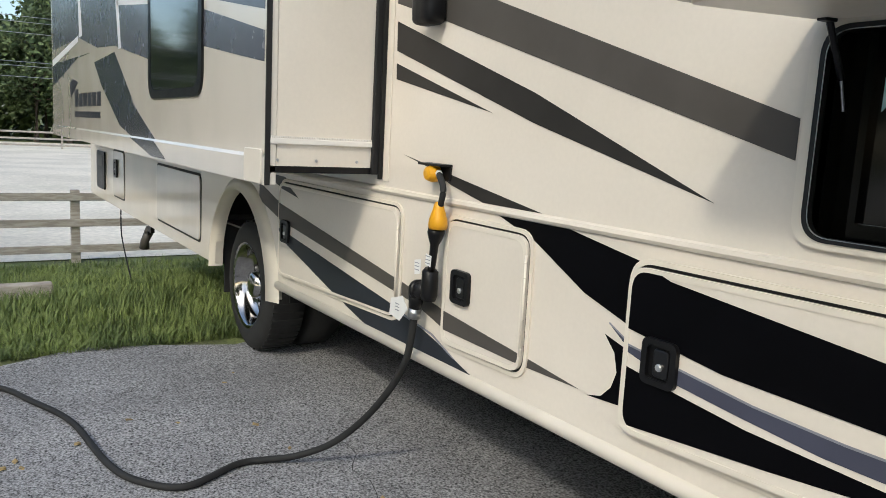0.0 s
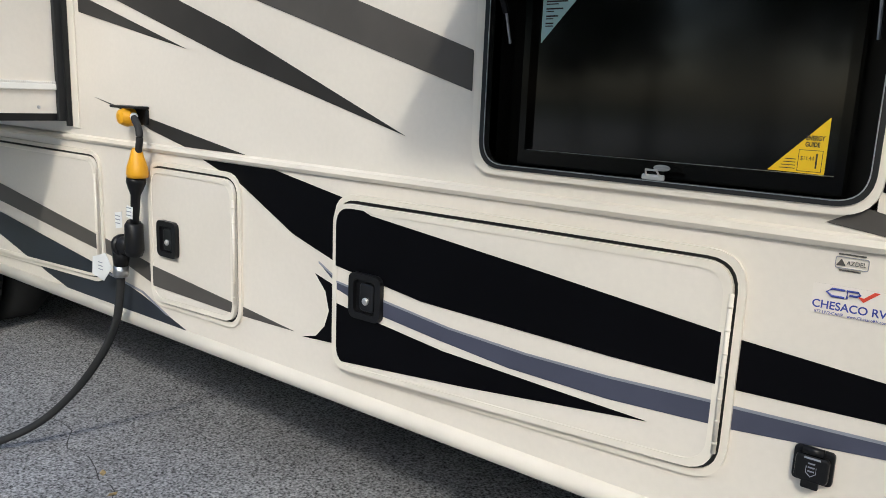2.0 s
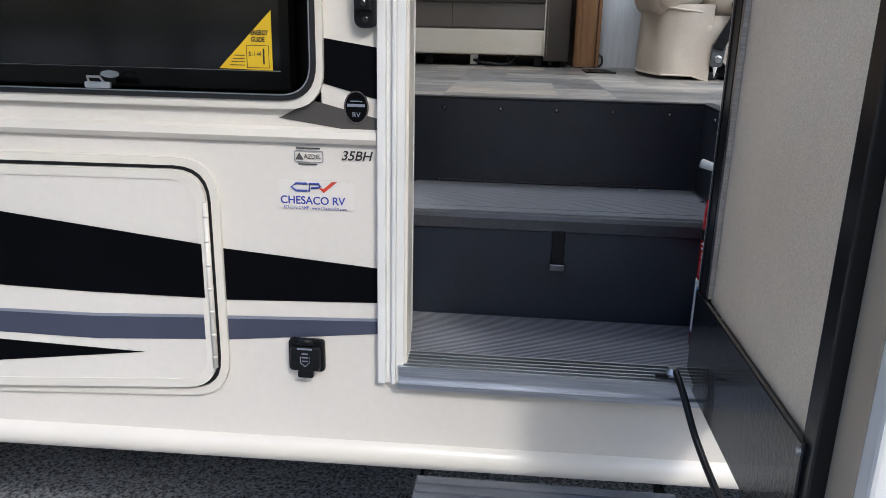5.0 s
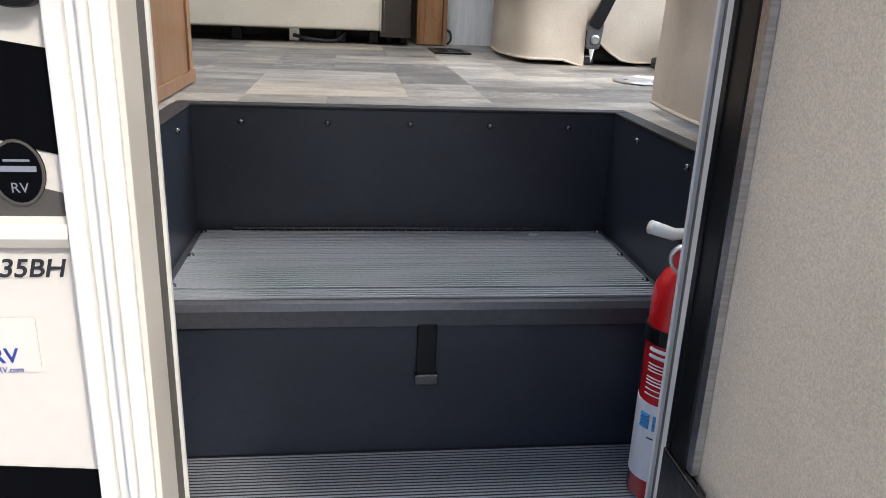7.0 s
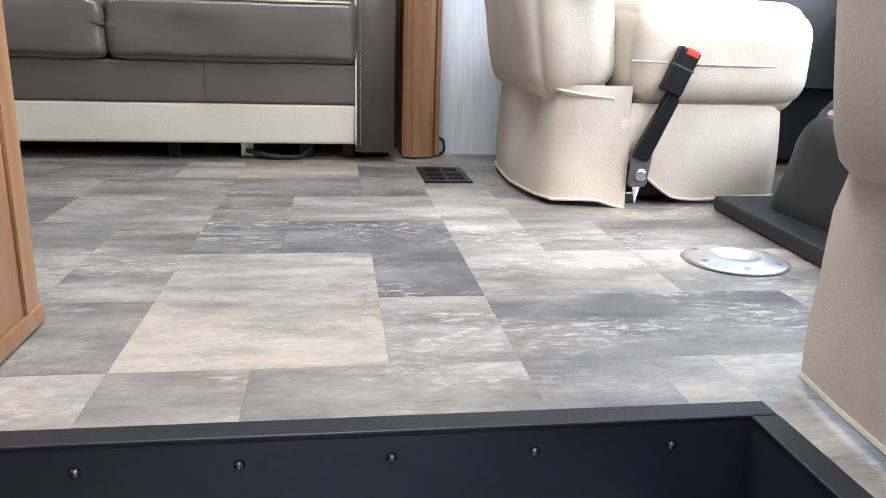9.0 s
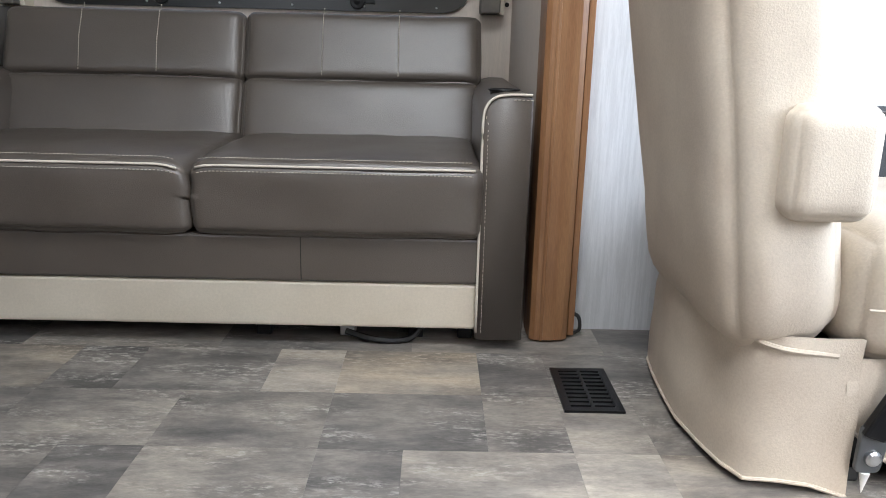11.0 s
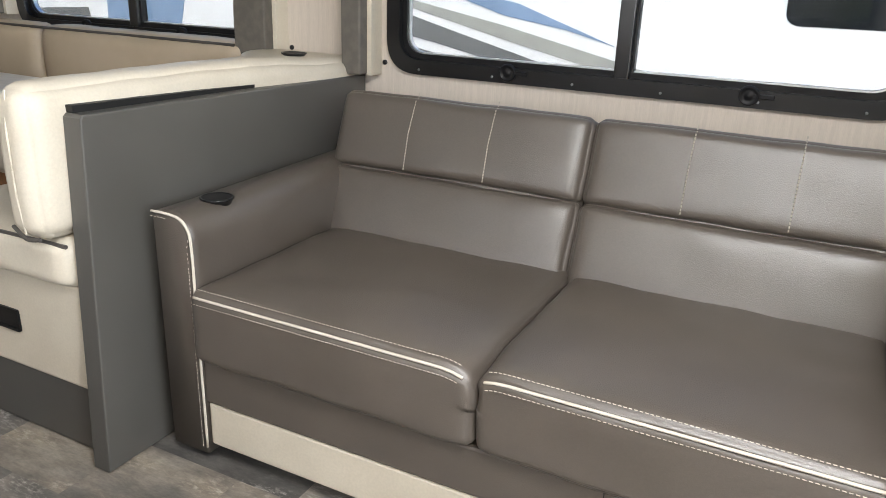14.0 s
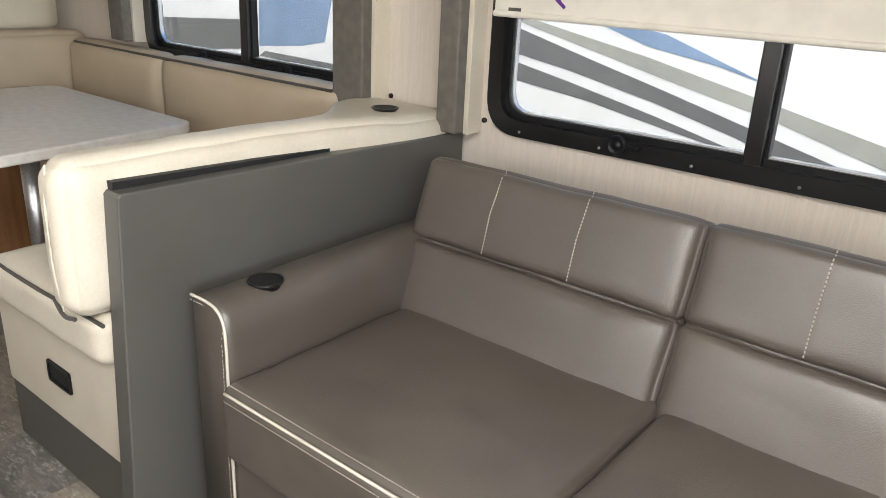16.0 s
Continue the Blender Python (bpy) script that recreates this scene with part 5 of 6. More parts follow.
# unseen frame, added only to go with the overhead fill lamp
rv = thing("roof_vent", (.30, 1.30, 3.36), "white frame added round the unseen overhead fill lamp", "roof vent", kind="structure")
part("frame", ring(rect(-.06, .66, .94, 1.66), rect(-.02, .62, .98, 1.62), 3.355, 3.369, axis='z'), WHITE_TRIM, rv)


# ---- windows of the slide-out ----
def slide_window(name, x0, x1, z0, z1, mull, label, latches):
    w = tagged(new(name), label, "window", kind="structure")
    w.matrix_world = Matrix.Translation(((x0 + x1) / 2, SLY, z0))
    out, inn = rquad(rect(x0, x1, z0, z1), .11, 8), rquad(rect(x0 + .045, x1 - .045, z0 + .045, z1 - .045), .075, 8)
    in2 = rquad(rect(x0 + .062, x1 - .062, z0 + .062, z1 - .062), .065, 8)
    part("window_frame", ring(out, inn, SLY - .018, SLY + .03), GLOSS_BLACK, w, "black aluminium frame")
    part("inner_frame", ring(inn, in2, SLY + .002, SLY + .035), BLACK_PLASTIC, w)
    part("bright_bead", ring(in2, rquad(rect(x0 + .066, x1 - .066, z0 + .066, z1 - .066), .064, 8), SLY + .012, SLY + .03), ALU, w)
    part("mullion", box(mull - .022, mull + .022, SLY - .012, SLY + .03, z0 + .04, z1 - .04, .004), GLOSS_BLACK, w)
    part("mullion_edge", box(mull + .012, mull + .030, SLY + .004, SLY + .034, z0 + .05, z1 - .05, .003), BLACK_PLASTIC, w)
    for a, b in ((x0 + .05, mull), (mull, x1 - .05)):
        p = part("pane", box(a, b, SLY + .024, SLY + .028, z0 + .05, z1 - .05), CLEAR, w)
        p.visible_shadow = False
    for x in latches:
        rm = Matrix.Translation((x, SLY - .018, z0 + .032)) @ Euler((radians(90), 0, 0)).to_matrix().to_4x4()
        k = part("latch_knob", lathe([(.026, 0), (.027, .006), (.024, .012), (.021, .011), (.017, .007), (.010, .008), (.007, .012), (.0005, .0125)], rm, 20), BLACK_PLASTIC, w, "round black latch knob", smooth=True)
        part("latch_arm", box(x - .005, x + .062, SLY - .026, SLY - .018, z0 + .026, z0 + .038, .002), BLACK_PLASTIC, k)
    _b = bmesh.new()
    for i in range(6):
        x = x0 + .12 + (x1 - x0 - .24) * i / 5
        lathe([(.004, 0), (.004, .003), (.002, .004)], Matrix.Translation((x, SLY - .018, z0 + .016)) @ Euler((radians(90), 0, 0)).to_matrix().to_4x4(), 8, _b)
    part("screws", _b, STEEL, w)
    return w


slide_window("window_1", -1.145, .355, 2.213, 3.02, -.385, "black framed sliding window above the sofa", (-.721, -.041))
slide_window("window_2", -2.95, -1.60, 2.24, 3.02, -2.28, "black framed sliding window above the dinette", (-2.53, -2.02))


def window_valance(x0, x1, z0, label):
    v = thing("window_valance", ((x0 + x1) / 2, 3.28, z0), label, "valance", "window valance sides")
    part("leg", box(x0, x1, 3.225, SLY, z0, 3.0, .006), FABRIC_GRAY, v)
    part("liner", box(x1 - .001, x1 + .016, 3.265, SLY, z0 - .004, 3.0, .002), CREAM_LEATHER, v, "pale inner liner")
    part("screw_cap", lathe([(.008, 0), (.008, .006), (.004, .009)], Matrix.Translation((x1 + .03, SLY, z0 + .035)) @ Euler((radians(90), 0, 0)).to_matrix().to_4x4(), 10), BLACK_PLASTIC, v)
    return v


window_valance(-1.262, -1.190, 2.205, "taupe padded valance leg beside the window")
window_valance(.385, .452, 2.212, "taupe padded valance leg beside the window")
window_valance(-1.70, -1.565, 2.225, "wide taupe padded valance leg over the dinette")
window_valance(-3.08, -2.97, 2.30, "taupe padded valance leg over the dinette")
vt = thing("valance", (-.4, 3.25, 2.9), "taupe padded valance box across the window top", "valance")
part("front", box(-1.262, .452, 3.215, SLY - .001, 2.95, 3.11, .008), FABRIC_GRAY, vt)
vt = thing("valance", (-2.3, 3.25, 2.9), "taupe padded valance box across the window top", "valance")
part("front", box(-3.08, -1.565, 3.215, SLY - .001, 2.95, 3.11, .008), FABRIC_GRAY, vt)
rs = thing("roller_shade", (-.4, 3.28, 2.55), "ivory roller shade partly drawn down over the window", "roller shade")
part("fabric", box(-1.12, .37, 3.288, 3.2895, 2.55, 2.96), SHADE_FABRIC, rs)
part("hem_bar", tube([(-1.12, 3.2885, 2.545), (.37, 3.2885, 2.545)], .009, 10), SHADE_FABRIC, rs)
part("maker_tag", box(-1.075, -1.035, 3.2865, 3.2878, 2.553, 2.562), GRAY_VINYL, rs)
part("tape_mark", prism([(-.93, 2.60), (-.90, 2.575), (-.905, 2.568), (-.945, 2.598)], 3.2862, 3.2876), mat("purple_tape", (.12, .03, .25), .5), rs, "purple tape")

# ---- neighbouring motorhome outside ----
nb = thing("neighbour_motorhome", (-1, 6.2, 0), "white parked motorhome with grey and blue swooshes", "motorhome")
NY = 5.6
part("body", box(-9, 4.5, NY, NY + 2.5, .5, 3.7, .06), NEIGHBOUR, nb)
part("skirt", box(-9, 4.5, NY + .06, NY + 2.4, .28, .5), BLACK_PLASTIC, nb)
NBR = mat("neighbour_grey", (.16, .165, .165), .35, var=.05)
NBL = mat("neighbour_blue", (.22, .31, .45), .35, var=.05)
NTP = mat("neighbour_taupe", (.36, .36, .33), .35, var=.05)
for nm, m, pts in [
    ("taupe_swoosh", NTP, [(-2.75, 2.45), (-2.42, 2.37), (-1.70, 2.235), (-1.083, 2.096), (-.455, 1.951), (.2, 1.78), (.2, 1.66), (-.43, 1.838), (-.952, 1.985), (-1.582, 2.125), (-2.054, 2.236), (-2.75, 2.40)]),
    ("grey_swoosh", NBR, [(-3.4, 2.50), (-2.662, 2.344), (-2.045, 2.183), (-1.573, 2.064), (-1.115, 1.943), (-.567, 1.80), (-.3, 1.70), (-.927, 1.80), (-1.163, 1.878), (-1.628, 1.992), (-2.188, 2.105), (-3.4, 2.30)]),
    ("lower_swoosh", NBR, [(-3.4, 2.25), (-2.643, 2.130), (-2.18, 2.040), (-1.617, 1.920), (-1.01, 1.775), (-1.537, 1.855), (-2.052, 1.945), (-2.631, 2.012), (-3.4, 2.06)]),
    ("blue_tip", NBL, [(-2.3, 2.47), (-1.619, 2.367), (-1.0, 2.155), (-1.314, 2.232), (-1.706, 2.292)]),
    ("grey_field", NBR, [(-7.2, 2.06), (-5.358, 2.165), (-5.30, 1.93), (-7.2, 1.75)]),
    ("blue_field", NBL, [(-5.124, 2.40), (-4.252, 2.45), (-4.349, 2.075), (-4.6, 2.02), (-5.144, 1.969)]),
    ("grey_line", NBR, [(-5.149, 1.89), (-4.1, 1.86), (-3.4, 1.84), (-3.4, 1.92), (-4.1, 1.915), (-5.073, 1.935)]),
    ("window", DARK_GLASS, rquad(rect(-.14, 1.1, 2.326, 2.95), .08))]:
    part(nm, prism(pts, NY - .004, NY - .0005), m, nb)
for x in (-6.5, 3.2):
    part("wheel", lathe([(.30, -.1), (.44, -.1), (.46, -.06), (.46, .12), (.44, .14), (.30, .14)], Matrix.Translation((x, NY + .2, .46)) @ Euler((radians(90), 0, 0)).to_matrix().to_4x4(), 28), RUBBER, nb)


# ---- sofa ----
sofa = thing("sofa", (-.35, 2.7, FLOOR), "taupe leatherette two-seat sofa with pale piping and cream base band", "sofa")
for k, (x0, x1) in enumerate(((-1.062, -.347), (-.343, .358))):
    _b = cushion(x0, x1, 2.318, 2.93, 1.646, 1.818, .020, (.002, .010, .016), 26, .004, seed=k * 7)
    for v in _b.verts:
        if v.co.y < 2.40:
            v.co.x += .004 * noise.noise(Vector((v.co.x * 3, 0, v.co.z * 20)))
            v.co.y -= .006 * max(0, noise.noise(Vector((v.co.x * 34, 1.3 + k, 0)))) * max(0, min(1, (1.80 - v.co.z) / .03)) * max(0, min(1, (v.co.z - 1.74) / .04))
        if k == 0 and v.co.x > -.42:
            v.co.z -= .02 * ((v.co.x + .42) / .073) ** 2 * (1 if v.co.z > 1.74 else 0) * max(0, min(1, (2.45 - v.co.y) / .1))
        if k == 1 and v.co.x < -.28:
            v.co.z -= .015 * ((-.28 - v.co.x) / .063) ** 2 * (1 if v.co.z > 1.74 else 0) * max(0, min(1, (2.45 - v.co.y) / .1))
    sc = part("seat_cushion", _b, GRAY_LEATHER, sofa, smooth=True)
    xs = [x0 + .02 + (x1 - x0 - .04) * i / 30 for i in range(31)]
    def lip(x, o=0.0):
        d = 0.0
        if k == 0 and x > -.42:
            d = .018 * ((x + .42) / .073) ** 2
        if k == 1 and x < -.28:
            d = .013 * ((-.28 - x) / .063) ** 2
        return (x, 2.3125 - o * .25, 1.8125 - d - o)
    part("piping", tube([lip(x) for x in xs], .0032, 8), STITCH, sc, "pale piping", smooth=True)
    _b = bmesh.new()
    for o in (-.011, .013):
        for i in range(70):
            x = x0 + .025 + (x1 - x0 - .05) * i / 70
            a, c = lip(x, o), lip(x + .0058, o)
            s = (0, .008, .006) if o < 0 else (0, -.003, 0)
            tube([(a[0] + s[0], a[1] + s[1], a[2] + s[2]), (c[0] + s[0], c[1] + s[1], c[2] + s[2])], .0010, 4, _b)
    tagged(part("stitching", _b, THREAD, sc), kind="stuff")
for k, (x0, x1) in enumerate(((-1.112, -.362), (-.360, .378))):
    tilt = Matrix.Translation((0, 2.868, 1.78)) @ Euler((radians(-20.5), 0, 0)).to_matrix().to_4x4()
    _b = cushion(x0, x1, 0, .13, -.02, .230, .026, (.003, .026, .001), 26, .003, seed=k * 5 + 20)
    cushion(x0, x1, .004, .13, .221, .445, .026, (.003, .020, .003), 26, .003, seed=k * 5 + 25, bm=_b)
    cushion(x0 + .001, x1 - .001, .014, .128, -.018, .443, .036, (.002, .004, .002), 16, .002, seed=k * 5 + 27, bm=_b)
    bmesh.ops.transform(_b, matrix=tilt, verts=_b.verts[:])
    bc = part("back_cushion", _b, GRAY_LEATHER, sofa, smooth=True)
    for f in (.333, .652):
        x = x0 + (x1 - x0) * f
        _b = bmesh.new()
        for i in range(26):
            z = .235 + .0085 * i
            y = -.0245 + .010 * abs(z - .33) / .1 + (.0 if z < .43 else .010)
            a = tilt @ Vector((x, y, z))
            c = tilt @ Vector((x, y, z + .0055))
            tube([a, c], .0016, 4, _b)
        part("stitch_line", _b, THREAD, bc, "pale vertical stitch line")
for k, (x0, x1) in enumerate(((-1.172, -1.055), (.352, .472))):
    inner = x1 if k == 0 else x0
    s = 1 if k == 0 else -1
    prof = [(inner - s * .0, 1.40), (inner, 1.93), (inner - s * .008, 1.965), (inner - s * .03, 1.985), (inner - s * .06, 1.992), (inner - s * .105, 1.992), (inner - s * .118, 1.98), (inner - s * .118, 1.40)]
    _b = bmesh.new()
    rows = []
    for y in (2.335, 2.34, 2.36, 2.45, 2.55, 2.65, 2.75, 2.85, 2.95, 3.1):
        sh = .006 if y < 2.338 else 0
        rows.append([_b.verts.new((p[0] + (sh if p[0] < (x0 + x1) / 2 else -sh), y, (p[1] - sh if p[1] > 1.5 else p[1] - .02) + .012 * max(0, (y - 2.45)) * 1.6 * (1 if p[1] > 1.9 else 0))) for p in prof])
    for a, c in zip(rows, rows[1:]):
        for i in range(len(prof)):
            j = (i + 1) % len(prof)
            _b.faces.new((a[i], a[j], c[j], c[i]))
    _b.faces.new(rows[0][::-1])
    _b.faces.new(rows[-1])
    bmesh.ops.recalc_face_normals(_b, faces=_b.faces[:])
    ar = part("arm", _b, GRAY_LEATHER, sofa, smooth=True)
    path = [(inner - s * .001, 1.40), (inner - s * .001, 1.60), (inner - s * .001, 1.80), (inner - s * .001, 1.92), (inner - s * .008, 1.962), (inner - s * .03, 1.984), (inner - s * .065, 1.990), (inner - s * .115, 1.990)]
    pp = spline([(p[0], 2.333, p[1]) for p in path], 5)
    part("piping", tube(pp, .0034, 8), STITCH, ar, "pale piping", smooth=True)
    q = [(p.x - s * .012 if p.z < 1.93 else p.x - s * .006, 2.332, p.z - (.012 if p.z > 1.95 else 0)) for p in pp]
    _b = bmesh.new()
    for i in range(0, len(q) - 1):
        a, c = Vector(q[i]), Vector(q[i + 1])
        L_ = (c - a).length
        for j in range(int(L_ / .009)):
            u = a.lerp(c, j * .009 / L_) + Vector((-s * .001, 0, 0))
            w = a.lerp(c, (j * .009 + .0055) / L_) + Vector((-s * .001, 0, 0))
            tube([u, w], .0010, 4, _b)
    tagged(part("stitching", _b, THREAD, ar), kind="stuff")
    cxm = -1.113 if k == 0 else .412
    zt = 1.9935
    part("cup_rim", lathe([(.036, zt - .004), (.041, zt), (.041, zt + .003), (.036, zt + .003), (.034, zt - .02)], Matrix.Translation((cxm, 2.482, 0)), 28, caps=False), GLOSS_BLACK, ar, "black cup holder", smooth=True)
    part("cup_well", lathe([(.0005, zt + .0005), (.035, zt + .0005), (.035, zt + .0012), (.0005, zt + .0012)], Matrix.Translation((cxm, 2.482, 0)), 24), GASKET, ar)
part("upper_panel", box(-1.06, .357, 2.340, 2.40, 1.522, 1.640, .008), GRAY_LEATHER, sofa)
part("panel_seam", tube([(-.084, 2.3395, 1.527), (-.084, 2.3395, 1.636)], .0012, 6), GASKET, sofa)
part("base_band", box(-1.055, .355, 2.345, 2.40, 1.402, 1.521, .008), CREAM_LEATHER, sofa, "cream base band")
part("frame", box(-1.05, .35, 2.40, 3.0, 1.42, 1.66), BLACK_PLASTIC, sofa)
for x in (-1.0, -.2, .02, .2, .33):
    part("foot", box(x - .02, x + .02, 2.42, 2.47, FLOOR, 1.43, .004), STEEL if x == .02 else BLACK_PLASTIC, sofa)
for x in (.39, .45, -1.15, -1.09):
    part("glide", box(x - .012, x + .012, 2.46, 2.52, FLOOR, 1.405, .003), BLACK_PLASTIC, sofa)
part("belt_tail", tube(spline([(.02, 2.39, 1.375), (.10, 2.37, FLOOR + .012), (.18, 2.38, FLOOR + .01), (.22, 2.41, 1.39)]), .008, 6), RUBBER, sofa)

# ---- partition and dinette ----
pp_ = thing("partition_panel", (-1.26, 2.7, FLOOR), "tall taupe vinyl panel between sofa and dinette", "partition")
_b = prism([(2.185, FLOOR + .004), (3.325, FLOOR + .004), (3.325, 2.196), (2.235, 2.212), (2.228, 2.205)], -1.288, -1.232, axis='x', bevel=.004)
part("panel", _b, GRAY_PANEL, pp_)
din = thing("dinette_bench", (-1.7, 2.6, FLOOR), "cream leatherette dinette bench with drawer front and taupe kick panel", "bench")
part("drawer_front", box(-1.93, -1.298, 2.225, 2.245, 1.532, 1.808, .008), CREAM_LEATHER, din)
part("kick_panel", box(-1.93, -1.298, 2.232, 2.25, FLOOR + .004, 1.535, .004), GRAY_PANEL, din, "dark taupe kick panel")
part("carcass", box(-1.93, -1.30, 2.25, 3.30, FLOOR + .004, 1.80), OAK, din)
sc = part("seat_cushion", cushion(-1.86, -1.30, 2.195, 3.28, 1.808, 1.925, .03, (0, .01, .01), 12, .003, seed=3), CREAM_LEATHER, din, smooth=True)
part("welt", tube(spline([(-1.30, 2.203, 1.915), (-1.6, 2.195, 1.915), (-1.82, 2.20, 1.915), (-1.857, 2.23, 1.915), (-1.857, 3.2, 1.915)], 6), .005, 6), GRAY_VINYL, sc, "dark welt")
sl_ = part("drawer_slot", ring(rquad(rect(-1.66, -1.545, 1.635, 1.695), .006), rquad(rect(-1.652, -1.553, 1.643, 1.687), .004), 2.219, 2.226), BLACK_PLASTIC, din, "black recessed pull")
part("slot_back", box(-1.652, -1.553, 2.2225, 2.2245, 1.643, 1.687), GASKET, sl_)
_b = cushion(-1.41, -1.297, 2.150, 3.322, 1.935, 2.272, .045, (.010, .008, .006), 30, .004, seed=11)
for v in _b.verts:
    t = max(0, min(1, (v.co.y - 2.82) / .38))
    t = t * t * (3 - 2 * t)
    if v.co.x < -1.34:
        v.co.x -= .26 * t
    if v.co.z > 2.1:
        v.co.z -= .02 * t
        v.co.x += .05 * max(0, min(1, (v.co.y - 2.6) / .5))
part("back_cushion", _b, CREAM_LEATHER, din, smooth=True)
part("end_seam", tube(spline([(-1.352, 2.150, 1.95), (-1.350, 2.1405, 2.03), (-1.348, 2.139, 2.11), (-1.350, 2.1415, 2.19), (-1.352, 2.152, 2.262)], 5), .0022, 6), CREAM_LEATHER, din)
part("end_welt", tube(spline([(-1.40, 2.155, 1.96), (-1.35, 2.148, 1.942), (-1.31, 2.152, 1.945)], 5), .005, 6), GRAY_VINYL, din)
part("cup_rim", lathe([(.034, 0), (.040, .004), (.040, .007), (.034, .007), (.033, -.02)], Matrix.Translation((-1.37, 3.125, 2.262)), 24, caps=False), GLOSS_BLACK, din, "black cup holder", smooth=True)
part("cup_well", lathe([(.0005, .003), (.034, .003), (.034, .0036), (.0005, .0036)], Matrix.Translation((-1.37, 3.125, 2.264)), 20), GASKET, din)
# black strip stands in for the shade in the gap above the panel
part("gap_shade_strip", prism([(2.24, 2.204), (3.10, 2.192), (3.10, 2.204), (2.24, 2.228)], -1.297, -1.268, axis='x'), GASKET, din)
bb = thing("corner_bench", (-2.3, 3.25, 1.9), "tan and cream bench with backrest under the dinette window", "bench")
for k, (x0, x1) in enumerate(((-2.70, -1.66), (-3.46, -2.71))):
    part("back_pad", cushion(x0, x1, 3.215, 3.325, 1.935, 2.272, .04, (0, .02, .006), 14, .003, seed=30 + k), TAN_LEATHER, bb, smooth=True)
part("piping", tube([(-3.4, 3.222, 2.262), (-1.70, 3.222, 2.262)], .006, 6), GRAY_VINYL, bb)
part("rear_seat", cushion(-3.1, -1.95, 2.78, 3.2, 1.80, 1.92, .03, (0, 0, .012), 12, .003, seed=41), CREAM_LEATHER, bb, smooth=True)
part("rear_carcass", box(-3.1, -1.94, 2.84, 3.3, FLOOR + .004, 1.80), OAK, bb)
fb = thing("far_bench", (-3.3, 2.7, FLOOR), "cream and tan far dinette bench with high back", "bench")
part("carcass", box(-3.62, -3.12, 2.22, 3.30, FLOOR + .004, 1.82), OAK, fb)
part("seat_cushion", cushion(-3.62, -3.08, 2.2, 3.28, 1.82, 1.925, .03, (0, .01, .012), 12, .003, seed=51), CREAM_LEATHER, fb, smooth=True)
part("back_cushion", cushion(-3.62, -3.47, 2.18, 3.32, 1.93, 2.30, .045, (.02, .01, .006), 14, .003, seed=52), TAN_LEATHER, fb, smooth=True)
part("head_pillow", cushion(-3.72, -3.58, 2.2, 3.25, 2.29, 2.52, .05, (.02, .01, .01), 12, .003, seed=53), CREAM_LEATHER, fb, smooth=True)
tb = thing("dinette_table", (-2.5, 2.6, FLOOR), "white topped dinette table on a grey metal leg", "table")
part("tabletop", prism(rquad([(-3.30, 2.30), (-2.12, 2.30), (-2.21, 3.05), (-3.26, 3.05)], .08), 2.065, 2.10, axis='z', bevel=.006), TABLE_TOP, tb)
part("leg", tube([(-2.53, 2.60, FLOOR), (-2.53, 2.60, 2.066)], .032, 20), ALU, tb, "grey metal leg", smooth=True)
part("leg_flange", lathe([(.09, 0), (.09, .006), (.04, .02)], Matrix.Translation((-2.53, 2.60, FLOOR)), 24), ALU, tb)
part("top_flange", lathe([(.04, -.03), (.09, -.005), (.09, 0)], Matrix.Translation((-2.53, 2.60, 2.065)), 24), ALU, tb)

# ---- galley cabinet beside the steps ----
gc = thing("galley_cabinet", (-.5, .6, FLOOR), "cherry veneer galley cabinet end beside the steps", "cabinet")
part("end_panel", box(-.112, -.100, .43, .985, FLOOR + .004, 2.185, .002), OAK, gc)
part("corner_post", box(-.125, -.098, .985, 1.03, FLOOR + .004, 2.185, .004), OAK, gc)
part("carcass", box(-1.9, -.112, .14, 1.02, FLOOR + .004, 2.185), OAK, gc)
part("shoe_trim", box(-.100, -.094, .43, 1.03, FLOOR + .004, FLOOR + .028, .001), OAK, gc)
part("edge_bead", box(-.099, -.095, .978, .984, FLOOR + .03, 2.185), OAK, gc)
part("drawer_corner", box(-.135, -.098, 1.03, 1.108, 1.90, 2.185, .004), OAK, gc)
part("drawer_front", box(-1.9, -.138, 1.03, 1.10, 1.90, 2.185, .003), OAK, gc)
ct = thing("galley_countertop", (-.9, .55, 2.19), "thick white rounded galley countertop", "countertop")
part("slab", prism(rquad([(-1.95, .07), (-.050, .07), (-.050, 1.115), (-1.95, 1.115)], .03), 2.186, 2.225, axis='z', bevel=.008), COUNTER, ct)

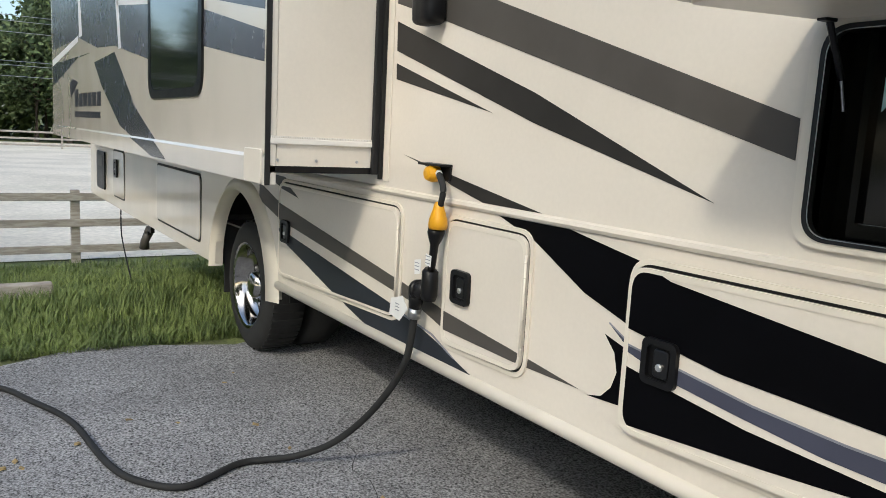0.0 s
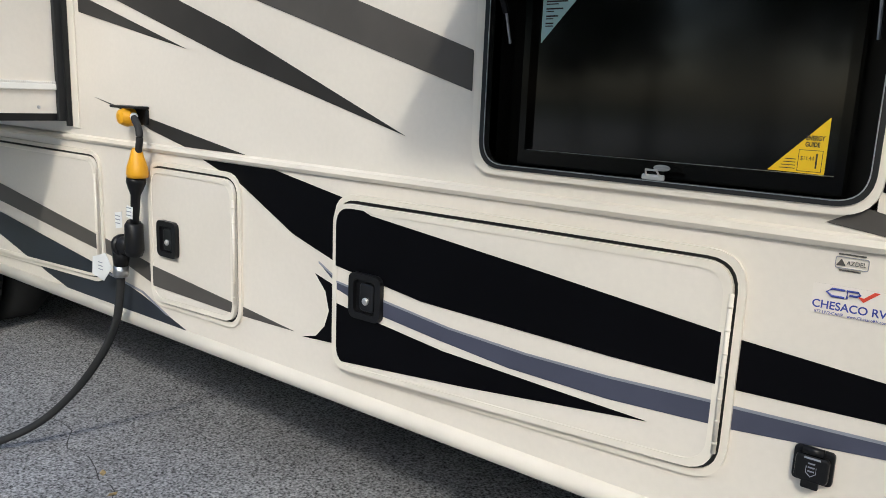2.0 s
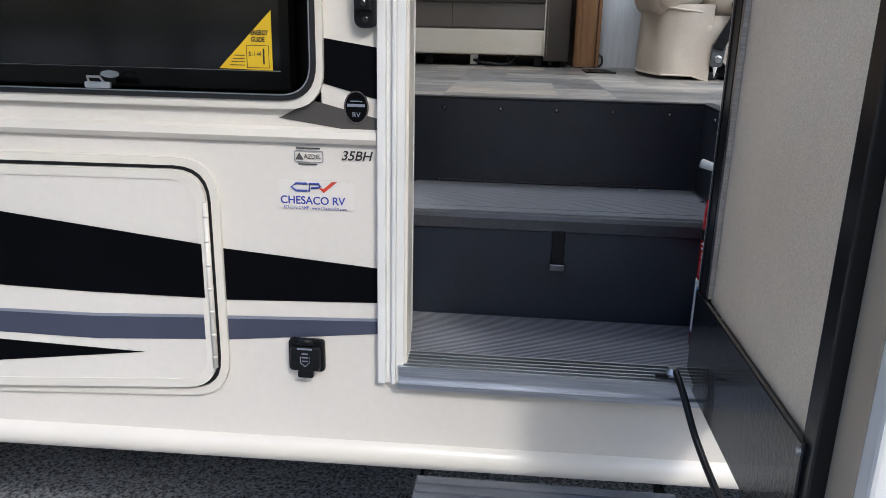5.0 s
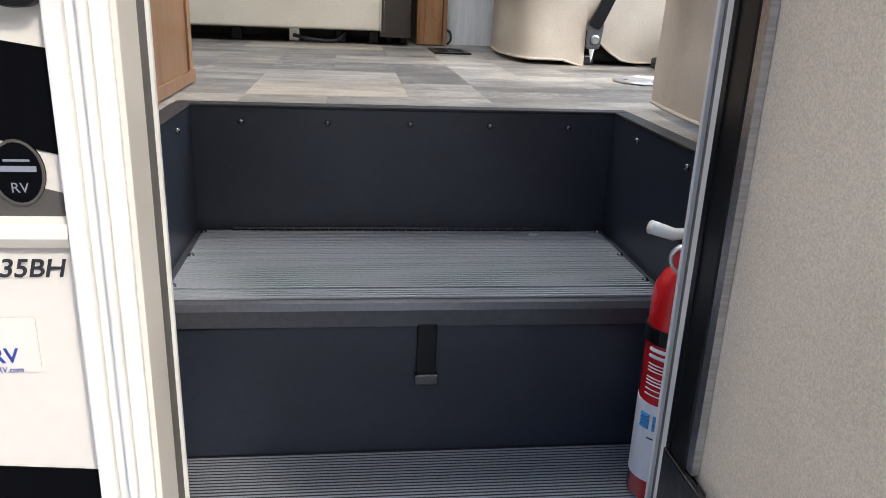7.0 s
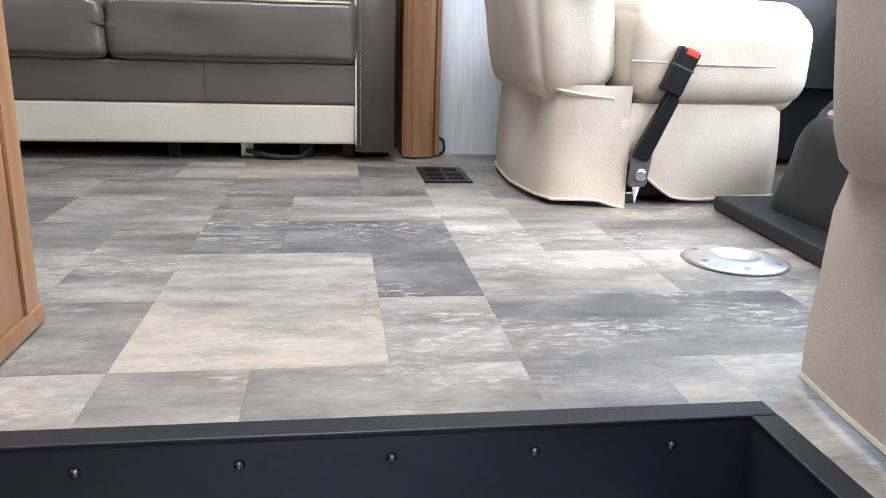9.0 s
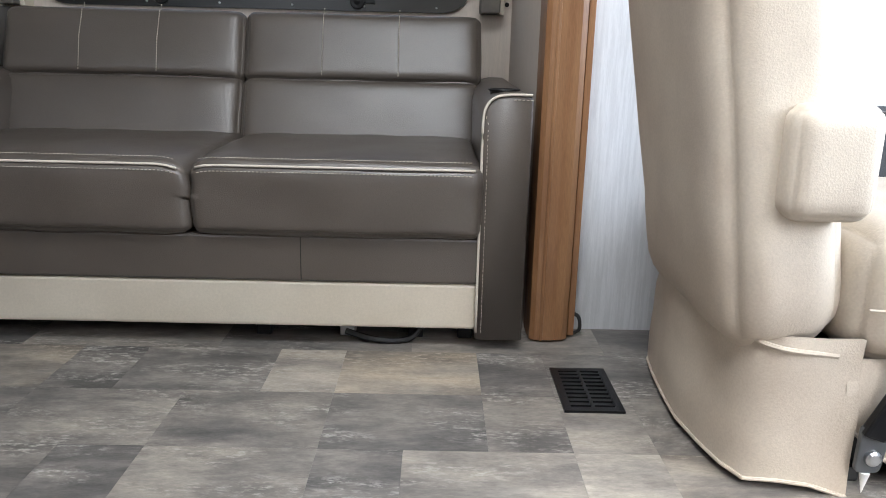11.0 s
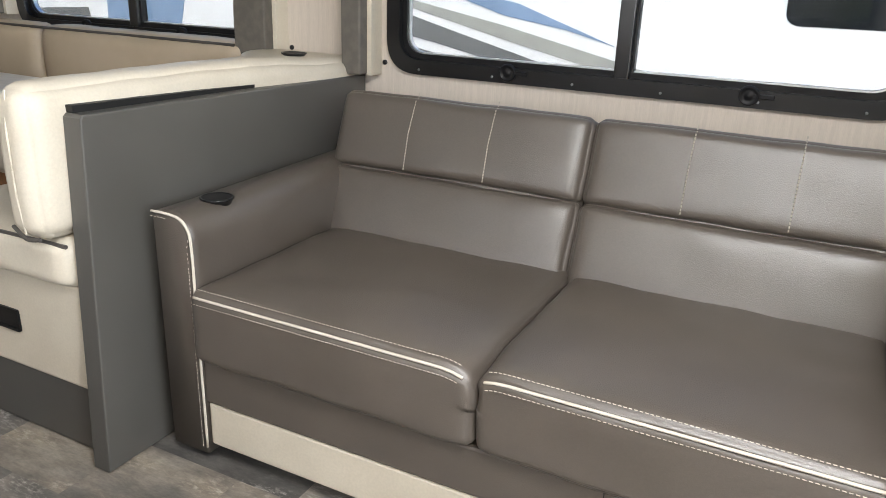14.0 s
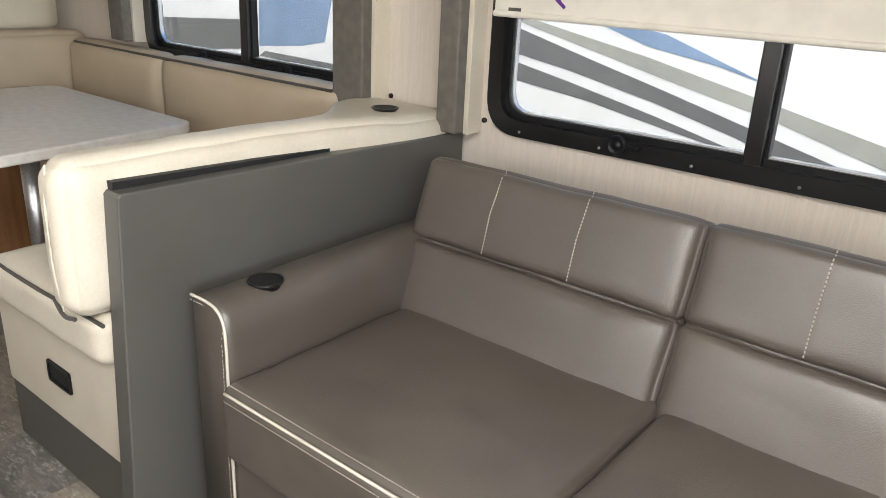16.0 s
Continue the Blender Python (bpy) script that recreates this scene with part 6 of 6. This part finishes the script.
# ---- cab: seats, floor flange, engine cover, dash ----
def captain_seat(label):
    s = thing("captain_seat", (1.08, 2.0, FLOOR), label, "seat", "cab seats")
    lean_ = Matrix.Translation((.765, 0, 1.60)) @ Euler((0, radians(-10), 0)).to_matrix().to_4x4()
    _b = cushion(.0, .20, 1.735, 2.29, -.02, .92, .07, (.015, .02, .01), 18, .006, m=lean_, seed=61)
    for v in _b.verts:
        if v.co.z < 1.9:
            t = (1.9 - v.co.z) / .3
            v.co.x -= .012 * t
    part("backrest", _b, COVER, s, smooth=True)
    part("backrest_seam", tube(spline([(.772, 2.29, 1.665), (.762, 2.15, 1.660), (.765, 1.95, 1.640), (.785, 1.78, 1.625), (.83, 1.722, 1.615), (.93, 1.722, 1.603)], 6), .005, 6), COVER, s)
    _b = bmesh.new()
    prof = [(.975, 1.724), (.91, 1.722), (.855, 1.726), (.81, 1.745), (.785, 1.79), (.772, 1.86), (.765, 1.96), (.765, 2.07), (.77, 2.18), (.785, 2.26), (.82, 2.295)]
    rows = []
    for j in range(9):
        t = j / 8
        z = 1.632 - t * (1.632 - 1.362)
        row = []
        for i, p in enumerate(prof):
            w = .008 * math.sin(i * 2.1 + 1) * t + .012 * noise.noise(Vector((i * .7, t * 3, 2)))
            f = .012 * t
            cx, cy = 1.0, 2.0
            d = Vector((p[0] - cx, p[1] - cy)).normalized()
            row.append((p[0] + d.x * (f + w), p[1] + d.y * (f + w), z - .02 * (i == 0) * t))
        rows.append(row)
    for off in (0, .006):
        R = [[_b.verts.new((q[0] + (off if q[0] < .9 else 0), q[1] + off, q[2])) for q in row] for row in rows]
        for a, c in zip(R, R[1:]):
            for i in range(len(prof) - 1):
                _b.faces.new((a[i], a[i + 1], c[i + 1], c[i]))
    part("back_skirt", _b, COVER, s, smooth=True)
    part("skirt_hem", tube([(q[0], q[1] - .001, q[2] + .004) for q in rows[-1]], .004, 6), COVER, s)
    _b = cushion(.945, 1.425, 1.715, 2.30, 1.578, 1.822, .075, (.012, .012, .012), 18, .003, seed=71)
    part("seat_cushion", _b, COVER, s, smooth=True)
    part("seat_seam", tube(spline([(.96, 1.708, 1.69), (1.08, 1.702, 1.686), (1.23, 1.702, 1.684), (1.37, 1.716, 1.684), (1.432, 1.78, 1.684)], 6), .0025, 6), COVER, s)
    _b = bmesh.new()
    rows = []
    for j in range(9):
        t = j / 8
        row = []
        for i in range(15):
            u = i / 14
            x = .952 + .425 * u
            zb = 1.364 + .12 * max(0, 1 - u * 2.6) ** 1.5 + .006 * math.sin(u * 9)
            z = 1.592 - t * (1.592 - zb)
            y = 1.735 - .012 * math.sin(u * 7 + 1) * t - .012 * math.sin(t * 3) + (.04 * max(0, (u - .85) / .15) ** 2)
            row.append((x, y, z))
        rows.append(row)
    for off in (0, .006):
        R = [[_b.verts.new((q[0], q[1] + off, q[2])) for q in row] for row in rows]
        for a, c in zip(R, R[1:]):
            for i in range(14):
                _b.faces.new((a[i], a[i + 1], c[i + 1], c[i]))
    part("front_skirt", _b, COVER, s, smooth=True)
    part("front_hem", tube([(q[0], q[1] - .001, q[2] + .003) for q in rows[-1]], .004, 6), COVER, s)
    part("pedestal", box(.90, 1.33, 1.80, 2.22, FLOOR, 1.60, .01), BLACK_PLASTIC, s)
    part("pedestal_rail", box(.90, 1.05, 1.76, 1.80, 1.50, 1.56, .006), BLACK_PLASTIC, s)
    part("bolt_plate", box(.93, 1.02, 1.75, 1.80, FLOOR, FLOOR + .03, .005), GLOSS_BLACK, s)
    part("armrest", cushion(.785, .925, 1.672, 1.74, 1.842, 2.02, .026, (.003, .006, .003), 10, .001, seed=81), COVER, s, smooth=True)
    bk = part("buckle_stalk", prism(rquad([(.972, 1.475), (1.012, 1.462), (1.072, 1.600), (1.062, 1.660), (1.024, 1.672), (1.030, 1.610)], .008), 1.680, 1.702, bevel=.005), BLACK_PLASTIC, s, "black seat belt buckle stalk")
    _b = box(-.025, .025, -.015, .015, 0, .105, .005)
    bmesh.ops.transform(_b, matrix=Matrix.Translation((1.047, 1.688, 1.620)) @ Euler((0, radians(22), 0)).to_matrix().to_4x4(), verts=_b.verts[:])
    part("buckle", _b, BLACK_PLASTIC, bk)
    _b = box(-.012, .020, -.017, .010, .090, .107, .003)
    bmesh.ops.transform(_b, matrix=Matrix.Translation((1.047, 1.688, 1.620)) @ Euler((0, radians(22), 0)).to_matrix().to_4x4(), verts=_b.verts[:])
    part("release_button", _b, RED_BTN, bk, "red release button")
    _b = box(-.026, .026, -.0155, .0155, .060, .064)
    bmesh.ops.transform(_b, matrix=Matrix.Translation((1.047, 1.688, 1.620)) @ Euler((0, radians(22), 0)).to_matrix().to_4x4(), verts=_b.verts[:])
    part("buckle_joint", _b, GRAY_VINYL, bk)
    part("anchor", prism(rquad([(.972, 1.402), (1.016, 1.402), (1.026, 1.485), (.974, 1.49)], .012), 1.690, 1.702, bevel=.003), mat("grey_anchor", (.12, .125, .13), .4, .4), bk)
    part("anchor_bolt", lathe([(.014, 0), (.014, .006), (.009, .009)], Matrix.Translation((.998, 1.690, 1.432)) @ Euler((radians(90), 0, 0)).to_matrix().to_4x4(), 14), STEEL, bk)
    part("anchor_tip", lathe([(.009, 0), (.0005, -.04)], Matrix.Translation((.992, 1.694, 1.402)), 10), PAPER, bk)
    return s


seat = captain_seat("beige covered driver seat with hanging skirts and belt buckle")
ps = copy_thing(seat, Matrix.Translation((1.08 + .055, 2.0 - 1.51, FLOOR)))
ps["label"] = "beige covered passenger seat beside the entry steps"
fl = thing("table_socket", (1.02, 1.265, FLOOR), "round polished metal table leg socket in the floor", "floor socket")
part("flange", lathe([(.092, 0), (.095, .003), (.088, .007), (.05, .013), (.038, .014), (.036, .002), (.0005, .002)], Matrix.Translation((1.02, 1.265, FLOOR)), 40), CHROME, fl, smooth=True)
for k in range(6):
    a = k * math.pi / 3 + .3
    part("screw", lathe([(.007, .006), (.007, .0095), (.003, .0105)], Matrix.Translation((1.02 + .073 * math.cos(a), 1.265 + .073 * math.sin(a), FLOOR)), 10), STEEL, fl)
vn = thing("floor_vent", (.592, 2.11, FLOOR), "dark rectangular floor heating vent", "floor vent")
part("rim", ring(rect(.528, .658, 2.0, 2.225), rect(.545, .641, 2.018, 2.207), FLOOR + .0005, FLOOR + .006, axis='z'), BLACK_PLASTIC, vn)
part("well", box(.545, .641, 2.018, 2.207, FLOOR + .0002, FLOOR + .0014), GASKET, vn)
for i in range(9):
    y = 2.028 + i * .0205
    part("slat", box(.545, .641, y, y + .009, FLOOR + .0015, FLOOR + .0055), BLACK_PLASTIC, vn)
part("rib", box(.590, .597, 2.018, 2.207, FLOOR + .0015, FLOOR + .0058), BLACK_PLASTIC, vn)
ec = thing("engine_cover", (1.6, 1.3, FLOOR), "black moulded engine cover between the cab seats", "engine cover")
_b = cushion(1.285, 2.62, 1.02, 1.63, FLOOR - .06, 1.63, .13, (.01, .015, .03), 16)
for v in _b.verts:
    v.co.z = max(FLOOR + .002, v.co.z)
    v.co.x -= .05 * max(0, (1.5 - v.co.z) / .15) if v.co.x < 1.45 else 0
part("shell", _b, DASH, ec, smooth=True)
part("foot_mat", prism([(1.14, 1.02), (2.4, 1.02), (2.4, 1.68), (1.185, 1.68)], FLOOR + .001, FLOOR + .036, axis='z', bevel=.008), DASH, ec, "black moulded floor flange")
db = thing("dashboard", (2.4, 1.3, 1.9), "dark moulded dashboard under the windscreen", "dashboard")
_b = prism([(2.05, 1.75), (2.0, 1.95), (2.08, 2.12), (2.3, 2.2), (2.69, 2.25), (2.69, 1.5), (2.2, 1.55)], .08, 2.50, bevel=.02)
part("shell", _b, DASH, db)
part("switch_plate", box(1.975, 1.995, 2.24, 2.47, 1.86, 1.97, .012), ALU, db)
for k in range(2):
    part("knob", lathe([(.02, 0), (.018, .02), (.0005, .021)], Matrix.Translation((1.976, 2.41 - .09 * k, 1.92)) @ Euler((0, radians(-90), 0)).to_matrix().to_4x4(), 16), BLACK_PLASTIC, db)
sp = thing("side_console", (1.6, 2.45, 1.9), "black driver side console with switches", "console")
part("shell", prism([(2.33, 1.60), (2.508, 1.60), (2.508, 1.975), (2.46, 1.965), (2.40, 1.90)], .98, 2.0, axis='x', bevel=.01), DASH, sp)
part("lower_panel", box(1.12, 2.05, 2.40, 2.508, FLOOR + .004, 1.605, .01), DASH, sp)
part("switch_bar", box(1.32, 1.57, 2.425, 2.468, 1.930, 1.958, .003), GLOSS_BLACK, sp)
for k in range(5):
    part("switch", box(1.335 + .045 * k, 1.365 + .045 * k, 2.432, 2.46, 1.957, 1.966, .002), GRAY_VINYL, sp)
part("arm_pad", cushion(1.62, 1.90, 2.40, 2.47, 1.93, 1.975, .02, n=6), BLACK_PLASTIC, sp, smooth=True)
st_ = thing("steering_wheel", (1.85, 2.0, 2.1), "black steering wheel in the cab", "steering wheel")
_sm = Matrix.Translation((1.80, 2.0, 2.12)) @ Euler((0, radians(-40), 0)).to_matrix().to_4x4()
_b = tube([_sm @ Vector((.22 * math.cos(k * math.pi / 20), .22 * math.sin(k * math.pi / 20), 0)) for k in range(40)], .016, 10, closed=True)
part("rim", _b, BLACK_PLASTIC, st_, smooth=True)
_b = lathe([(.07, -.03), (.075, .0), (.05, .025), (.0005, .03)], _sm, 24)
part("hub", _b, BLACK_PLASTIC, st_, smooth=True)
for a in (0, 2.1, 4.2):
    part("spoke", tube([_sm @ Vector((.06 * math.cos(a), .06 * math.sin(a), 0)), _sm @ Vector((.215 * math.cos(a), .215 * math.sin(a), 0))], .013, 8), BLACK_PLASTIC, st_)
part("column", tube([_sm @ Vector((0, 0, -.02)), (2.1, 2.0, 1.88)], .04, 12), BLACK_PLASTIC, st_)

# ---- vinyl floor tiles ----
def tile_mat():
    m = bpy.data.materials.new("stone_look_vinyl")
    m.use_nodes = True
    N, L = m.node_tree.nodes, m.node_tree.links
    b = N["Principled BSDF"]
    tc, oi = N.new("ShaderNodeTexCoord"), N.new("ShaderNodeObjectInfo")
    ad_ = N.new("ShaderNodeVectorMath")
    ad_.operation = 'ADD'
    sc_ = N.new("ShaderNodeVectorMath")
    sc_.operation = 'SCALE'
    sc_.inputs[0].default_value = (17, 31, 5)
    L.new(oi.outputs["Random"], sc_.inputs["Scale"])
    L.new(tc.outputs["Object"], ad_.inputs[0])
    L.new(sc_.outputs[0], ad_.inputs[1])
    mp = N.new("ShaderNodeMapping")
    mp.inputs["Scale"].default_value = (1, 2.6, 1)
    L.new(ad_.outputs[0], mp.inputs[0])
    n1, n2, n3 = (N.new("ShaderNodeTexNoise") for _ in range(3))
    for n, s, d in ((n1, 2.4, 4), (n2, 70, 8), (n3, 9, 12)):
        n.inputs["Scale"].default_value = s
        n.inputs["Detail"].default_value = d
        n.inputs["Roughness"].default_value = .68
        L.new(mp.outputs[0], n.inputs["Vector"])
    rp = N.new("ShaderNodeValToRGB")
    e = rp.color_ramp.elements
    e[0].position, e[0].color = 0, (.082, .079, .078, 1)
    e[1].position, e[1].color = 1, (.42, .39, .345, 1)
    for p, c in ((.25, (.13, .125, .12, 1)), (.5, (.205, .193, .18, 1)), (.75, (.31, .29, .26, 1))):
        k = e.new(p)
        k.color = c
    sx = N.new("ShaderNodeSeparateColor")
    L.new(oi.outputs["Color"], sx.inputs[0])

    def math_node(op, a, b_, c=None):
        n = N.new("ShaderNodeMath")
        n.operation = op
        for i, v in enumerate((a, b_, c)):
            if v is None:
                continue
            if isinstance(v, (int, float)):
                n.inputs[i].default_value = v
            else:
                L.new(v, n.inputs[i])
        return n.outputs[0]

    broad = math_node('MULTIPLY_ADD', n1.outputs[0], 1.9, -.95)
    mid = math_node('MULTIPLY_ADD', n3.outputs[0], .85, -.425)
    L.new(math_node('ADD', math_node('ADD', sx.outputs[0], broad), mid), rp.inputs[0])
    mr = N.new("ShaderNodeMapRange")
    mr.inputs[1].default_value, mr.inputs[2].default_value, mr.inputs[3].default_value, mr.inputs[4].default_value = .36, .64, .86, 1.13
    L.new(n2.outputs[0], mr.inputs[0])
    mx = N.new("ShaderNodeVectorMath")
    mx.operation = 'SCALE'
    L.new(rp.outputs[0], mx.inputs[0])
    L.new(mr.outputs[0], mx.inputs["Scale"])
    # pale scuffs gathered in bands
    n4, n5 = N.new("ShaderNodeTexNoise"), N.new("ShaderNodeTexNoise")
    n4.inputs["Scale"].default_value, n4.inputs["Detail"].default_value, n4.inputs["Roughness"].default_value = 34, 12, .75
    n5.inputs["Scale"].default_value, n5.inputs["Detail"].default_value = 3.5, 3
    L.new(mp.outputs[0], n4.inputs["Vector"])
    L.new(mp.outputs[0], n5.inputs["Vector"])
    s1, s2 = N.new("ShaderNodeMapRange"), N.new("ShaderNodeMapRange")
    s1.inputs[1].default_value, s1.inputs[2].default_value = .50, .62
    s2.inputs[1].default_value, s2.inputs[2].default_value = .47, .62
    L.new(n4.outputs[0], s1.inputs[0])
    L.new(n5.outputs[0], s2.inputs[0])
    scuff = math_node('MULTIPLY', math_node('MULTIPLY', s1.outputs[0], s2.outputs[0]), .9)
    mm = N.new("ShaderNodeMix")
    mm.data_type = 'RGBA'
    L.new(scuff, mm.inputs[0])
    L.new(mx.outputs[0], mm.inputs[6])
    mm.inputs[7].default_value = (.45, .44, .42, 1)
    hue = N.new("ShaderNodeValToRGB")
    hue.color_ramp.elements[0].position, hue.color_ramp.elements[0].color = 0, (1.0, .975, .935, 1)
    hue.color_ramp.elements[1].position, hue.color_ramp.elements[1].color = 1, (1.06, .94, .78, 1)
    L.new(math_node('MULTIPLY', sx.outputs[1], math_node('MULTIPLY_ADD', n5.outputs[0], 2.4, -.6)), hue.inputs[0])
    tint = N.new("ShaderNodeVectorMath")
    tint.operation = 'MULTIPLY'
    L.new(mm.outputs[2], tint.inputs[0])
    L.new(hue.outputs[0], tint.inputs[1])
    L.new(tint.outputs[0], b.inputs["Base Color"])
    b.inputs["Roughness"].default_value = .42
    bp = N.new("ShaderNodeBump")
    bp.inputs["Strength"].default_value, bp.inputs["Distance"].default_value = .12, .002
    L.new(n2.outputs[0], bp.inputs["Height"])
    L.new(bp.outputs[0], b.inputs["Normal"])
    return m


TILE = tile_mat()
_tiles = {}


def tile_mesh(w, d):
    key = (round(w, 3), round(d, 3))
    if key not in _tiles:
        b = bmesh.new()
        g = .00015
        t = [b.verts.new(p) for p in ((g, g, 0), (w - g, g, 0), (w - g, d - g, 0), (g, d - g, 0))]
        u = [b.verts.new(p) for p in ((0, 0, -.0045), (w, 0, -.0045), (w, d, -.0045), (0, d, -.0045))]
        b.faces.new(t)
        for i in range(4):
            b.faces.new((u[i], u[(i + 1) % 4], t[(i + 1) % 4], t[i]))
        me = bpy.data.meshes.new("tile")
        b.to_mesh(me)
        b.free()
        me.materials.append(TILE)
        _tiles[key] = me
    return _tiles[key]


# rows of tiles: width in units and tone (D darkest, d, m, l, p palest, b pale and warm, w mid and warm), from COL0 on
ROW, UNIT, COL0 = .2435, .1632, -12
TONES = {"D": (.20, .1), "d": (.30, .1), "m": (.44, .25), "l": (.58, .3), "p": (.70, .3), "b": (.74, 1.0), "w": (.50, .8)}
LAYOUT = {
    -1: "2m 2l 1m 2p 2l 2m 1p 1w 2l 1m 2p 2l 2m 2p",
    0: "1l 2m 2d 2l 2m 2w 1m 2b 1l 3m 2l 2m 2d 2l",
    1: "2m 1d 2l 2m 2d 1m 1l 1m 2p 1D 2l 2l 2m 2d 2m",
    2: "1d 2m 2w 2d 2m 2d 1w 1d 2d 1l 1m 2d 2m 2l 2m",
    # the 2l at columns 1 to 3 carries a sunlit patch in its tone
    3: "2m 2l 1m 2d 2m 1d 2l 1d 2l 1p 2w 2m 2d 2m 1l",
    4: "1m 2d 2m 2w 1d 2m 2m 2d 1m 1l 2m 2w 2d 2m 2d",
    5: "2d 2w 2w 2w 1D 2d 1p 2b 1D 2d 2m 2l 2m",
    6: "2w 2m 1d 2d 3l 3d 3l 2d 2m 2m",
}
_tr = random.Random(12)


def lay(xa, xb, ya, yb, tone):
    if xb - xa > .01 and yb - ya > .01:
        t = new("tile", tile_mesh(xb - xa, yb - ya))
        t.location = (xa, ya, FLOOR)
        t.parent = floor
        t.color = (min(1, max(0, TONES[tone][0] + _tr.uniform(-.05, .05))), TONES[tone][1], 0, 1)


for j in range(-4, 11):
    y0 = .859 + ROW * j
    row = LAYOUT.get(j) or " ".join(_tr.choice(("1m", "2d", "2l", "2m", "2w")) for _ in range(14))
    col = COL0 - (0 if j in LAYOUT else j % 3)
    pieces = row.split()
    if j in LAYOUT:
        pieces = ["2m", "2d", "2l", "2w"] + pieces
        col -= 8
    for p in pieces:
        xa, xb = .030 + UNIT * col, .030 + UNIT * (col + int(p[0]))
        col += int(p[0])
        xa, xb = max(xa, -3.6), min(xb, 2.3)
        ya, yb = max(y0, .06), min(y0 + ROW, 3.33)
        if y0 < PY + .033:
            a, c = PX0 - .033, PX1 + .033
            lay(xa, min(xb, a), ya, yb, p[1])
            lay(max(xa, a), min(xb, c), max(ya, PY + .033), yb, p[1])
            lay(max(xa, c), xb, ya, yb, p[1])
        else:
            lay(xa, xb, ya, min(yb, 2.51) if xa > .5 else yb, p[1])
